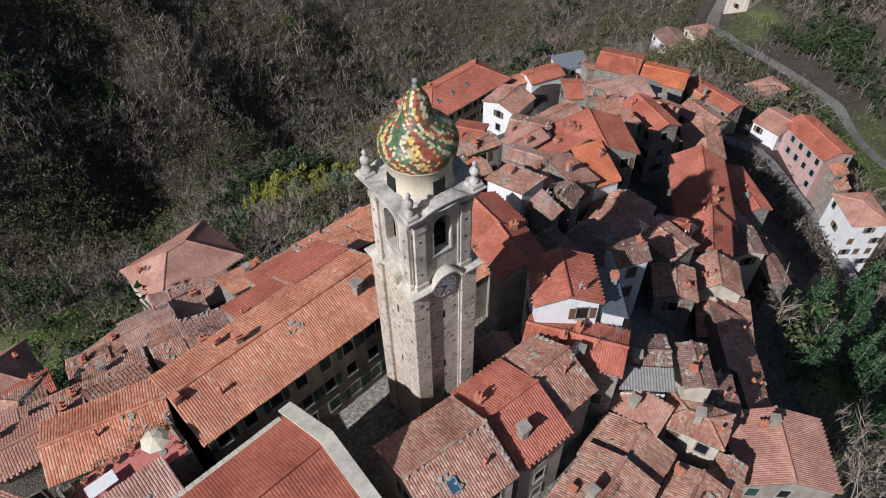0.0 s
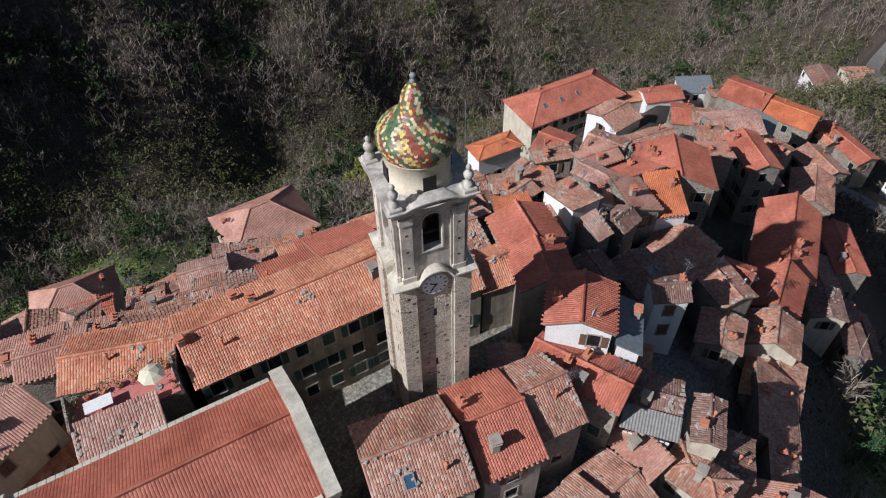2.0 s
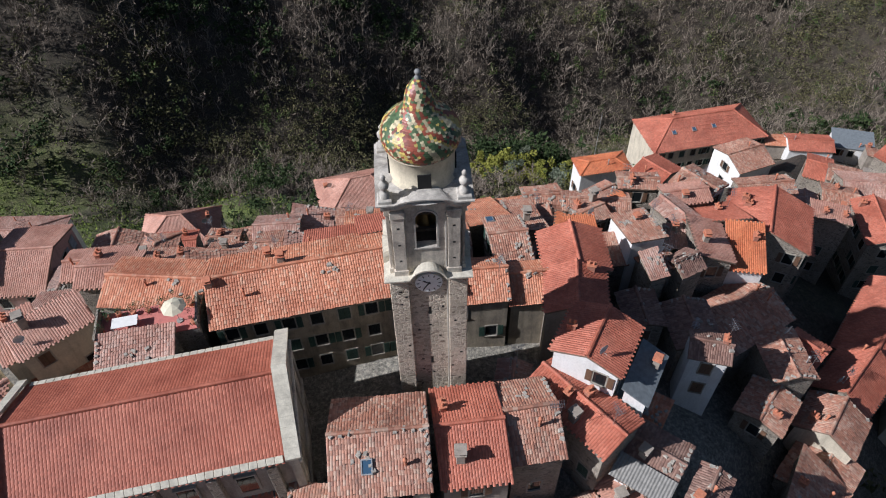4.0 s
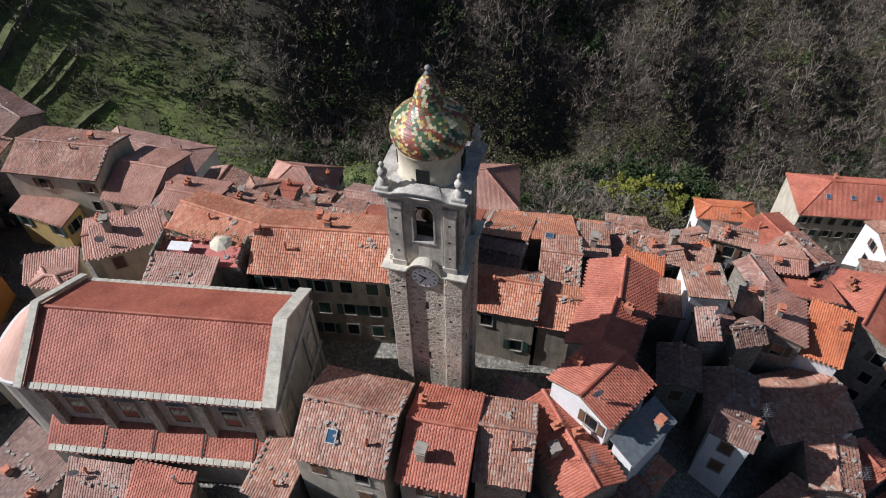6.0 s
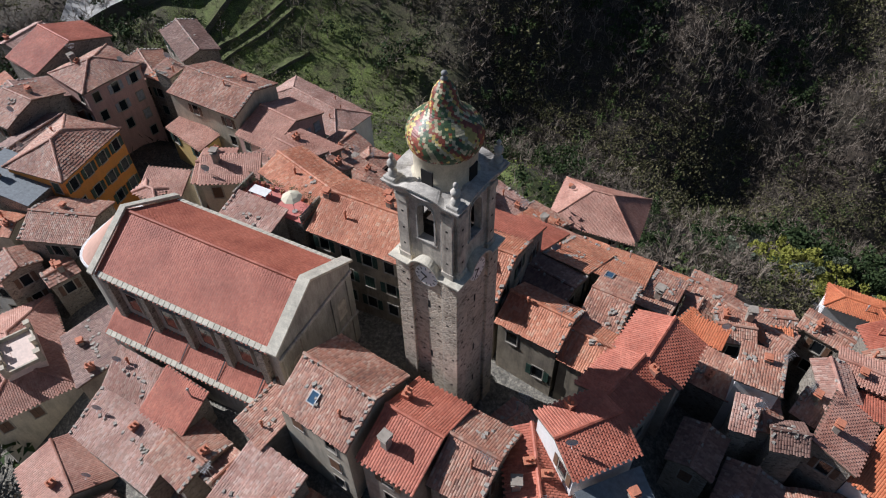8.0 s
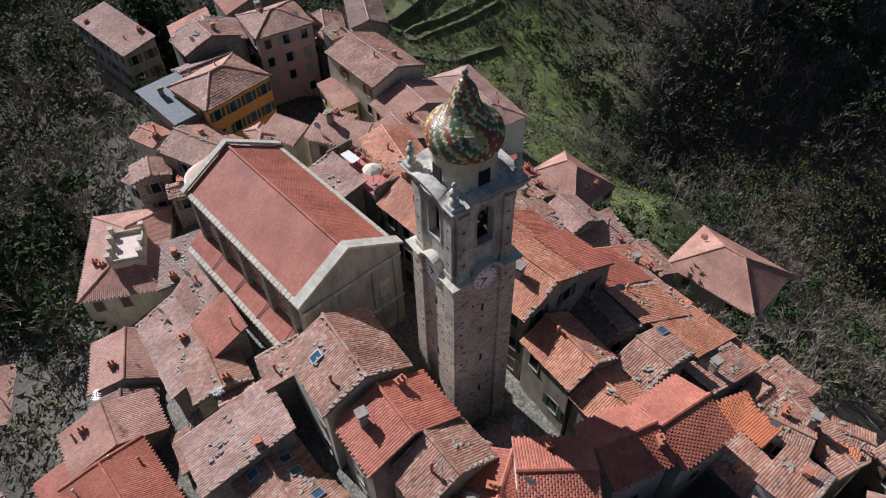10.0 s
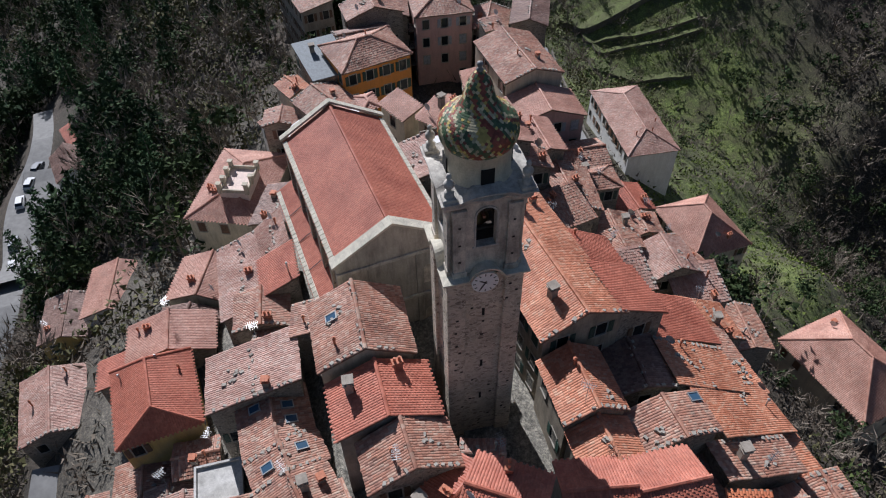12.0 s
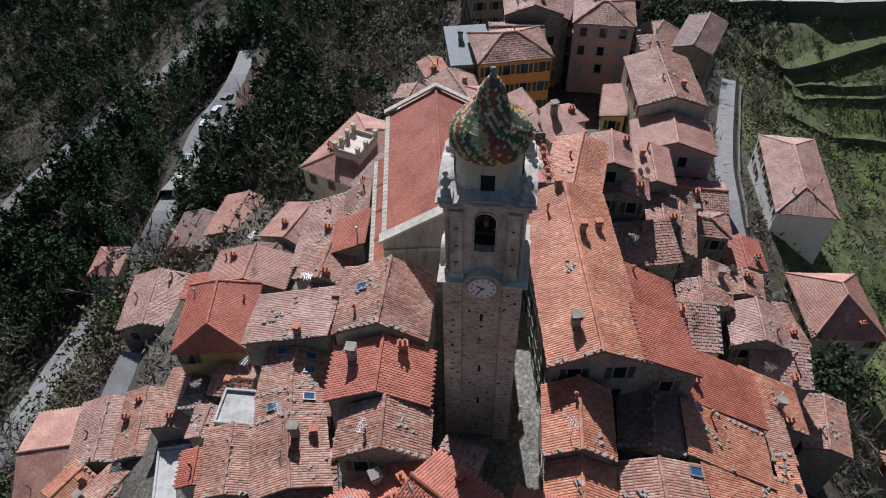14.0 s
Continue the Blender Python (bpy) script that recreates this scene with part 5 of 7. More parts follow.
house(-40.0, 51.5, 4.2, 3.6, 181, 1.6, 0.94, "s", "orangeold", "stone")
house(39.0, 25.5, 4.2, 3.6, -97, 6.5, 0.61, "g", "dark", "stone")
house(9.5, 37.0, 4.2, 3.6, 94, 4.1, 0.61, "g", "dark", "cream")
house(98.5, 81.0, 4.2, 3.6, -19, -29.0, 0.61, "g", "orangeold", "grey")
house(32.5, 44.5, 4.2, 3.6, -4, 2.5, 0.61, "g", "orangeold", "grey")
house(17.0, -18.0, 4.2, 3.6, -35, -10.9, 0.61, "g", "orangeold", "stone")
house(39.0, 6.5, 4.2, 3.6, 43, 2.0, 0.94, "s", "dark", "grey")
house(-33.5, 20.0, 4.2, 3.6, 17, 4.1, 0.61, "g", "orangeold", "cream")
house(75.0, 47.0, 4.2, 3.6, 61, -8.6, 0.61, "g", "oldpink", "stone")
house(21.5, -1.5, 3.4, 2.8, 2, 0.3, 0.48, "g", "red", "cream")
house(127.0, 21.0, 3.4, 2.8, -27, -34.8, 0.73, "s", "orangeold", "stone")
house(25.5, 20.5, 3.4, 2.8, -115, 7.9, 0.48, "g", "oldpink", "stone")
house(-24.0, 18.5, 3.4, 2.8, 70, 2.5, 0.48, "g", "old", "stone")
house(6.5, 8.5, 3.4, 2.8, 78, 4.3, 0.48, "g", "old", "grey")
house(43.0, 43.5, 3.4, 2.8, 17, 3.5, 0.48, "g", "old", "grey")
house(36.0, 40.5, 3.4, 2.8, 83, 4.2, 0.48, "g", "old", "stone")
house(121.5, 51.0, 3.4, 2.8, -99, -29.0, 0.48, "g", "orangeold", "stone")
house(-13.5, 44.5, 3.4, 2.8, 83, 3.5, 0.48, "g", "dark", "cream")
house(116.0, 74.5, 3.4, 2.8, 63, -30.7, 0.73, "s", "old", "grey")
house(47.0, 33.5, 3.4, 2.8, -17, 5.4, 0.73, "s", "oldpink", "grey")
house(124.0, 19.0, 3.4, 2.8, -27, -35.6, 0.48, "g", "old", "stone")
house(33.5, 2.0, 3.4, 2.8, 17, 1.1, 0.48, "g", "old", "stone")
house(16.5, -2.0, 3.4, 2.8, -8, -1.0, 0.48, "g", "oldpink", "stone")
house_windows()


# ---- roads and paving ----
ASPHALT = plain("worn asphalt", (0.20, 0.195, 0.185), 0.9, var=0.2, scale=0.8)
PAVING = plain("grey street paving", (0.17, 0.155, 0.135), 0.9, var=0.35, scale=1.5)


def ribbon(name, pts, width, mat, label, lift=0.25, wall=0.0):
    """A road laid along points on the slope, with shallow shoulders that reach into the ground."""
    p = np.array(pts, float)
    seg = np.concatenate([[0], np.cumsum(np.hypot(*np.diff(p, axis=0).T))])
    s = np.linspace(0, seg[-1], max(4, int(seg[-1] / 3)))
    x, y = np.interp(s, seg, p[:, 0]), np.interp(s, seg, p[:, 1])
    for _ in range(4):
        x[1:-1], y[1:-1] = (x[:-2] + 2 * x[1:-1] + x[2:]) / 4, (y[:-2] + 2 * y[1:-1] + y[2:]) / 4
    dx, dy = np.gradient(x), np.gradient(y)
    d = np.hypot(dx, dy)
    nx, ny = -dy / d, dx / d
    z = np.maximum.reduce([ground_z(x + nx * o, y + ny * o) for o in (-width / 2, 0, width / 2)]) * 0.6 + ground_z(x, y) * 0.4 + lift
    rows = []
    for o, dz in ((-width / 2 - 2.5, -4.0), (-width / 2, 0), (width / 2, 0), (width / 2 + 2.5, -4.0)):
        rows.append(np.stack([x + nx * o, y + ny * o, z + dz], 1))
    v = np.concatenate(rows)
    n = len(x)
    f = [(r * n + k, r * n + k + 1, (r + 1) * n + k + 1, (r + 1) * n + k) for r in range(3) for k in range(n - 1)]
    ob = mesh_object(name, v, f, [mat, SOIL], index=[1] * (n - 1) + [0] * (n - 1) + [1] * (n - 1))
    tagged(ob, label, name, kind="structure")
    return np.stack([x, y, z], 1), np.stack([nx, ny], 1)


ROAD_LINES = []
for nm_, pts_, w_, mat_, lab_ in (
    ("road", [(18, -58), (-7, -46), (-23, -46), (-33, -43), (-41, -38), (-48, -33), (-62, -33), (-78, -34), (-89, -33), (-95, -31), (-104, -28), (-125, -30)], 5.2, ASPHALT, "narrow grey asphalt road along the slope below the village"),
    ("car_park", [(-58, -31), (-70, -31), (-82, -30), (-94, -28)], 9.0, ASPHALT, "small asphalt car park beside the lower road"),
    ("road", [(-60, -104), (-88, -97), (-102, -92), (-118, -86), (-127, -76), (-138, -68), (-151, -65), (-175, -55)], 5.5, ASPHALT, "pale asphalt road across the wooded slope"),
    ("lane", [(24, -17), (16, -18), (11, -19), (5, -19), (-1, -17.5)], 3.2, ASPHALT, "steep asphalt lane between the houses"),
    ("road", [(250, 102), (224, 94), (215, 92), (203, 87.5), (195, 81.5), (191.5, 75), (191.5, 69.8), (191.5, 62.3), (190, 52), (185, 42), (181, 34), (184, 25), (190, 8)], 4.4, PAVING, "winding valley road with a bend"),
    ("lane", [(118, 44), (122, 37), (121, 30), (123, 23), (121, 15), (114, 9), (108, 0)], 2.6, ASPHALT, "walled concrete lane past the outer houses"),
    ("lane", [(-92, 91), (-60, 77), (-41, 69), (-25, 64), (-16, 63), (-8, 62)], 3.4, ASPHALT, "paved lane along the edge of the village"),
):
    line_, nrm_ = ribbon(nm_, pts_, w_, mat_, lab_)
    ROAD_LINES.append((line_, w_ / 2 + (14.0 if pts_[0][0] == -60 else (6.0 if nm_ == "road" else 3.0))))


# ---- woods ----
BARK, bt, bb = material("grey bark and bare twigs", 0.95)
link(bt, ramp(bt, island(bt), [(0, (0.090, 0.070, 0.052)), (0.5, (0.205, 0.168, 0.130)), (1, (0.33, 0.275, 0.215))]), bb.inputs["Base Color"])
LEAF = {}
for nm, lo, hi in (("evergreen", (0.020, 0.036, 0.014), (0.058, 0.082, 0.030)), ("brush", (0.055, 0.060, 0.024), (0.165, 0.150, 0.075)), ("thicket", (0.075, 0.060, 0.046), (0.21, 0.175, 0.135)), ("ivy", (0.035, 0.055, 0.018), (0.10, 0.13, 0.042)), ("grass", (0.075, 0.105, 0.022), (0.17, 0.21, 0.05)), ("yellow", (0.16, 0.165, 0.03), (0.33, 0.33, 0.075)), ("conifer", (0.02, 0.05, 0.022), (0.07, 0.13, 0.05)), ("pine", (0.014, 0.030, 0.013), (0.045, 0.075, 0.030)), ("olive", (0.09, 0.11, 0.07), (0.19, 0.21, 0.15))):
    m_, t_, b_ = material(nm + " foliage", 0.9)
    b_.inputs["Specular IOR Level"].default_value = 0.15
    link(t_, ramp(t_, island(t_), [(0, lo), (1, hi)]), b_.inputs["Base Color"])
    LEAF[nm] = m_


def limb(a, b, ra, rb, sides=4):
    a, b = np.array(a, float), np.array(b, float)
    d = (b - a) / (np.linalg.norm(b - a) + 1e-9)
    p = np.cross(d, (0.3, 0.9, 0.2))
    p /= np.linalg.norm(p)
    q = np.cross(d, p)
    ang = np.arange(sides) * 2 * np.pi / sides
    ring = np.cos(ang)[:, None] * p + np.sin(ang)[:, None] * q
    v = np.concatenate([a + ring * ra, b + ring * rb])
    f = [(k, (k + 1) % sides, sides + (k + 1) % sides, sides + k) for k in range(sides)]
    return v, f


def blades(r, centers, spread, size, thin, up=0.3):
    """Small pointed blades scattered round centres."""
    n = len(centers)
    c = centers + r.normal(0, spread, (n, 3))
    d = r.normal(0, 1, (n, 3)) + (0, 0, up)
    d /= np.linalg.norm(d, axis=1)[:, None]
    s = np.cross(d, r.normal(0, 1, (n, 3)))
    s /= np.linalg.norm(s, axis=1)[:, None]
    ln = size * r.uniform(0.6, 1.4, n)[:, None]
    w = thin * r.uniform(0.6, 1.4, n)[:, None]
    v = np.stack([c - s * w, c + s * w, c + d * ln], 1).reshape(-1, 3)
    f = [(3 * k, 3 * k + 1, 3 * k + 2) for k in range(n)]
    return v, f


def gather(pieces):
    v, f, base = [], [], 0
    for pv, pf in pieces:
        v.append(pv)
        f += [tuple(i + base for i in q) for q in pf]
        base += len(pv)
    return np.concatenate(v), f


def bare_tree(seed, twigs=100, limbs=9, fat=1.0):
    """A leafless tree of unit height: a forking trunk, rising limbs and long fanned twigs."""
    r = np.random.default_rng(seed)
    top = np.array([*r.normal(0, 0.07, 2), 0.66])
    pieces = [limb((0, 0, -0.12), top * 0.5, 0.009 * fat, 0.007 * fat, 3), limb(top * 0.5, top, 0.007 * fat, 0.0035 * fat, 3)]
    starts, ways = [], []
    for k in range(limbs):
        a = 2.4 * k + r.uniform(-0.5, 0.5)
        s = top * r.uniform(0.38, 1.0)
        out = np.array([np.cos(a), np.sin(a), 0.0])
        ln = r.uniform(0.18, 0.34)
        way = out * r.uniform(0.45, 0.8) + (0, 0, 0.8)
        e = s + way * ln
        pieces.append(limb(s, e, 0.0036 * fat, 0.0018 * fat, 3))
        for _ in range(twigs // limbs):
            starts.append(s + (e - s) * r.uniform(0.25, 1.0))
            ways.append(way + r.normal(0, 0.42, 3) + (0, 0, 0.15))
    starts, ways = np.array(starts), np.array(ways)
    ways /= np.linalg.norm(ways, axis=1)[:, None]
    side = np.cross(ways, r.normal(0, 1, ways.shape))
    side /= np.linalg.norm(side, axis=1)[:, None]
    n = len(starts)
    ln, w = r.uniform(0.07, 0.18, (n, 1)), 0.0050 * fat * r.uniform(0.7, 1.4, (n, 1))
    v = np.stack([starts - side * w, starts + side * w, starts + ways * ln], 1).reshape(-1, 3)
    pieces.append((v, [(3 * k, 3 * k + 1, 3 * k + 2) for k in range(n)]))
    return gather(pieces)


def leafy_tree(seed, leaves=330, squat=1.0, fat=1.0):
    """A tree of unit height with an uneven crown of leaf clumps."""
    r = np.random.default_rng(seed)
    clumps = r.normal(0, 1, (11, 3)) * (0.17 * squat, 0.17 * squat, 0.17) + (0, 0, 0.62)
    per = r.integers(0, len(clumps), leaves)
    v1, f1 = gather([limb((0, 0, -0.1), (0, 0, 0.55), 0.022, 0.012)])
    d = r.normal(0, 1, (leaves, 3))
    d /= np.linalg.norm(d, axis=1)[:, None]
    c = clumps[per] + d * (0.10 * squat, 0.10 * squat, 0.085)
    v2, f2 = blades(r, c, 0.015, 0.075 * fat, 0.032 * fat, 0.2)
    return (v1, f1), (v2, f2)


def conifer(seed, layers=16):
    """A conifer of unit height: whorls of drooping, ragged branches."""
    r = np.random.default_rng(seed)
    cs = []
    for k in range(layers):
        h = 0.12 + 0.86 * k / layers
        rad = 0.24 * (1 - h) ** 0.8 + 0.012
        for j in range(max(5, int(11 * (1 - h) + 4))):
            a = r.uniform(0, 2 * np.pi)
            for s in np.linspace(0.3, 1.0, 7 if layers > 12 else 4):
                cs.append((np.cos(a) * rad * s, np.sin(a) * rad * s, h - 0.05 * s * s + r.normal(0, 0.006)))
    cs = np.array(cs)
    v1, f1 = gather([limb((0, 0, -0.08), (0, 0, 0.97), 0.016, 0.003)])
    v2, f2 = blades(r, cs, 0.008, 0.038 if layers > 12 else 0.06, 0.011 if layers > 12 else 0.02, -0.2)
    return (v1, f1), (v2, f2)


def plant(protos, where, heights, r):
    """Copies of a few shapes, set down, turned and scaled, as one list of vertices and faces."""
    vs, fs, base = [], [], 0
    which = r.integers(0, len(protos), len(where))
    for k, (pv, pf) in enumerate(protos):
        sel = np.where(which == k)[0]
        if not len(sel):
            continue
        a = r.uniform(0, 2 * np.pi, len(sel))
        h = heights[sel]
        wd = h * r.uniform(0.85, 1.3, len(sel))
        x = (pv[None, :, 0] * np.cos(a)[:, None] - pv[None, :, 1] * np.sin(a)[:, None]) * wd[:, None] + where[sel, 0][:, None]
        y = (pv[None, :, 0] * np.sin(a)[:, None] + pv[None, :, 1] * np.cos(a)[:, None]) * wd[:, None] + where[sel, 1][:, None]
        z = pv[None, :, 2] * h[:, None] + where[sel, 2][:, None]
        vs.append(np.stack([x, y, z], -1).reshape(-1, 3))
        n = len(pv)
        for arity in (3, 4):
            q = np.array([t for t in pf if len(t) == arity])
            if len(q):
                fs.append((base + np.arange(len(sel))[:, None, None] * n + q[None]).reshape(-1, arity))
        base += n * len(sel)
    faces = [tuple(q) for a in fs for q in a.tolist()]
    return np.concatenate(vs), faces


def woods():
    r = np.random.default_rng(21)
    step = 2.9
    xs, ys = np.meshgrid(np.arange(-330, 430, step), np.arange(-230, 330, step), indexing="ij")
    x, y = xs.ravel() + r.uniform(-1.4, 1.4, xs.size), ys.ravel() + r.uniform(-1.4, 1.4, xs.size)
    ok = np.ones(len(x), bool)
    for h in HOUSES:
        ca, sa = math.cos(h["a"]), math.sin(h["a"])
        lx, ly = (x - h["cx"]) * ca + (y - h["cy"]) * sa, -(x - h["cx"]) * sa + (y - h["cy"]) * ca
        ok &= ~((np.abs(lx) < h["hl"] + 3.5) & (np.abs(ly) < h["hw"] + 3.5))
    far = (x < -150) | (y < -100) | (x > 240)
    ok &= ~far | (r.uniform(0, 1, len(x)) < 0.5)
    ok &= (x < 240) | (y > 40)
    ok &= (y > -40) | (x < 40 + (y + 40) * 1.5)
    ok &= (y < 120) | (x > -240 + (y - 120) * 2.1)
    ok &= (x > -265) | (y < -20)
    ok &= ~((y < 40) & (x > 180) & (y < (x - 180) * 0.4))
    ok &= (x < -20) | (y > -70) | (y < -230)
    ok &= (x > -200) | (y < 100)
    ok &= np.hypot((x - 58) / 20, (y - 110) / 14) > 1
    ok &= np.hypot((x + 80) / 24, (y + 27) / 13) > 1
    ok &= ~((x > -45) & (x < 62) & (y > 20) & (y < 56)) & ~((x > -20) & (x < 62) & (y > 0) & (y < 25))
    ok &= ~((x > 40) & (x < 135) & (y > 12) & (y < 80))
    ok &= ~((x > 80) & (x < 116) & (y > -14) & (y < 12))
    ok &= ~((x > -14) & (x < 50) & (y > -14) & (y < 5))
    ok &= ~((x > -45) & (x < -10) & (y > 50) & (y < 76))
    for pts, w in ROAD_LINES:
        for px, py, pz in pts[::2]:
            ok &= np.hypot(x - px, y - py) > w
    md = meadow(x, y)
    clump = np.array([noise.noise(Vector((a * 0.07, b * 0.07, 21.0))) for a, b in zip(x, y)])
    ok &= r.uniform(0, 1, len(x)) > np.minimum(1, md * 1.5) * np.where(clump > 0.08, np.where(x < -48, 0.35, 0.9), np.where(x < -48, 0.92, 1.0))
    x, y, md = x[ok], y[ok], md[ok]
    z = ground_z(x, y)
    patch = np.array([noise.noise(Vector((a * 0.022, b * 0.022, 3.0))) for a, b in zip(x, y)]) + r.normal(0, 0.13, len(x))
    south = (y < 10) | ((y < 40) & (x < -45))
    yv = lerp(x, [-400, -120, -40, 40, 140, 250], [100, 110, 131, 163, 180, 190])
    shady = ((y > 60) & (y < yv + 5) & (x < 4) & (x > -30)) * 0.5
    dark_wood = np.maximum(np.clip(1 - np.abs(x + 22) / 50, 0, 1) * np.clip((y - 110) / 30, 0, 1), shady) - 0.6 * ((x > 4) & (y > 70))
    green = (patch > 0.20 - 0.25 * dark_wood) | (south & (patch > 0.10 - 0.12 * (x < -35)))
    green &= r.uniform(0, 1, len(x)) < 0.82
    brushy = (~green) & (patch < -0.20 + 0.09 * ((x > 22) & (y > 70)) + 0.10 * (x > 175))
    ivy = (~green) & (r.uniform(0, 1, len(x)) < 0.07)
    brushy &= ~ivy
    bare = ~(green | brushy | ivy)
    pine = green & south & (x < -35) & (r.uniform(0, 1, len(x)) < 0.34)
    green &= ~pine
    where = np.stack([x, y, z], 1)
    tall = np.array([noise.noise(Vector((a * 0.06, b * 0.06, 9.0))) for a, b in zip(x, y)])
    hts = (7.3 + 5.0 * tall + 2.0 * south) * r.uniform(0.75, 1.25, len(x))
    far = np.hypot(x - 20, y - 30) > 125
    near_b, far_b = bare & ~far, bare & far
    v, f = plant([bare_tree(k, 116, 8) for k in range(6)], where[near_b], hts[near_b], r)
    va, fa = plant([bare_tree(k + 60, 78, 6, 1.25) for k in range(5)], where[far_b], hts[far_b], r)
    f, v = f + [tuple(i + len(v) for i in q) for q in fa], np.concatenate([v, va])
    ob = tagged(mesh_object("bare_trees", v, f, [BARK]), "leafless grey-brown winter wood on the valley slopes", "trees", kind="stuff")
    vs, fs, ix, base = [], [], [], 0
    for sel, lt in ((green & ~far, [leafy_tree(k, 210, 1.0, 0.95) for k in range(4)]), (green & far, [leafy_tree(k + 50, 110, 1.0, 1.4) for k in range(4)])):
        for side in (0, 1):
            v1, f1 = plant([q[side] for q in lt], where[sel], hts[sel] * 0.85, np.random.default_rng(5))
            vs.append(v1)
            fs += [tuple(i + base for i in q) for q in f1]
            ix += [1 - side] * len(f1)
            base += len(v1)
    tagged(mesh_object("evergreen_trees", np.concatenate(vs), fs, [LEAF["evergreen"], BARK], index=ix), "dark evergreen oaks among the bare wood", "trees", kind="stuff")
    iv = [b for a, b in [leafy_tree(k + 80, 105, 0.75, 0.8) for k in range(4)]]
    v, f = plant(iv, where[ivy], hts[ivy] * 0.8, r)
    tagged(mesh_object("ivy_clad_trees", v, f, [LEAF["ivy"]]), "yellow-green ivy-clad trees among the bare wood", "trees", kind="stuff")
    vs, fs, base = [], [], 0
    pn = [conifer(k + 300, 10) for k in range(3)]
    for side in (0, 1):
        v1, f1 = plant([q[side] for q in pn], where[pine], hts[pine] * 1.35, np.random.default_rng(6))
        vs.append(v1)
        fs += [tuple(i + base for i in q) for q in f1]
        base += len(v1)
    tagged(mesh_object("conifers", np.concatenate(vs), fs, [LEAF["pine"]]), "dark pointed conifers on the southern slope", "trees", kind="stuff")
    sh = [b for a, b in [leafy_tree(k + 10, 78, 1.35, 0.95) for k in range(3)]]
    v, f = plant([(b - (0, 0, 0.3), q) for b, q in sh], where[brushy], hts[brushy] * 0.8, r)
    tagged(mesh_object("brushwood", v, f, [LEAF["brush"]]), "olive-brown brushwood and brambles on the slopes", "shrubs", kind="stuff")
    # low scrub everywhere in between
    n = 16500
    sx, sy = r.uniform(-150, 200, n), r.uniform(-110, 240, n)
    sx[5200:6200], sy[5200:6200] = r.uniform(-60, 22, 1000), r.uniform(-32, 12, 1000)
    sx[4900:5200], sy[4900:5200] = r.uniform(104, 122, 300), r.uniform(8, 40, 300)
    sx[6200:], sy[6200:] = r.uniform(-60, 230, n - 6200), r.uniform(62, 270, n - 6200)
    ok = np.ones(n, bool)
    for h in HOUSES:
        ca, sa = math.cos(h["a"]), math.sin(h["a"])
        lx, ly = (sx - h["cx"]) * ca + (sy - h["cy"]) * sa, -(sx - h["cx"]) * sa + (sy - h["cy"]) * ca
        ok &= ~((np.abs(lx) < h["hl"] + 1.2) & (np.abs(ly) < h["hw"] + 1.2))
    ok &= ~((sx > -22) & (sx < 62) & (sy > 4) & (sy < 52)) & ~((sx > 40) & (sx < 104) & (sy > 15) & (sy < 76))
    for pts, w in ROAD_LINES:
        for px, py, pz in pts[::2]:
            ok &= np.hypot(sx - px, sy - py) > w * 0.75
    ok &= r.uniform(0, 1, n) > np.minimum(1, meadow(sx, sy) * 1.5) * 0.93
    sx, sy = sx[ok], sy[ok]
    sw = np.stack([sx, sy, ground_z(sx, sy) - 0.3], 1)
    sh2 = []
    for k in range(4):
        rr = np.random.default_rng(130 + k)
        sh2.append(blades(rr, rr.normal(0, 0.34, (20, 3)) * (1, 1, 0.25) + (0, 0, 0.5), 0.05, 0.42, 0.045, 0.7))
    v, f = plant([(b - (0, 0, 0.45), q) for b, q in sh2], sw, r.uniform(1.6, 3.6, len(sx)), r)
    tagged(mesh_object("scrub", v, f, [LEAF["thicket"]]), "low brown twiggy scrub between the trees", "shrubs", kind="stuff")

    # tufts on the meadows
    n = 30000
    tx, ty = r.uniform(-130, 215, n), r.uniform(-25, 150, n)
    keep = (meadow(tx, ty) > 0.25) & (r.uniform(0, 1, n) < 0.75)
    tx, ty = tx[keep], ty[keep]
    tw = np.stack([tx, ty, ground_z(tx, ty) - 0.05], 1)
    protos = []
    for k in range(3):
        rr = np.random.default_rng(90 + k)
        protos.append(blades(rr, np.zeros((12, 3)), (0.5, 0.5, 0.02), 0.26, 0.12, 1.2))
    v, f = plant(protos, tw, r.uniform(0.7, 1.9, len(tx)), r)
    tagged(mesh_object("grass", v, f, [LEAF["grass"]]), "tufts of rough green winter grass on the slope", "grass", kind="stuff")


woods()


def tree(kind, x, y, height, seed, label, name):
    maker = conifer if kind == "conifer" else leafy_tree
    (v1, f1), (v2, f2) = maker(seed) if kind == "conifer" else maker(seed, 900, 1.25)
    e = new(name, None)
    e.location = (x, y, float(ground_z(x, y)))
    tagged(e, label, "tree")
    mesh_object("trunk", v1 * height, f1, [BARK], e)
    mesh_object("crown", v2 * height, f2, [LEAF[kind]], e)
    return e


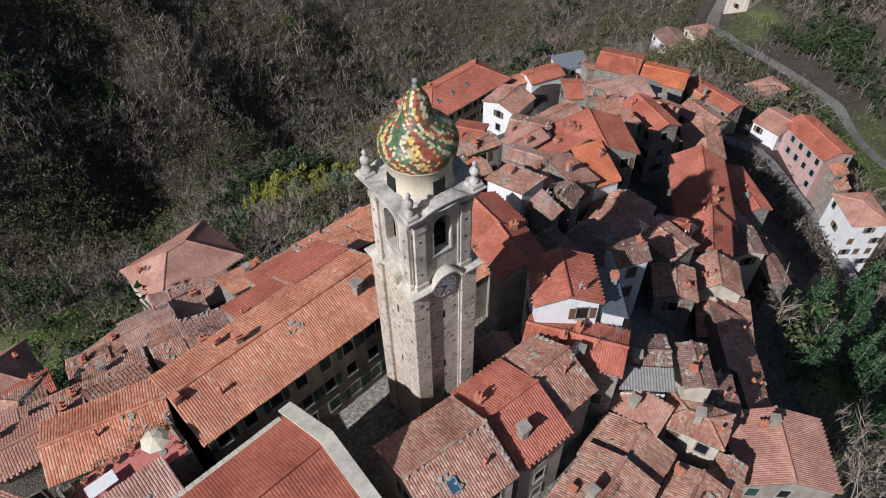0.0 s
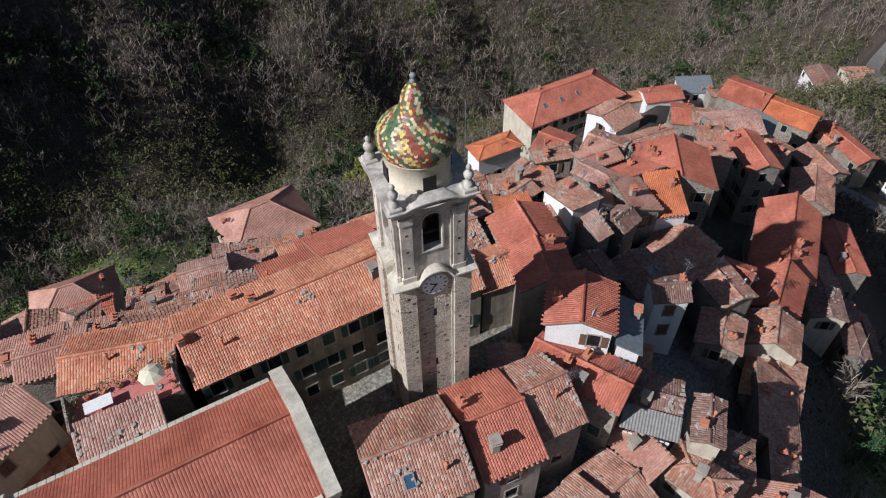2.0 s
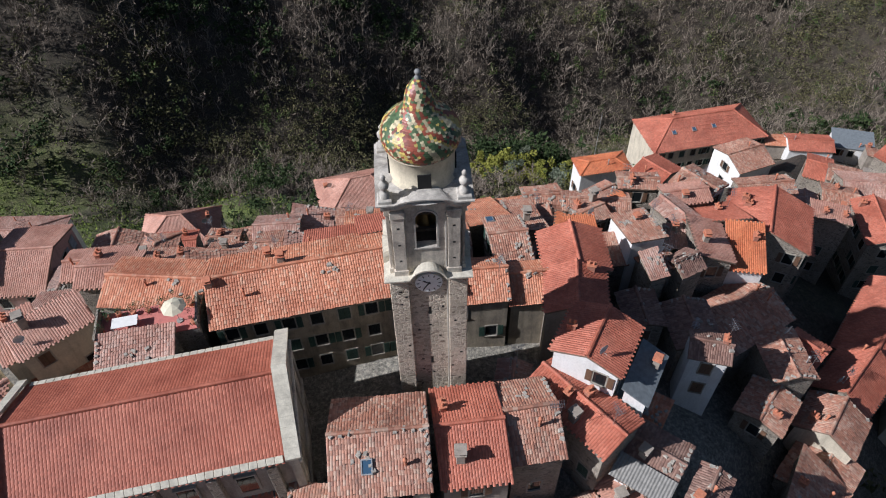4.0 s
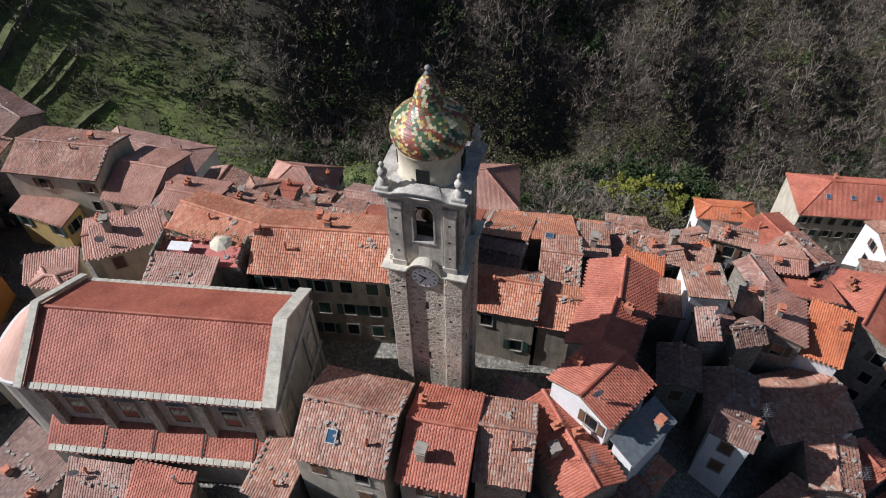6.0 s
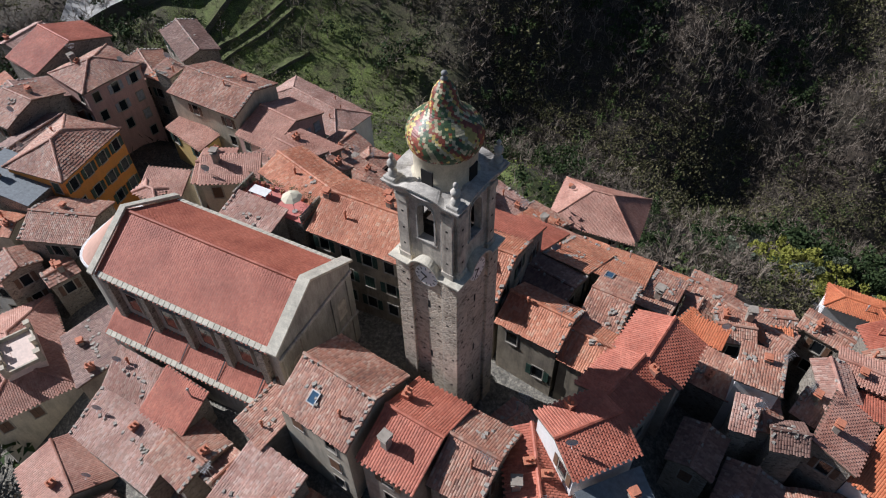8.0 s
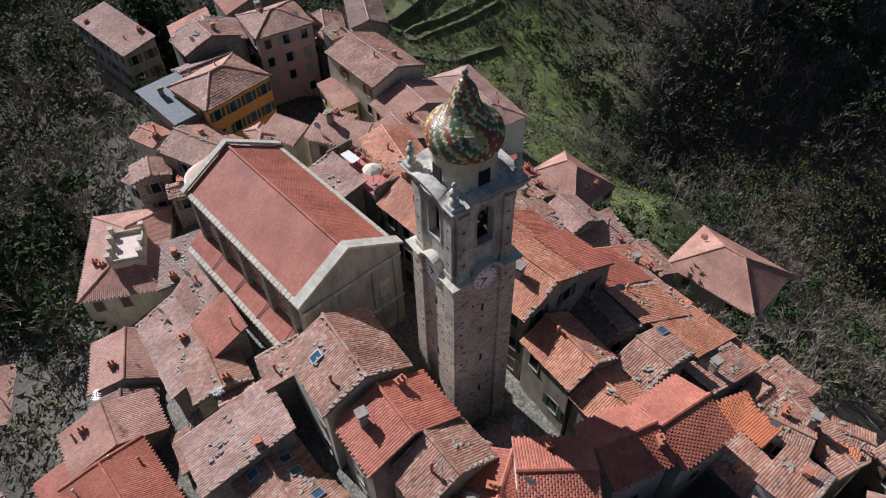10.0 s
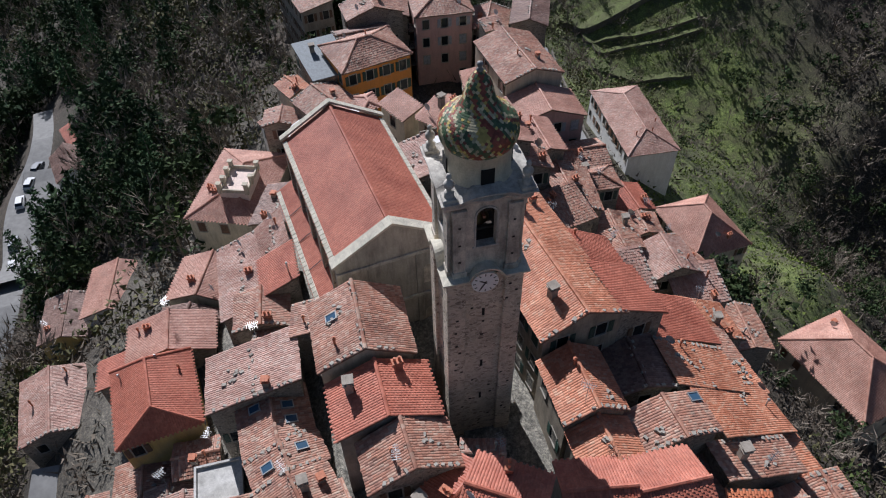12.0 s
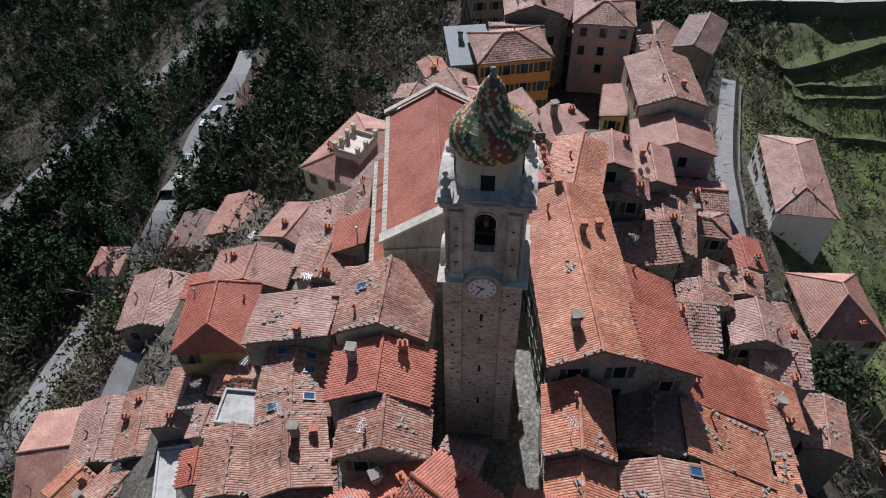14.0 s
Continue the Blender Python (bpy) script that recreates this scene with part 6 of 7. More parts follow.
for x_, y_, h_ in ((-53, -27, 13), (-51, -19, 12), (-85, -47, 17), (-63, -47, 15), (-47, -41, 14), (-72, -52, 16), (-95, -42, 15), (-58, -40, 13), (-150, -38, 20), (-135, -30, 18), (-34, -41, 10), (-78, -60, 18), (-100, -55, 17), (-112, -45, 18), (-120, -62, 19), (-96, -70, 18), (-140, -50, 20), (-68, -70, 16), (-106, -18, 15), (-118, -12, 16), (-58, -22, 14), (-66, -26, 13), (-75, -42, 16), (-56, -52, 15), (-82, -56, 17), (-44, -50, 14), (-90, -62, 17), (-70, -14, 13), (-52, -8, 12)):
    tree("conifer", x_, y_, h_, int(abs(x_ * 7 + y_)), "tall dark green conifer on the slope below the road", "conifer")
tree("conifer", -43, -1, 13, 77, "bright green cypress-like conifer beside the houses", "conifer")
for x_, y_, h_ in ((76, 7, 13), (69, 3, 11), (74, -3, 12), (71, -8, 13), (66, -6, 10), (78, -1, 11), (63, 3, 8), (99, 4, 13), (104, -1, 14), (86, -1, 12), (97, -6, 14), (91, 3, 12), (109, 5, 13), (88, -9, 13)):
    tree("conifer", x_, y_, h_, int(abs(x_ * 5 + y_ * 3)), "full green cedar below the eastern houses", "cedar")
for x_, y_, h_, k_ in ((49, 104, 6, "yellow"), (52, 99, 5, "yellow"), (57, 118, 6, "yellow"), (62, 110, 6.5, "yellow"), (46, 117, 5, "olive"), (68, 108, 5, "olive"), (52, 111, 6, "yellow"), (57, 99, 5, "yellow"), (52, 117, 6, "yellow"), (55, 106, 6, "yellow"), (60, 103, 5.5, "yellow"), (47, 112, 5, "yellow"), (66, 102, 6, "yellow"), (58, 112, 5.5, "olive"), (63, 96, 6, "olive"), (42, 106, 6, "olive"), (65, 117, 6.5, "yellow"), (71, 116, 6, "yellow"), (62, 120, 6, "olive"), (74, 111, 5.5, "yellow"), (69, 112, 6, "olive"), (61, 115, 6, "yellow"), (54, 103, 5, "olive")):
    tree(k_, x_, y_, h_, int(x_ * 3 + y_), "yellow flowering mimosa bush on the slope" if k_ == "yellow" else "silvery green olive tree on the slope", "mimosa" if k_ == "yellow" else "olive_tree")



# ---- roof details: chimneys, skylights, aerials, dishes, loose stones ----
def small_mesh(name, build, mats):
    bm = bmesh.new()
    build(bm)
    me = bpy.data.meshes.new(name)
    bm.to_mesh(me)
    bm.free()
    for mt in mats:
        me.materials.append(mt)
    return me


def cone(bm, r0, r1, z0, z1, x=0.0, y=0.0, sides=10, mat=0):
    r = bmesh.ops.create_cone(bm, cap_ends=True, segments=sides, radius1=r0, radius2=r1, depth=z1 - z0, matrix=Matrix.Translation((x, y, (z0 + z1) / 2)))
    for fc in {fc for v in r["verts"] for fc in v.link_faces}:
        fc.material_index = mat


BRICK = plain("old brick", (0.34, 0.15, 0.10), 0.9, var=0.4, scale=5.0)
CLAY = plain("terracotta pot", (0.48, 0.18, 0.10), 0.8, var=0.25, scale=4.0)
ZINC = plain("zinc pipe", (0.45, 0.45, 0.44), 0.45, 0.6)
ALU = plain("aluminium aerial", (0.42, 0.42, 0.42), 0.4, 0.8)
DISH = plain("grey dish paint", (0.58, 0.57, 0.55), 0.5, var=0.08)
LOOSE = wall_material("loose roof stones", (0.44, 0.40, 0.34), (0.28, 0.25, 0.21), 0.6, 2.0)
CHIMNEYS = [
    (small_mesh("chimney", lambda bm: box(bm, -0.26, -0.26, -0.9, 0.26, 0.26, 0.75, 0.02), [WALL["grey"]]), small_mesh("cap", lambda bm: (box(bm, -0.36, -0.36, 0.75, 0.36, 0.36, 0.83, 0.015), box(bm, -0.2, -0.2, 0.83, 0.2, 0.2, 1.0), box(bm, -0.32, -0.32, 1.0, 0.32, 0.32, 1.07, 0.015)), [CLAY])),
    (small_mesh("chimney", lambda bm: box(bm, -0.22, -0.34, -0.9, 0.22, 0.34, 0.6, 0.02), [BRICK]), small_mesh("cap", lambda bm: (box(bm, -0.3, -0.42, 0.6, 0.3, 0.42, 0.68, 0.015), cone(bm, 0.11, 0.09, 0.68, 1.0, 0, -0.18), cone(bm, 0.11, 0.09, 0.68, 1.0, 0, 0.18)), [CLAY])),
    (small_mesh("chimney", lambda bm: box(bm, -0.3, -0.3, -0.9, 0.3, 0.3, 1.0, 0.03), [WALL["grey"]]), small_mesh("cap", lambda bm: (box(bm, -0.4, -0.4, 1.0, 0.4, 0.4, 1.08, 0.02), box(bm, -0.4, -0.1, 1.08, 0.4, 0.1, 1.3), box(bm, -0.42, -0.42, 1.3, 0.42, 0.42, 1.38, 0.02)), [WALL["grey"]])),
    (small_mesh("flue", lambda bm: cone(bm, 0.09, 0.09, -0.6, 0.7), [CLAY]), small_mesh("cowl", lambda bm: (cone(bm, 0.15, 0.13, 0.7, 0.85), cone(bm, 0.16, 0.02, 0.88, 1.0)), [CLAY])),
    (small_mesh("flue", lambda bm: cone(bm, 0.07, 0.07, -0.6, 1.0), [ZINC]), small_mesh("cowl", lambda bm: cone(bm, 0.15, 0.06, 1.0, 1.15), [ZINC])),
]


def chimney_on(h, x, y, style, turn=0.0, tall=1.0):
    """A stack through the roof of house h at the world place x, y."""
    lx, ly, z = roof_height(h, x, y)
    body, cap = CHIMNEYS[style]
    ob = shared(body.name.split(".")[0], body, h["ob"], Matrix.Translation((lx, ly, z)) @ Matrix.Rotation(turn, 4, "Z") @ Matrix.Diagonal((1, 1, tall, 1)))
    shared(cap.name.split(".")[0], cap, ob)
    return ob


def house_at(x, y):
    """The house with the highest roof over a place."""
    over = [h for h in HOUSES if inside(h, x, y)]
    return max(over, key=lambda h: h["low"] + roof_height(h, x, y)[2]) if over else None


def world_of(h, lx, ly):
    ca, sa = math.cos(h["a"]), math.sin(h["a"])
    return h["cx"] + ca * lx - sa * ly, h["cy"] + sa * lx + ca * ly


def free_roof(h, x, y):
    top = h["low"] + roof_height(h, x, y)[2]
    return not any(o is not h and inside(o, x, y, 0.3) and o["low"] + roof_height(o, x, y)[2] > top - 0.5 for o in HOUSES)


for x_, y_, s_, tall_ in ((18.4, 29.3, 2, 1.0), (18.9, 16.6, 1, 1.3), (15.6, 12.9, 3, 1.0), (3.4, 30.2, 0, 0.8), (6.0, 29.0, 3, 1.0), (8.0, 33.0, 0, 0.9)):
    h_ = house_at(x_, y_)
    if h_:
        chimney_on(h_, x_, y_, s_, 0.1, tall_)
SKYLIGHTS = ((13.1, 13.3), (14.2, 8.3), (15.6, 8.3), (13.6, 5.7), (18.2, 8.5), (19.0, 5.6), (86, 83.5), (82, 83.5), (78, 83.5), (28.0, 36.5), (30.5, 37.5))
dice = random.Random(17)
for h_ in HOUSES:
    if h_["kind"] == "f" or h_["hl"] < 1.6:
        continue
    count = (dice.random() < 0.75) + (dice.random() < 0.45) + (h_["hl"] > 4 and dice.random() < 0.5)
    for _ in range(count):
        lx, ly = dice.uniform(-0.8, 0.8) * h_["hl"], dice.choice([-1, 1]) * dice.uniform(0.1, 0.75) * h_["hw"]
        x_, y_ = world_of(h_, lx, ly)
        if free_roof(h_, x_, y_) and not any(math.hypot(x_ - a, y_ - b) < 1.3 for a, b in SKYLIGHTS) and not (abs(x_ - 19.3) < 3.2 and abs(y_ - 22.3) < 3.2):
            chimney_on(h_, x_, y_, dice.choice([0, 1, 1, 1, 2, 3, 3, 3, 4]), dice.uniform(-0.2, 0.2), dice.uniform(0.7, 1.25))


def skylight(h, x, y, w=0.6, l=0.85):
    """A framed roof window lying on the slope."""
    lx, ly, z = roof_height(h, x, y)
    tilt = math.atan2(h["rise"], h["hw"] if h["kind"] == "g" else 2 * h["hw"])
    sign = 1 if (h["kind"] == "s" or ly < 0) else -1
    m = Matrix.Translation((lx, ly, z + 0.16)) @ Matrix.Rotation(tilt * sign, 4, "X")
    bm = bmesh.new()
    for a in ((-w / 2 - 0.08, -l / 2 - 0.08, w / 2 + 0.08, -l / 2), (-w / 2 - 0.08, l / 2, w / 2 + 0.08, l / 2 + 0.08), (-w / 2 - 0.08, -l / 2, -w / 2, l / 2), (w / 2, -l / 2, w / 2 + 0.08, l / 2)):
        box(bm, a[0], a[1], -0.2, a[2], a[3], 0.06)
    ob = part("skylight", bm, ZINC, h["ob"], "roof window with a zinc frame")
    ob.matrix_local = m
    bm = bmesh.new()
    box(bm, -w / 2, -l / 2, -0.1, w / 2, l / 2, 0.02)
    part("pane", bm, SKYGLASS, ob)


SKYGLASS, _t, _b = material("blue-grey roof glass", 0.1)
_b.inputs["Base Color"].default_value = (0.05, 0.10, 0.16, 1)
for x_, y_ in SKYLIGHTS:
    h_ = house_at(x_, y_)
    if h_ and h_["kind"] != "f":
        skylight(h_, x_, y_)


def aerial_mesh(bm):
    cone(bm, 0.025, 0.02, -0.5, 2.6, sides=6)
    box(bm, -0.55, -0.015, 2.45, 0.55, 0.015, 2.48)
    for k in range(7):
        w = 0.35 - 0.025 * k
        box(bm, -0.5 + k * 0.16, -w, 2.455, -0.48 + k * 0.16, w, 2.475)
    box(bm, -0.35, -0.015, 2.0, 0.35, 0.015, 2.03)
    for k in range(4):
        box(bm, -0.3 + k * 0.2, -0.3, 2.005, -0.28 + k * 0.2, 0.3, 2.025)


def dish_mesh(bm):
    rings = []
    for r, d in ((0.0, 0.0), (0.18, 0.02), (0.32, 0.06), (0.42, 0.11)):
        rings.append([bm.verts.new((r * math.cos(2 * math.pi * k / 16), -d, r * math.sin(2 * math.pi * k / 16) + 0.9)) for k in range(16 if r else 1)])
    for a, b in zip(rings, rings[1:]):
        for k in range(16):
            j = (k + 1) % 16
            bm.faces.new([a[0], b[k], b[j]] if len(a) == 1 else [a[k], b[k], b[j], a[j]])
    cone(bm, 0.025, 0.025, -0.4, 0.9, 0, 0.05, 6)
    box(bm, -0.015, -0.45, 0.6, 0.015, 0.0, 0.63)


AERIAL, SAT = small_mesh("aerial", aerial_mesh, [ALU]), small_mesh("satellite_dish", dish_mesh, [DISH])
for h_ in HOUSES:
    if h_["kind"] == "f" or abs(h_["cx"] - 10) > 60:
        continue
    for data_, name_, chance_ in ((AERIAL, "aerial", 0.3), (SAT, "satellite_dish", 0.22)):
        if dice.random() < chance_:
            lx, ly = dice.choice([-0.7, 0.7]) * h_["hl"], dice.uniform(-0.7, 0.7) * h_["hw"]
            x_, y_ = world_of(h_, lx, ly)
            if free_roof(h_, x_, y_):
                lx, ly, z_ = roof_height(h_, x_, y_)
                shared(name_, data_, h_["ob"], Matrix.Translation((lx, ly, z_)) @ Matrix.Rotation((dice.uniform(0, 3) if name_ == "aerial" else -h_["a"] + 0.4), 4, "Z"))


def loose_stones(h, seed):
    """Stones laid along a verge and in patches to hold old tiles down."""
    r = np.random.default_rng(seed)
    v, f = [], []
    spots = []
    side = r.choice([-1, 1])
    for s in np.arange(-0.95, 0.95, 0.5 / max(h["hw"], 1.5)):
        if r.random() < 0.75:
            spots.append((side * (h["hl"] - 0.2), s * h["hw"]))
    if r.random() < 0.5:
        for s in np.arange(-0.9, 0.9, 0.6 / max(h["hl"], 1.5)):
            if r.random() < 0.6:
                spots.append((s * h["hl"], r.normal(0, 0.12)))
    c = (r.uniform(-0.6, 0.6) * h["hl"], r.uniform(-0.6, 0.6) * h["hw"])
    for _ in range(int(r.integers(0, 9))):
        spots.append((c[0] + r.normal(0, 0.5), c[1] + r.normal(0, 0.35)))
    for lx, ly in spots:
        if abs(lx) > h["hl"] - 0.1 or abs(ly) > h["hw"] - 0.1:
            continue
        x, y = world_of(h, lx, ly)
        z = roof_height(h, x, y)[2] + 0.10
        a, sx, sy, sz = r.uniform(0, 3), *r.uniform((0.12, 0.1, 0.05), (0.26, 0.2, 0.11))
        base = len(v)
        for dz, k in ((-1, 1.0), (1, 0.75)):
            for dx, dy in ((-1, -1), (1, -1), (1, 1), (-1, 1)):
                px, py = dx * sx * k * r.uniform(0.8, 1.1), dy * sy * k * r.uniform(0.8, 1.1)
                v.append((lx + px * math.cos(a) - py * math.sin(a), ly + px * math.sin(a) + py * math.cos(a), z + dz * sz))
        f += [tuple(base + i for i in q) for q in ((4, 5, 6, 7), (0, 1, 5, 4), (1, 2, 6, 5), (2, 3, 7, 6), (3, 0, 4, 7))]
    if v:
        tagged(mesh_object("loose_stone", v, f, [LOOSE], h["ob"]), kind="stuff")


for i_, h_ in enumerate(HOUSES):
    if h_["kind"] in ("g", "s") and h_["roof"] in ("old", "oldpink", "dark", "orangeold") and -50 < h_["cx"] < 75:
        loose_stones(h_, i_)


# ---- balconies ----
def balcony(h, side, s, z, width=2.0):
    """A slab with a bar railing on a wall of house h; side 0 to 3: -y, +y, +x, -x."""
    il, iw = h["hl"] - h["over"], h["hw"] - h["over"]
    ox, oy, rot = ((s, -iw, 180), (s, iw, 0), (il, s, -90), (-il, s, 90))[side]
    bm = bmesh.new()
    box(bm, -width / 2, -0.05, -0.14, width / 2, 0.85, 0.0, 0.02)
    ob = part("balcony", bm, CONCRETE, h["ob"])
    ob.matrix_local = Matrix.Translation((ox, oy, z)) @ Matrix.Rotation(radians(rot), 4, "Z")
    bm = bmesh.new()
    box(bm, -width / 2, 0.78, 0.92, width / 2, 0.83, 0.97)
    for x in (-width / 2, width / 2 - 0.04):
        box(bm, x, 0.0, 0.92, x + 0.04, 0.78, 0.97)
    rail = part("railing", bm, IRON, ob)
    for k in range(int(width / 0.14) + 1):
        shared("baluster", BALUSTER, rail, Matrix.Translation((-width / 2 + 0.03 + k * 0.14, 0.805, 0.0)))
    for x in (-width / 2 + 0.02, width / 2 - 0.02):
        for k in range(5):
            shared("baluster", BALUSTER, rail, Matrix.Translation((x, 0.09 + k * 0.15, 0.0)))


BALUSTER = small_mesh("baluster", lambda bm: box(bm, -0.012, -0.012, 0.0, 0.012, 0.012, 0.92), [IRON])


def nearest_house(x, y):
    return min(HOUSES, key=lambda h: math.hypot(h["cx"] - x, h["cy"] - y))


pink_house = nearest_house(-45, 45.3)
for k in range(3):
    balcony(pink_house, 0, 0.4, pink_house["e"] - 3.3 - k * 2.9, 2.4)

def facing_side(h, x, y):
    """The long side of house h that looks towards a place."""
    return 0 if (x - h["cx"]) * math.sin(h["a"]) - (y - h["cy"]) * math.cos(h["a"]) > 0 else 1


lattice_house = nearest_house(34.2, 12.2)
balcony(lattice_house, facing_side(lattice_house, 0, 0), 0.0, lattice_house["e"] - 2.4, 3.6)

il_, iw_ = lattice_house["hl"], lattice_house["hw"]
side_ = -1 if facing_side(lattice_house, 0, 0) == 0 else 1
bm = bmesh.new()
n_ = 38
sheet = []
for k in range(n_ + 1):
    x_ = -il_ + 2 * il_ * k / n_
    sheet.append([bm.verts.new((x_, y, 0.06 * (k % 2) + dz)) for y, dz in ((-1.0, 0.0), (1.0, 0.0), (1.0, -0.02), (-1.0, -0.02))])
for s0_, s1_ in zip(sheet, sheet[1:]):
    for i in range(4):
        j = (i + 1) % 4
        bm.faces.new([s0_[i], s1_[i], s1_[j], s0_[j]])
bm.faces.new(sheet[0])
bm.faces.new(sheet[-1][::-1])
bmesh.ops.recalc_face_normals(bm, faces=bm.faces)
awning = part("awning", bm, TILE["grey"], lattice_house["ob"], "grey corrugated awning over the balcony")
awning.matrix_local = Matrix.Translation((0, side_ * (iw_ + 0.35), lattice_house["e"] + 0.18)) @ Matrix.Rotation(-side_ * 0.3, 4, "X")
bm = bmesh.new()
for k in range(9):
    box(bm, -1.8 + k * 0.41, -0.03, 0.0, -1.8 + k * 0.41 + 0.33, 0.03, 0.8)
panel = part("balcony_panel", bm, WALL["white"], lattice_house["ob"], "white openwork balcony front")
panel.matrix_local = Matrix.Translation((0, side_ * (iw_ + 0.65), lattice_house["e"] - 2.4))

# ---- pale roof deck with stacks on the hipped house by the apse ----
deck_house = nearest_house(-23.0, 9.0)
dx_, dy_, dz_ = roof_height(deck_house, -20.6, 9.9)
deck_m = Matrix.Translation((dx_, dy_, deck_house["e"])) @ Matrix.Rotation(0.05, 4, "Z")
bm = bmesh.new()
box(bm, -2.3, -1.7, -0.3, 2.3, 1.7, 1.9, 0.02)
deck = part("roof_deck", bm, plain("pale pink deck paint", (0.70, 0.56, 0.48), 0.85, var=0.12), deck_house["ob"], "pale pink roof deck")
deck.matrix_local = deck_m
for a_ in ((-2.3, -1.7, 2.3, -1.5), (-2.3, 1.5, 2.3, 1.7), (-2.3, -1.5, -2.1, 1.5), (2.1, -1.5, 2.3, 1.5)):
    bm = bmesh.new()
    box(bm, a_[0], a_[1], 1.9, a_[2], a_[3], 2.35, 0.02)
    part("parapet", bm, WALL["cream"], deck)
for x_, y_, h_ in ((-2.2, -1.6, 3.0), (-0.7, -1.6, 3.1), (0.8, -1.6, 3.0), (2.2, -1.6, 3.2), (-2.2, 1.6, 3.0), (2.2, 1.6, 3.3), (0.3, 1.6, 3.0)):
    bm = bmesh.new()
    box(bm, x_ - 0.22, y_ - 0.22, 1.8, x_ + 0.22, y_ + 0.22, h_, 0.02)
    box(bm, x_ - 0.3, y_ - 0.3, h_, x_ + 0.3, y_ + 0.3, h_ + 0.1, 0.02)
    part("pillar", bm, WALL["cream"], deck)

# ---- roof terrace with red floor beside the church ----
TERRACE = new("roof_terrace", None)
TERRACE.location = (-1.6, 28.9, 6.0)
tagged(TERRACE, "roof terrace with a red floor and low walls beside the church", "terrace")
bm = bmesh.new()
box(bm, -3.6, -1.5, -2.0, 4.0, 1.5, 7.1)
part("wall", bm, WALL["stone"], TERRACE)
bm = bmesh.new()
box(bm, -3.6, -1.5, 7.1, 4.0, 1.5, 7.2)
part("floor", bm, plain("red terrace paint", (0.50, 0.17, 0.14), 0.8, var=0.15), TERRACE, "faded red terrace floor")
for a_ in ((-3.6, -1.5, -3.4, 1.5), (3.8, -1.5, 4.0, 1.5)):
    bm = bmesh.new()
    box(bm, a_[0], a_[1], 7.2, a_[2], a_[3], 8.0, 0.02)
    part("parapet", bm, WALL["stone"], TERRACE)
WHITE_CLOTH = plain("white cloth", (0.74, 0.72, 0.68), 0.8, var=0.08)
CREAM_CLOTH = plain("cream parasol cloth", (0.62, 0.57, 0.42), 0.85, var=0.1)
tb = new("garden_table", None)
tb.location = (-3.0, 28.7, 13.2)
tagged(tb, "white garden table standing on the red roof terrace", "table")
bm = bmesh.new()
box(bm, -0.95, -0.5, 0.70, 0.95, 0.5, 0.76, 0.01)
part("tabletop", bm, WHITE_CLOTH, tb)
for sx in (-0.85, 0.85):
    for sy in (-0.42, 0.42):
        bm = bmesh.new()
        box(bm, sx - 0.03, sy - 0.03, 0.0, sx + 0.03, sy + 0.03, 0.70)
        part("leg", bm, WHITE_CLOTH, tb)
um = new("parasol", None)
um.location = (0.9, 28.4, 13.2)
tagged(um, "open cream parasol on the red roof terrace", "parasol")
bm = bmesh.new()
cone(bm, 0.025, 0.025, 0, 2.2)
part("pole", bm, ZINC, um)
bm = bmesh.new()
lathe(bm, [(0.95, 1.75), (0.6, 1.98), (0.05, 2.2)], 8, smooth=False)
part("canopy", bm, CREAM_CLOTH, um)
bm = bmesh.new()
cone(bm, 0.25, 0.25, 0, 0.08)
part("base_plate", bm, CONCRETE, um)
for k, (x_, y_) in enumerate(((-4.6, 29.9), (-3.7, 30.0), (-2.6, 29.9), (-1.5, 29.9), (-0.4, 30.0), (0.7, 29.9), (1.7, 29.8), (-4.8, 28.6), (2.0, 27.9))):
    pot = new("potted_plant", None)
    pot.location = (x_, y_, 13.2)
    tagged(pot, "green bush in a clay pot on the roof terrace", "plant", "terrace plants")
    bm = bmesh.new()
    lathe(bm, [(0, 0), (0.17, 0), (0.24, 0.38), (0.2, 0.38), (0, 0.34)], 12)
    part("pot", bm, CLAY, pot)
    (v1, f1), (v2, f2) = leafy_tree(200 + k, 140, 1.4)
    mesh_object("leaves", v2 * (1.1, 1.1, 1.1) + (0, 0, 0.05), f2, [LEAF["conifer"]], pot)

# ---- parked cars on the road below ----
TYRE = plain("tyre rubber", (0.02, 0.02, 0.02), 0.9)


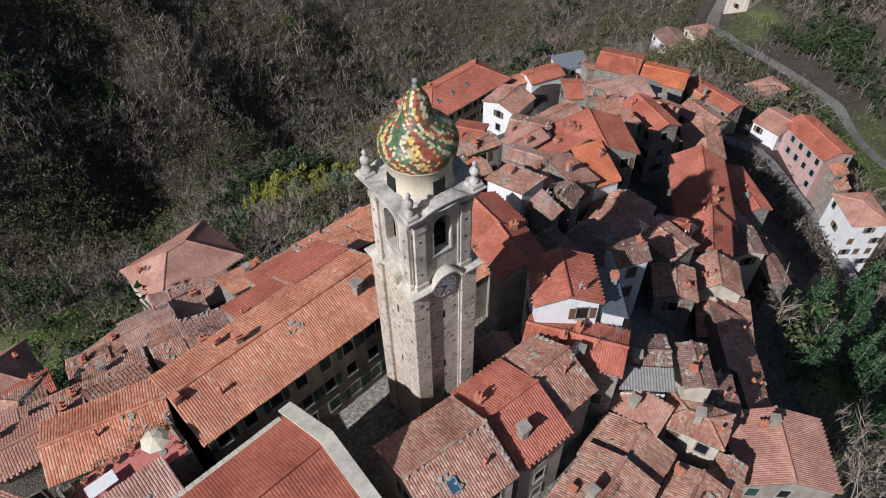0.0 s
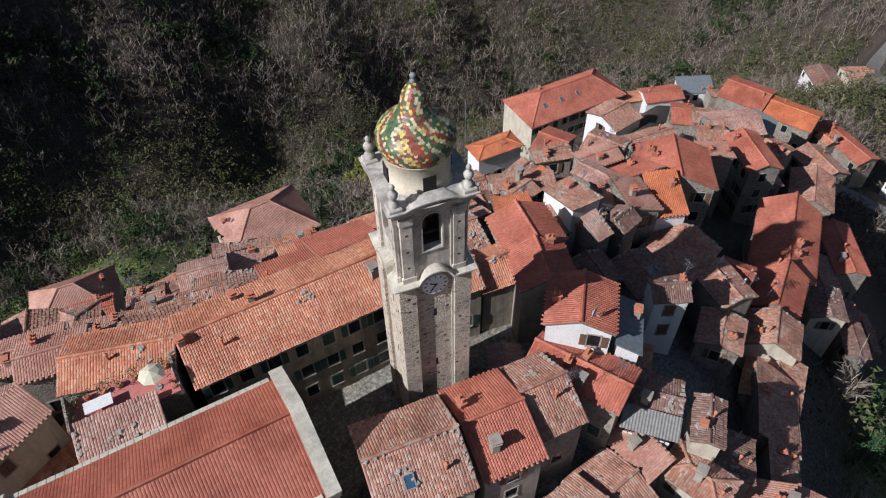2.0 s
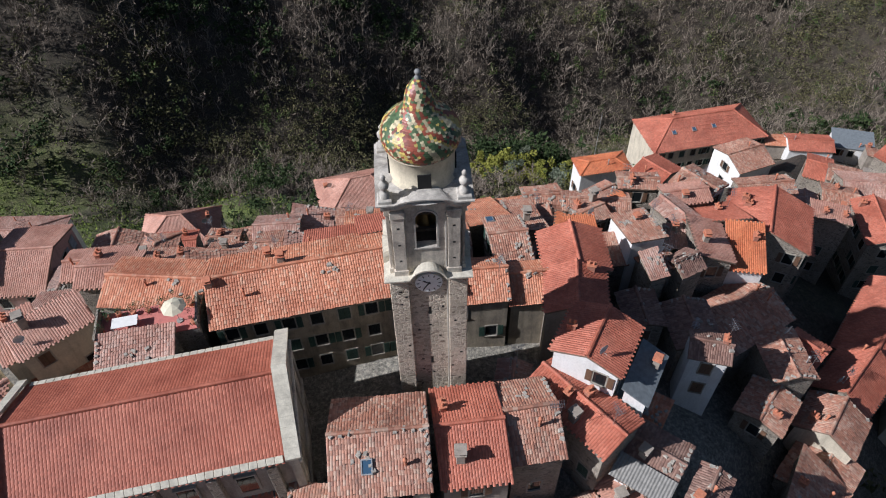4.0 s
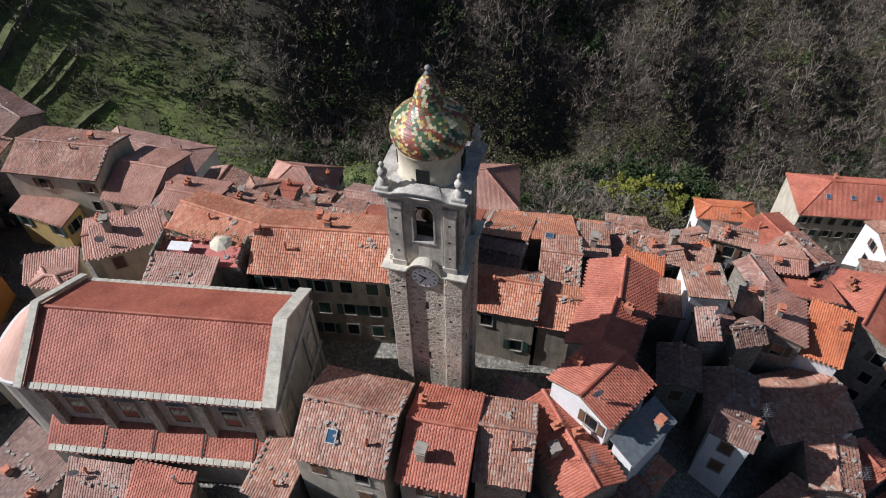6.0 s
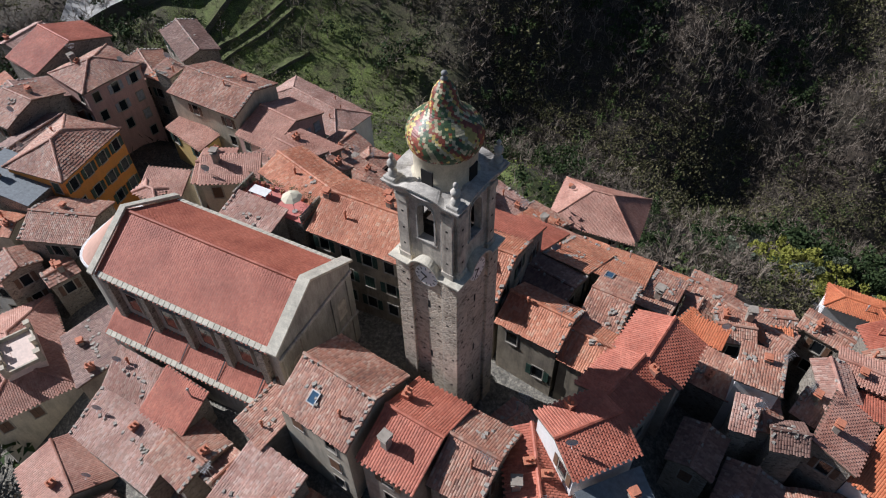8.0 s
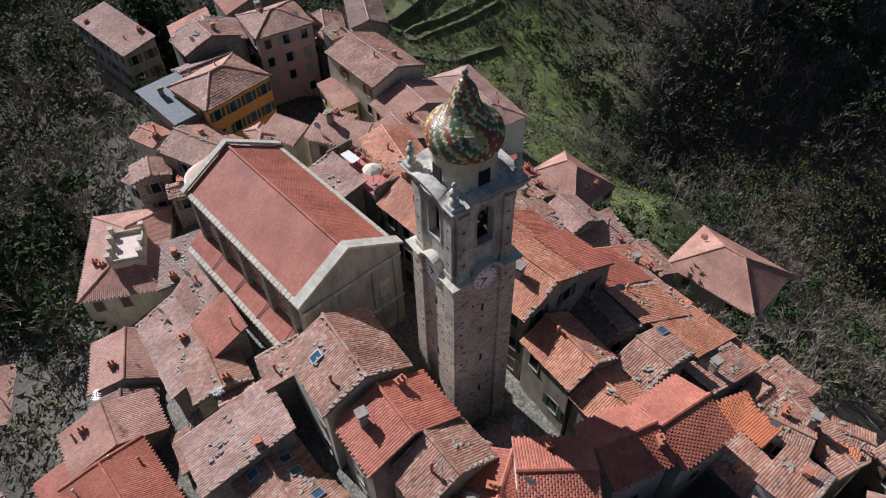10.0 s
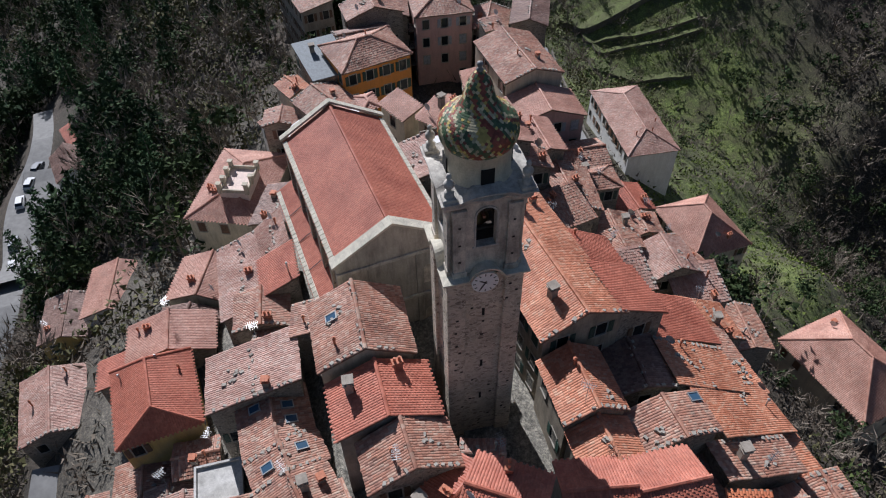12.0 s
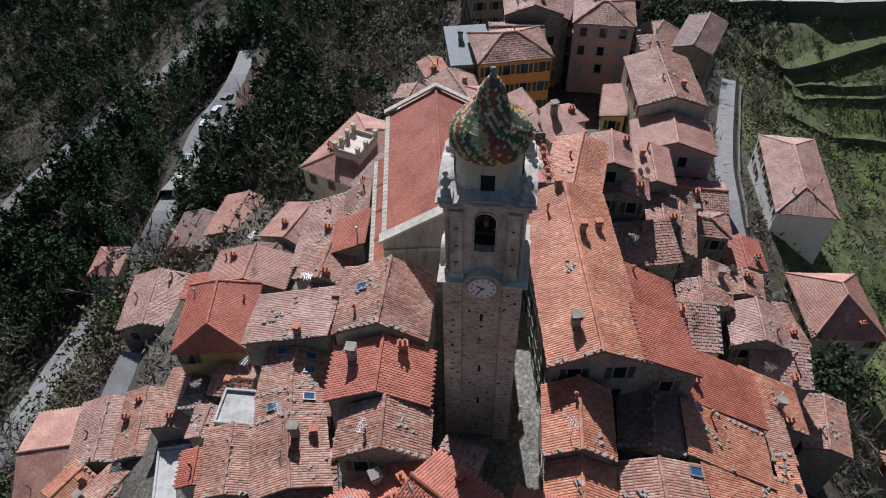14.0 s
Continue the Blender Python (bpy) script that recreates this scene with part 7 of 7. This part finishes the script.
def car(x, y, angle, paint, word):
    e = new("car", None)
    lines = [p for line, w in ROAD_LINES for p in line]
    z = min(lines, key=lambda p: math.hypot(p[0] - x, p[1] - y))[2]
    e.location, e.rotation_euler = (x, y, float(z)), (0, 0, radians(angle))
    tagged(e, f"small {word} car parked on the asphalt road", "car", "parked cars")
    m, t, b = material(word + " car paint", 0.3)
    b.inputs["Base Color"].default_value = (*paint, 1)
    bm = bmesh.new()
    prof = [(-1.95, 0.3), (-2.0, 0.7), (-1.85, 0.92), (-1.0, 0.98), (1.0, 0.96), (1.75, 0.85), (1.98, 0.65), (1.95, 0.3)]
    sd = [[bm.verts.new((px, sy * (0.8 if pz > 0.8 else 0.86), pz)) for px, pz in prof] for sy in (-1, 1)]
    n = len(prof)
    for k in range(n):
        bm.faces.new([sd[0][k], sd[0][(k + 1) % n], sd[1][(k + 1) % n], sd[1][k]])
    bm.faces.new(sd[0])
    bm.faces.new(sd[1])
    bmesh.ops.recalc_face_normals(bm, faces=bm.faces)
    part("body", bm, m, e)
    bm = bmesh.new()
    lo = [bm.verts.new(p) for p in ((-1.75, -0.76, 0.95), (1.0, -0.76, 0.95), (1.0, 0.76, 0.95), (-1.75, 0.76, 0.95))]
    hi = [bm.verts.new(p) for p in ((-1.4, -0.62, 1.42), (0.35, -0.62, 1.42), (0.35, 0.62, 1.42), (-1.4, 0.62, 1.42))]
    for k in range(4):
        bm.faces.new([lo[k], lo[(k + 1) % 4], hi[(k + 1) % 4], hi[k]])
    part("window", bm, GLASS, e)
    bm = bmesh.new()
    box(bm, -1.42, -0.64, 1.40, 0.37, 0.64, 1.47, 0.03)
    part("roof", bm, m, e)
    for px in (-1.25, 1.25):
        for sy in (-1, 1):
            bm = bmesh.new()
            bmesh.ops.create_cone(bm, cap_ends=True, segments=16, radius1=0.31, radius2=0.31, depth=0.2, matrix=Matrix.Translation((px, sy * 0.78, 0.31)) @ Matrix.Rotation(math.pi / 2, 4, "X"))
            part("wheel", bm, TYRE, e)


for x_, y_, a_, p_, w_ in ((-85, -33.2, 178, (0.62, 0.62, 0.62), "white"), (-91, -31.5, 165, (0.5, 0.51, 0.52), "silver"), (-96, -30.0, 160, (0.06, 0.07, 0.09), "dark grey"), (-72, -34, 178, (0.35, 0.36, 0.38), "grey"), (-64, -33.5, 0, (0.60, 0.60, 0.60), "white")):
    car(x_, y_, a_, p_, w_)


# ---- dry stone terrace walls on the north-western meadow ----
# Rubble coloured darker, so the shade on east-facing walls is in the stone.
DRYSTONE = rubble_material("shade-darkened dry stone", (0.20, 0.18, 0.145), (0.08, 0.07, 0.055), (0.12, 0.105, 0.085), 3.0)


def stone_wall(pts, height, thick=0.35):
    p = np.array(pts, float)
    seg = np.concatenate([[0], np.cumsum(np.hypot(*np.diff(p, axis=0).T))])
    s = np.arange(0, seg[-1], 1.2)
    x, y = np.interp(s, seg, p[:, 0]), np.interp(s, seg, p[:, 1])
    dx, dy = np.gradient(x), np.gradient(y)
    d = np.hypot(dx, dy)
    nx, ny = -dy / d * thick / 2, dx / d * thick / 2
    g = ground_z(x, y)
    r = np.random.default_rng(len(s))
    top = g + height + r.normal(0, 0.08, len(s))
    v = np.concatenate([np.stack([x + nx, y + ny, g - 3], 1), np.stack([x + nx, y + ny, top], 1), np.stack([x - nx, y - ny, top], 1), np.stack([x - nx, y - ny, g - 3], 1)])
    n = len(s)
    f = [(a * n + k, a * n + k + 1, (a + 1) * n + k + 1, (a + 1) * n + k) for a in range(3) for k in range(n - 1)]
    f += [(0, n, 2 * n, 3 * n), (4 * n - 1, 3 * n - 1, 2 * n - 1, n - 1)]
    tagged(mesh_object("terrace_wall", v, f, [DRYSTONE]), "dry stone retaining wall across the grassy terraces", "wall", kind="structure")


TURF, tt_, tb_ = material("terrace turf", 0.95)
link(tt_, mix(tt_, 1.0, ramp(tt_, noise_tex(tt_, 0.35, 6.0, 0.75), [(0.36, (0.105, 0.110, 0.042)), (0.5, (0.11, 0.125, 0.042)), (0.64, (0.135, 0.170, 0.046))]), ramp(tt_, noise_tex(tt_, 3.0, 5.0, 0.8), [(0.3, (0.6, 0.6, 0.6)), (0.7, (1.3, 1.3, 1.3))]), "MULTIPLY"), tb_.inputs["Base Color"])
bump(tt_, tb_, noise_tex(tt_, 4.0, 6.0, 0.7), 0.9, 0.2)


def terrace(pts, height, depth, top, label):
    """A level strip behind a retaining wall that faces down the slope."""
    p = np.array(pts, float)
    seg = np.concatenate([[0], np.cumsum(np.hypot(*np.diff(p, axis=0).T))])
    s = np.arange(0, seg[-1], 1.5)
    x, y = np.interp(s, seg, p[:, 0]), np.interp(s, seg, p[:, 1])
    for _ in range(3):
        x[1:-1], y[1:-1] = (x[:-2] + 2 * x[1:-1] + x[2:]) / 4, (y[:-2] + 2 * y[1:-1] + y[2:]) / 4
    d = np.hypot(np.gradient(x), np.gradient(y))
    nx, ny = -np.gradient(y) / d, np.gradient(x) / d
    r = np.random.default_rng(len(s))
    g = ground_z(x, y)
    z = g + height + r.normal(0, 0.06, len(s))
    rows = [np.stack([x, y, g - 4], 1), np.stack([x, y, z], 1)]
    for k in (0.33, 0.66, 1.0):
        bx, by = x + nx * depth * k, y + ny * depth * k
        rows.append(np.stack([bx, by, np.maximum(z + 0.05 * depth * k, ground_z(bx, by) - 0.3)], 1))
    rows.append(rows[-1] - (0, 0, 9))
    n = len(s)
    f = [(a * n + k, a * n + k + 1, (a + 1) * n + k + 1, (a + 1) * n + k) for a in range(5) for k in range(n - 1)]
    mi = [0] * (n - 1) + [1] * (3 * (n - 1)) + [0] * (n - 1)
    for e in (0, n - 1):
        f += [(e, n + e, 2 * n + e, 5 * n + e), (2 * n + e, 3 * n + e, 4 * n + e, 5 * n + e)]
        mi += [0, 0]
    tagged(mesh_object("terrace", np.concatenate(rows), f, [DRYSTONE, top], index=mi), label, "terrace", kind="structure")


terrace([(-146, 106), (-130.6, 117), (-118.8, 125.4), (-112.3, 137.3), (-106, 152)], 4.5, 26, plain("pale worn paving", (0.34, 0.33, 0.31), 0.9, var=0.3, scale=0.4), "pale paved terrace above a high stone retaining wall")
terrace([(-112, 108), (-106.6, 114.9), (-105.4, 120.8), (-104.8, 126.9), (-103.9, 134.9), (-101, 148)], 2.0, 7.0, TURF, "grassy terrace strip above a dry stone wall darkened for shade")
terrace([(-103.5, 112), (-101.9, 117.6), (-96.9, 124.9), (-94.1, 131.3), (-91, 141)], 0.9, 4.5, TURF, "narrow grassy terrace above a low stone wall")
terrace([(-99, 113), (-97.8, 118), (-91.8, 128.5), (-88, 140)], 0.8, 4.0, TURF, "narrow grassy terrace above a low stone wall")
terrace([(-89, 106), (-86.3, 119.1), (-79, 131)], 1.0, 5.0, TURF, "grassy terrace strip above a dry stone wall darkened for shade")
stone_wall([(-92, 94.5), (-60, 80.5), (-41, 72.5), (-25, 67.5)], 1.2, 0.35)
stone_wall([(186, 20), (176, 12), (168, 2)], 1.5)
stone_wall([(196, 22), (184, 8), (176, -6)], 1.5)
# slim mast above the wood
bm = bmesh.new()
cone(bm, 0.10, 0.05, 0, 21, sides=8)
mast = new("mast", None)
mast.location = (81.7, 119.2, float(ground_z(81.7, 119.2)) - 0.3)
tagged(mast, "slim pale mast standing in the wood", "mast")
part("pole", bm, ZINC, mast)
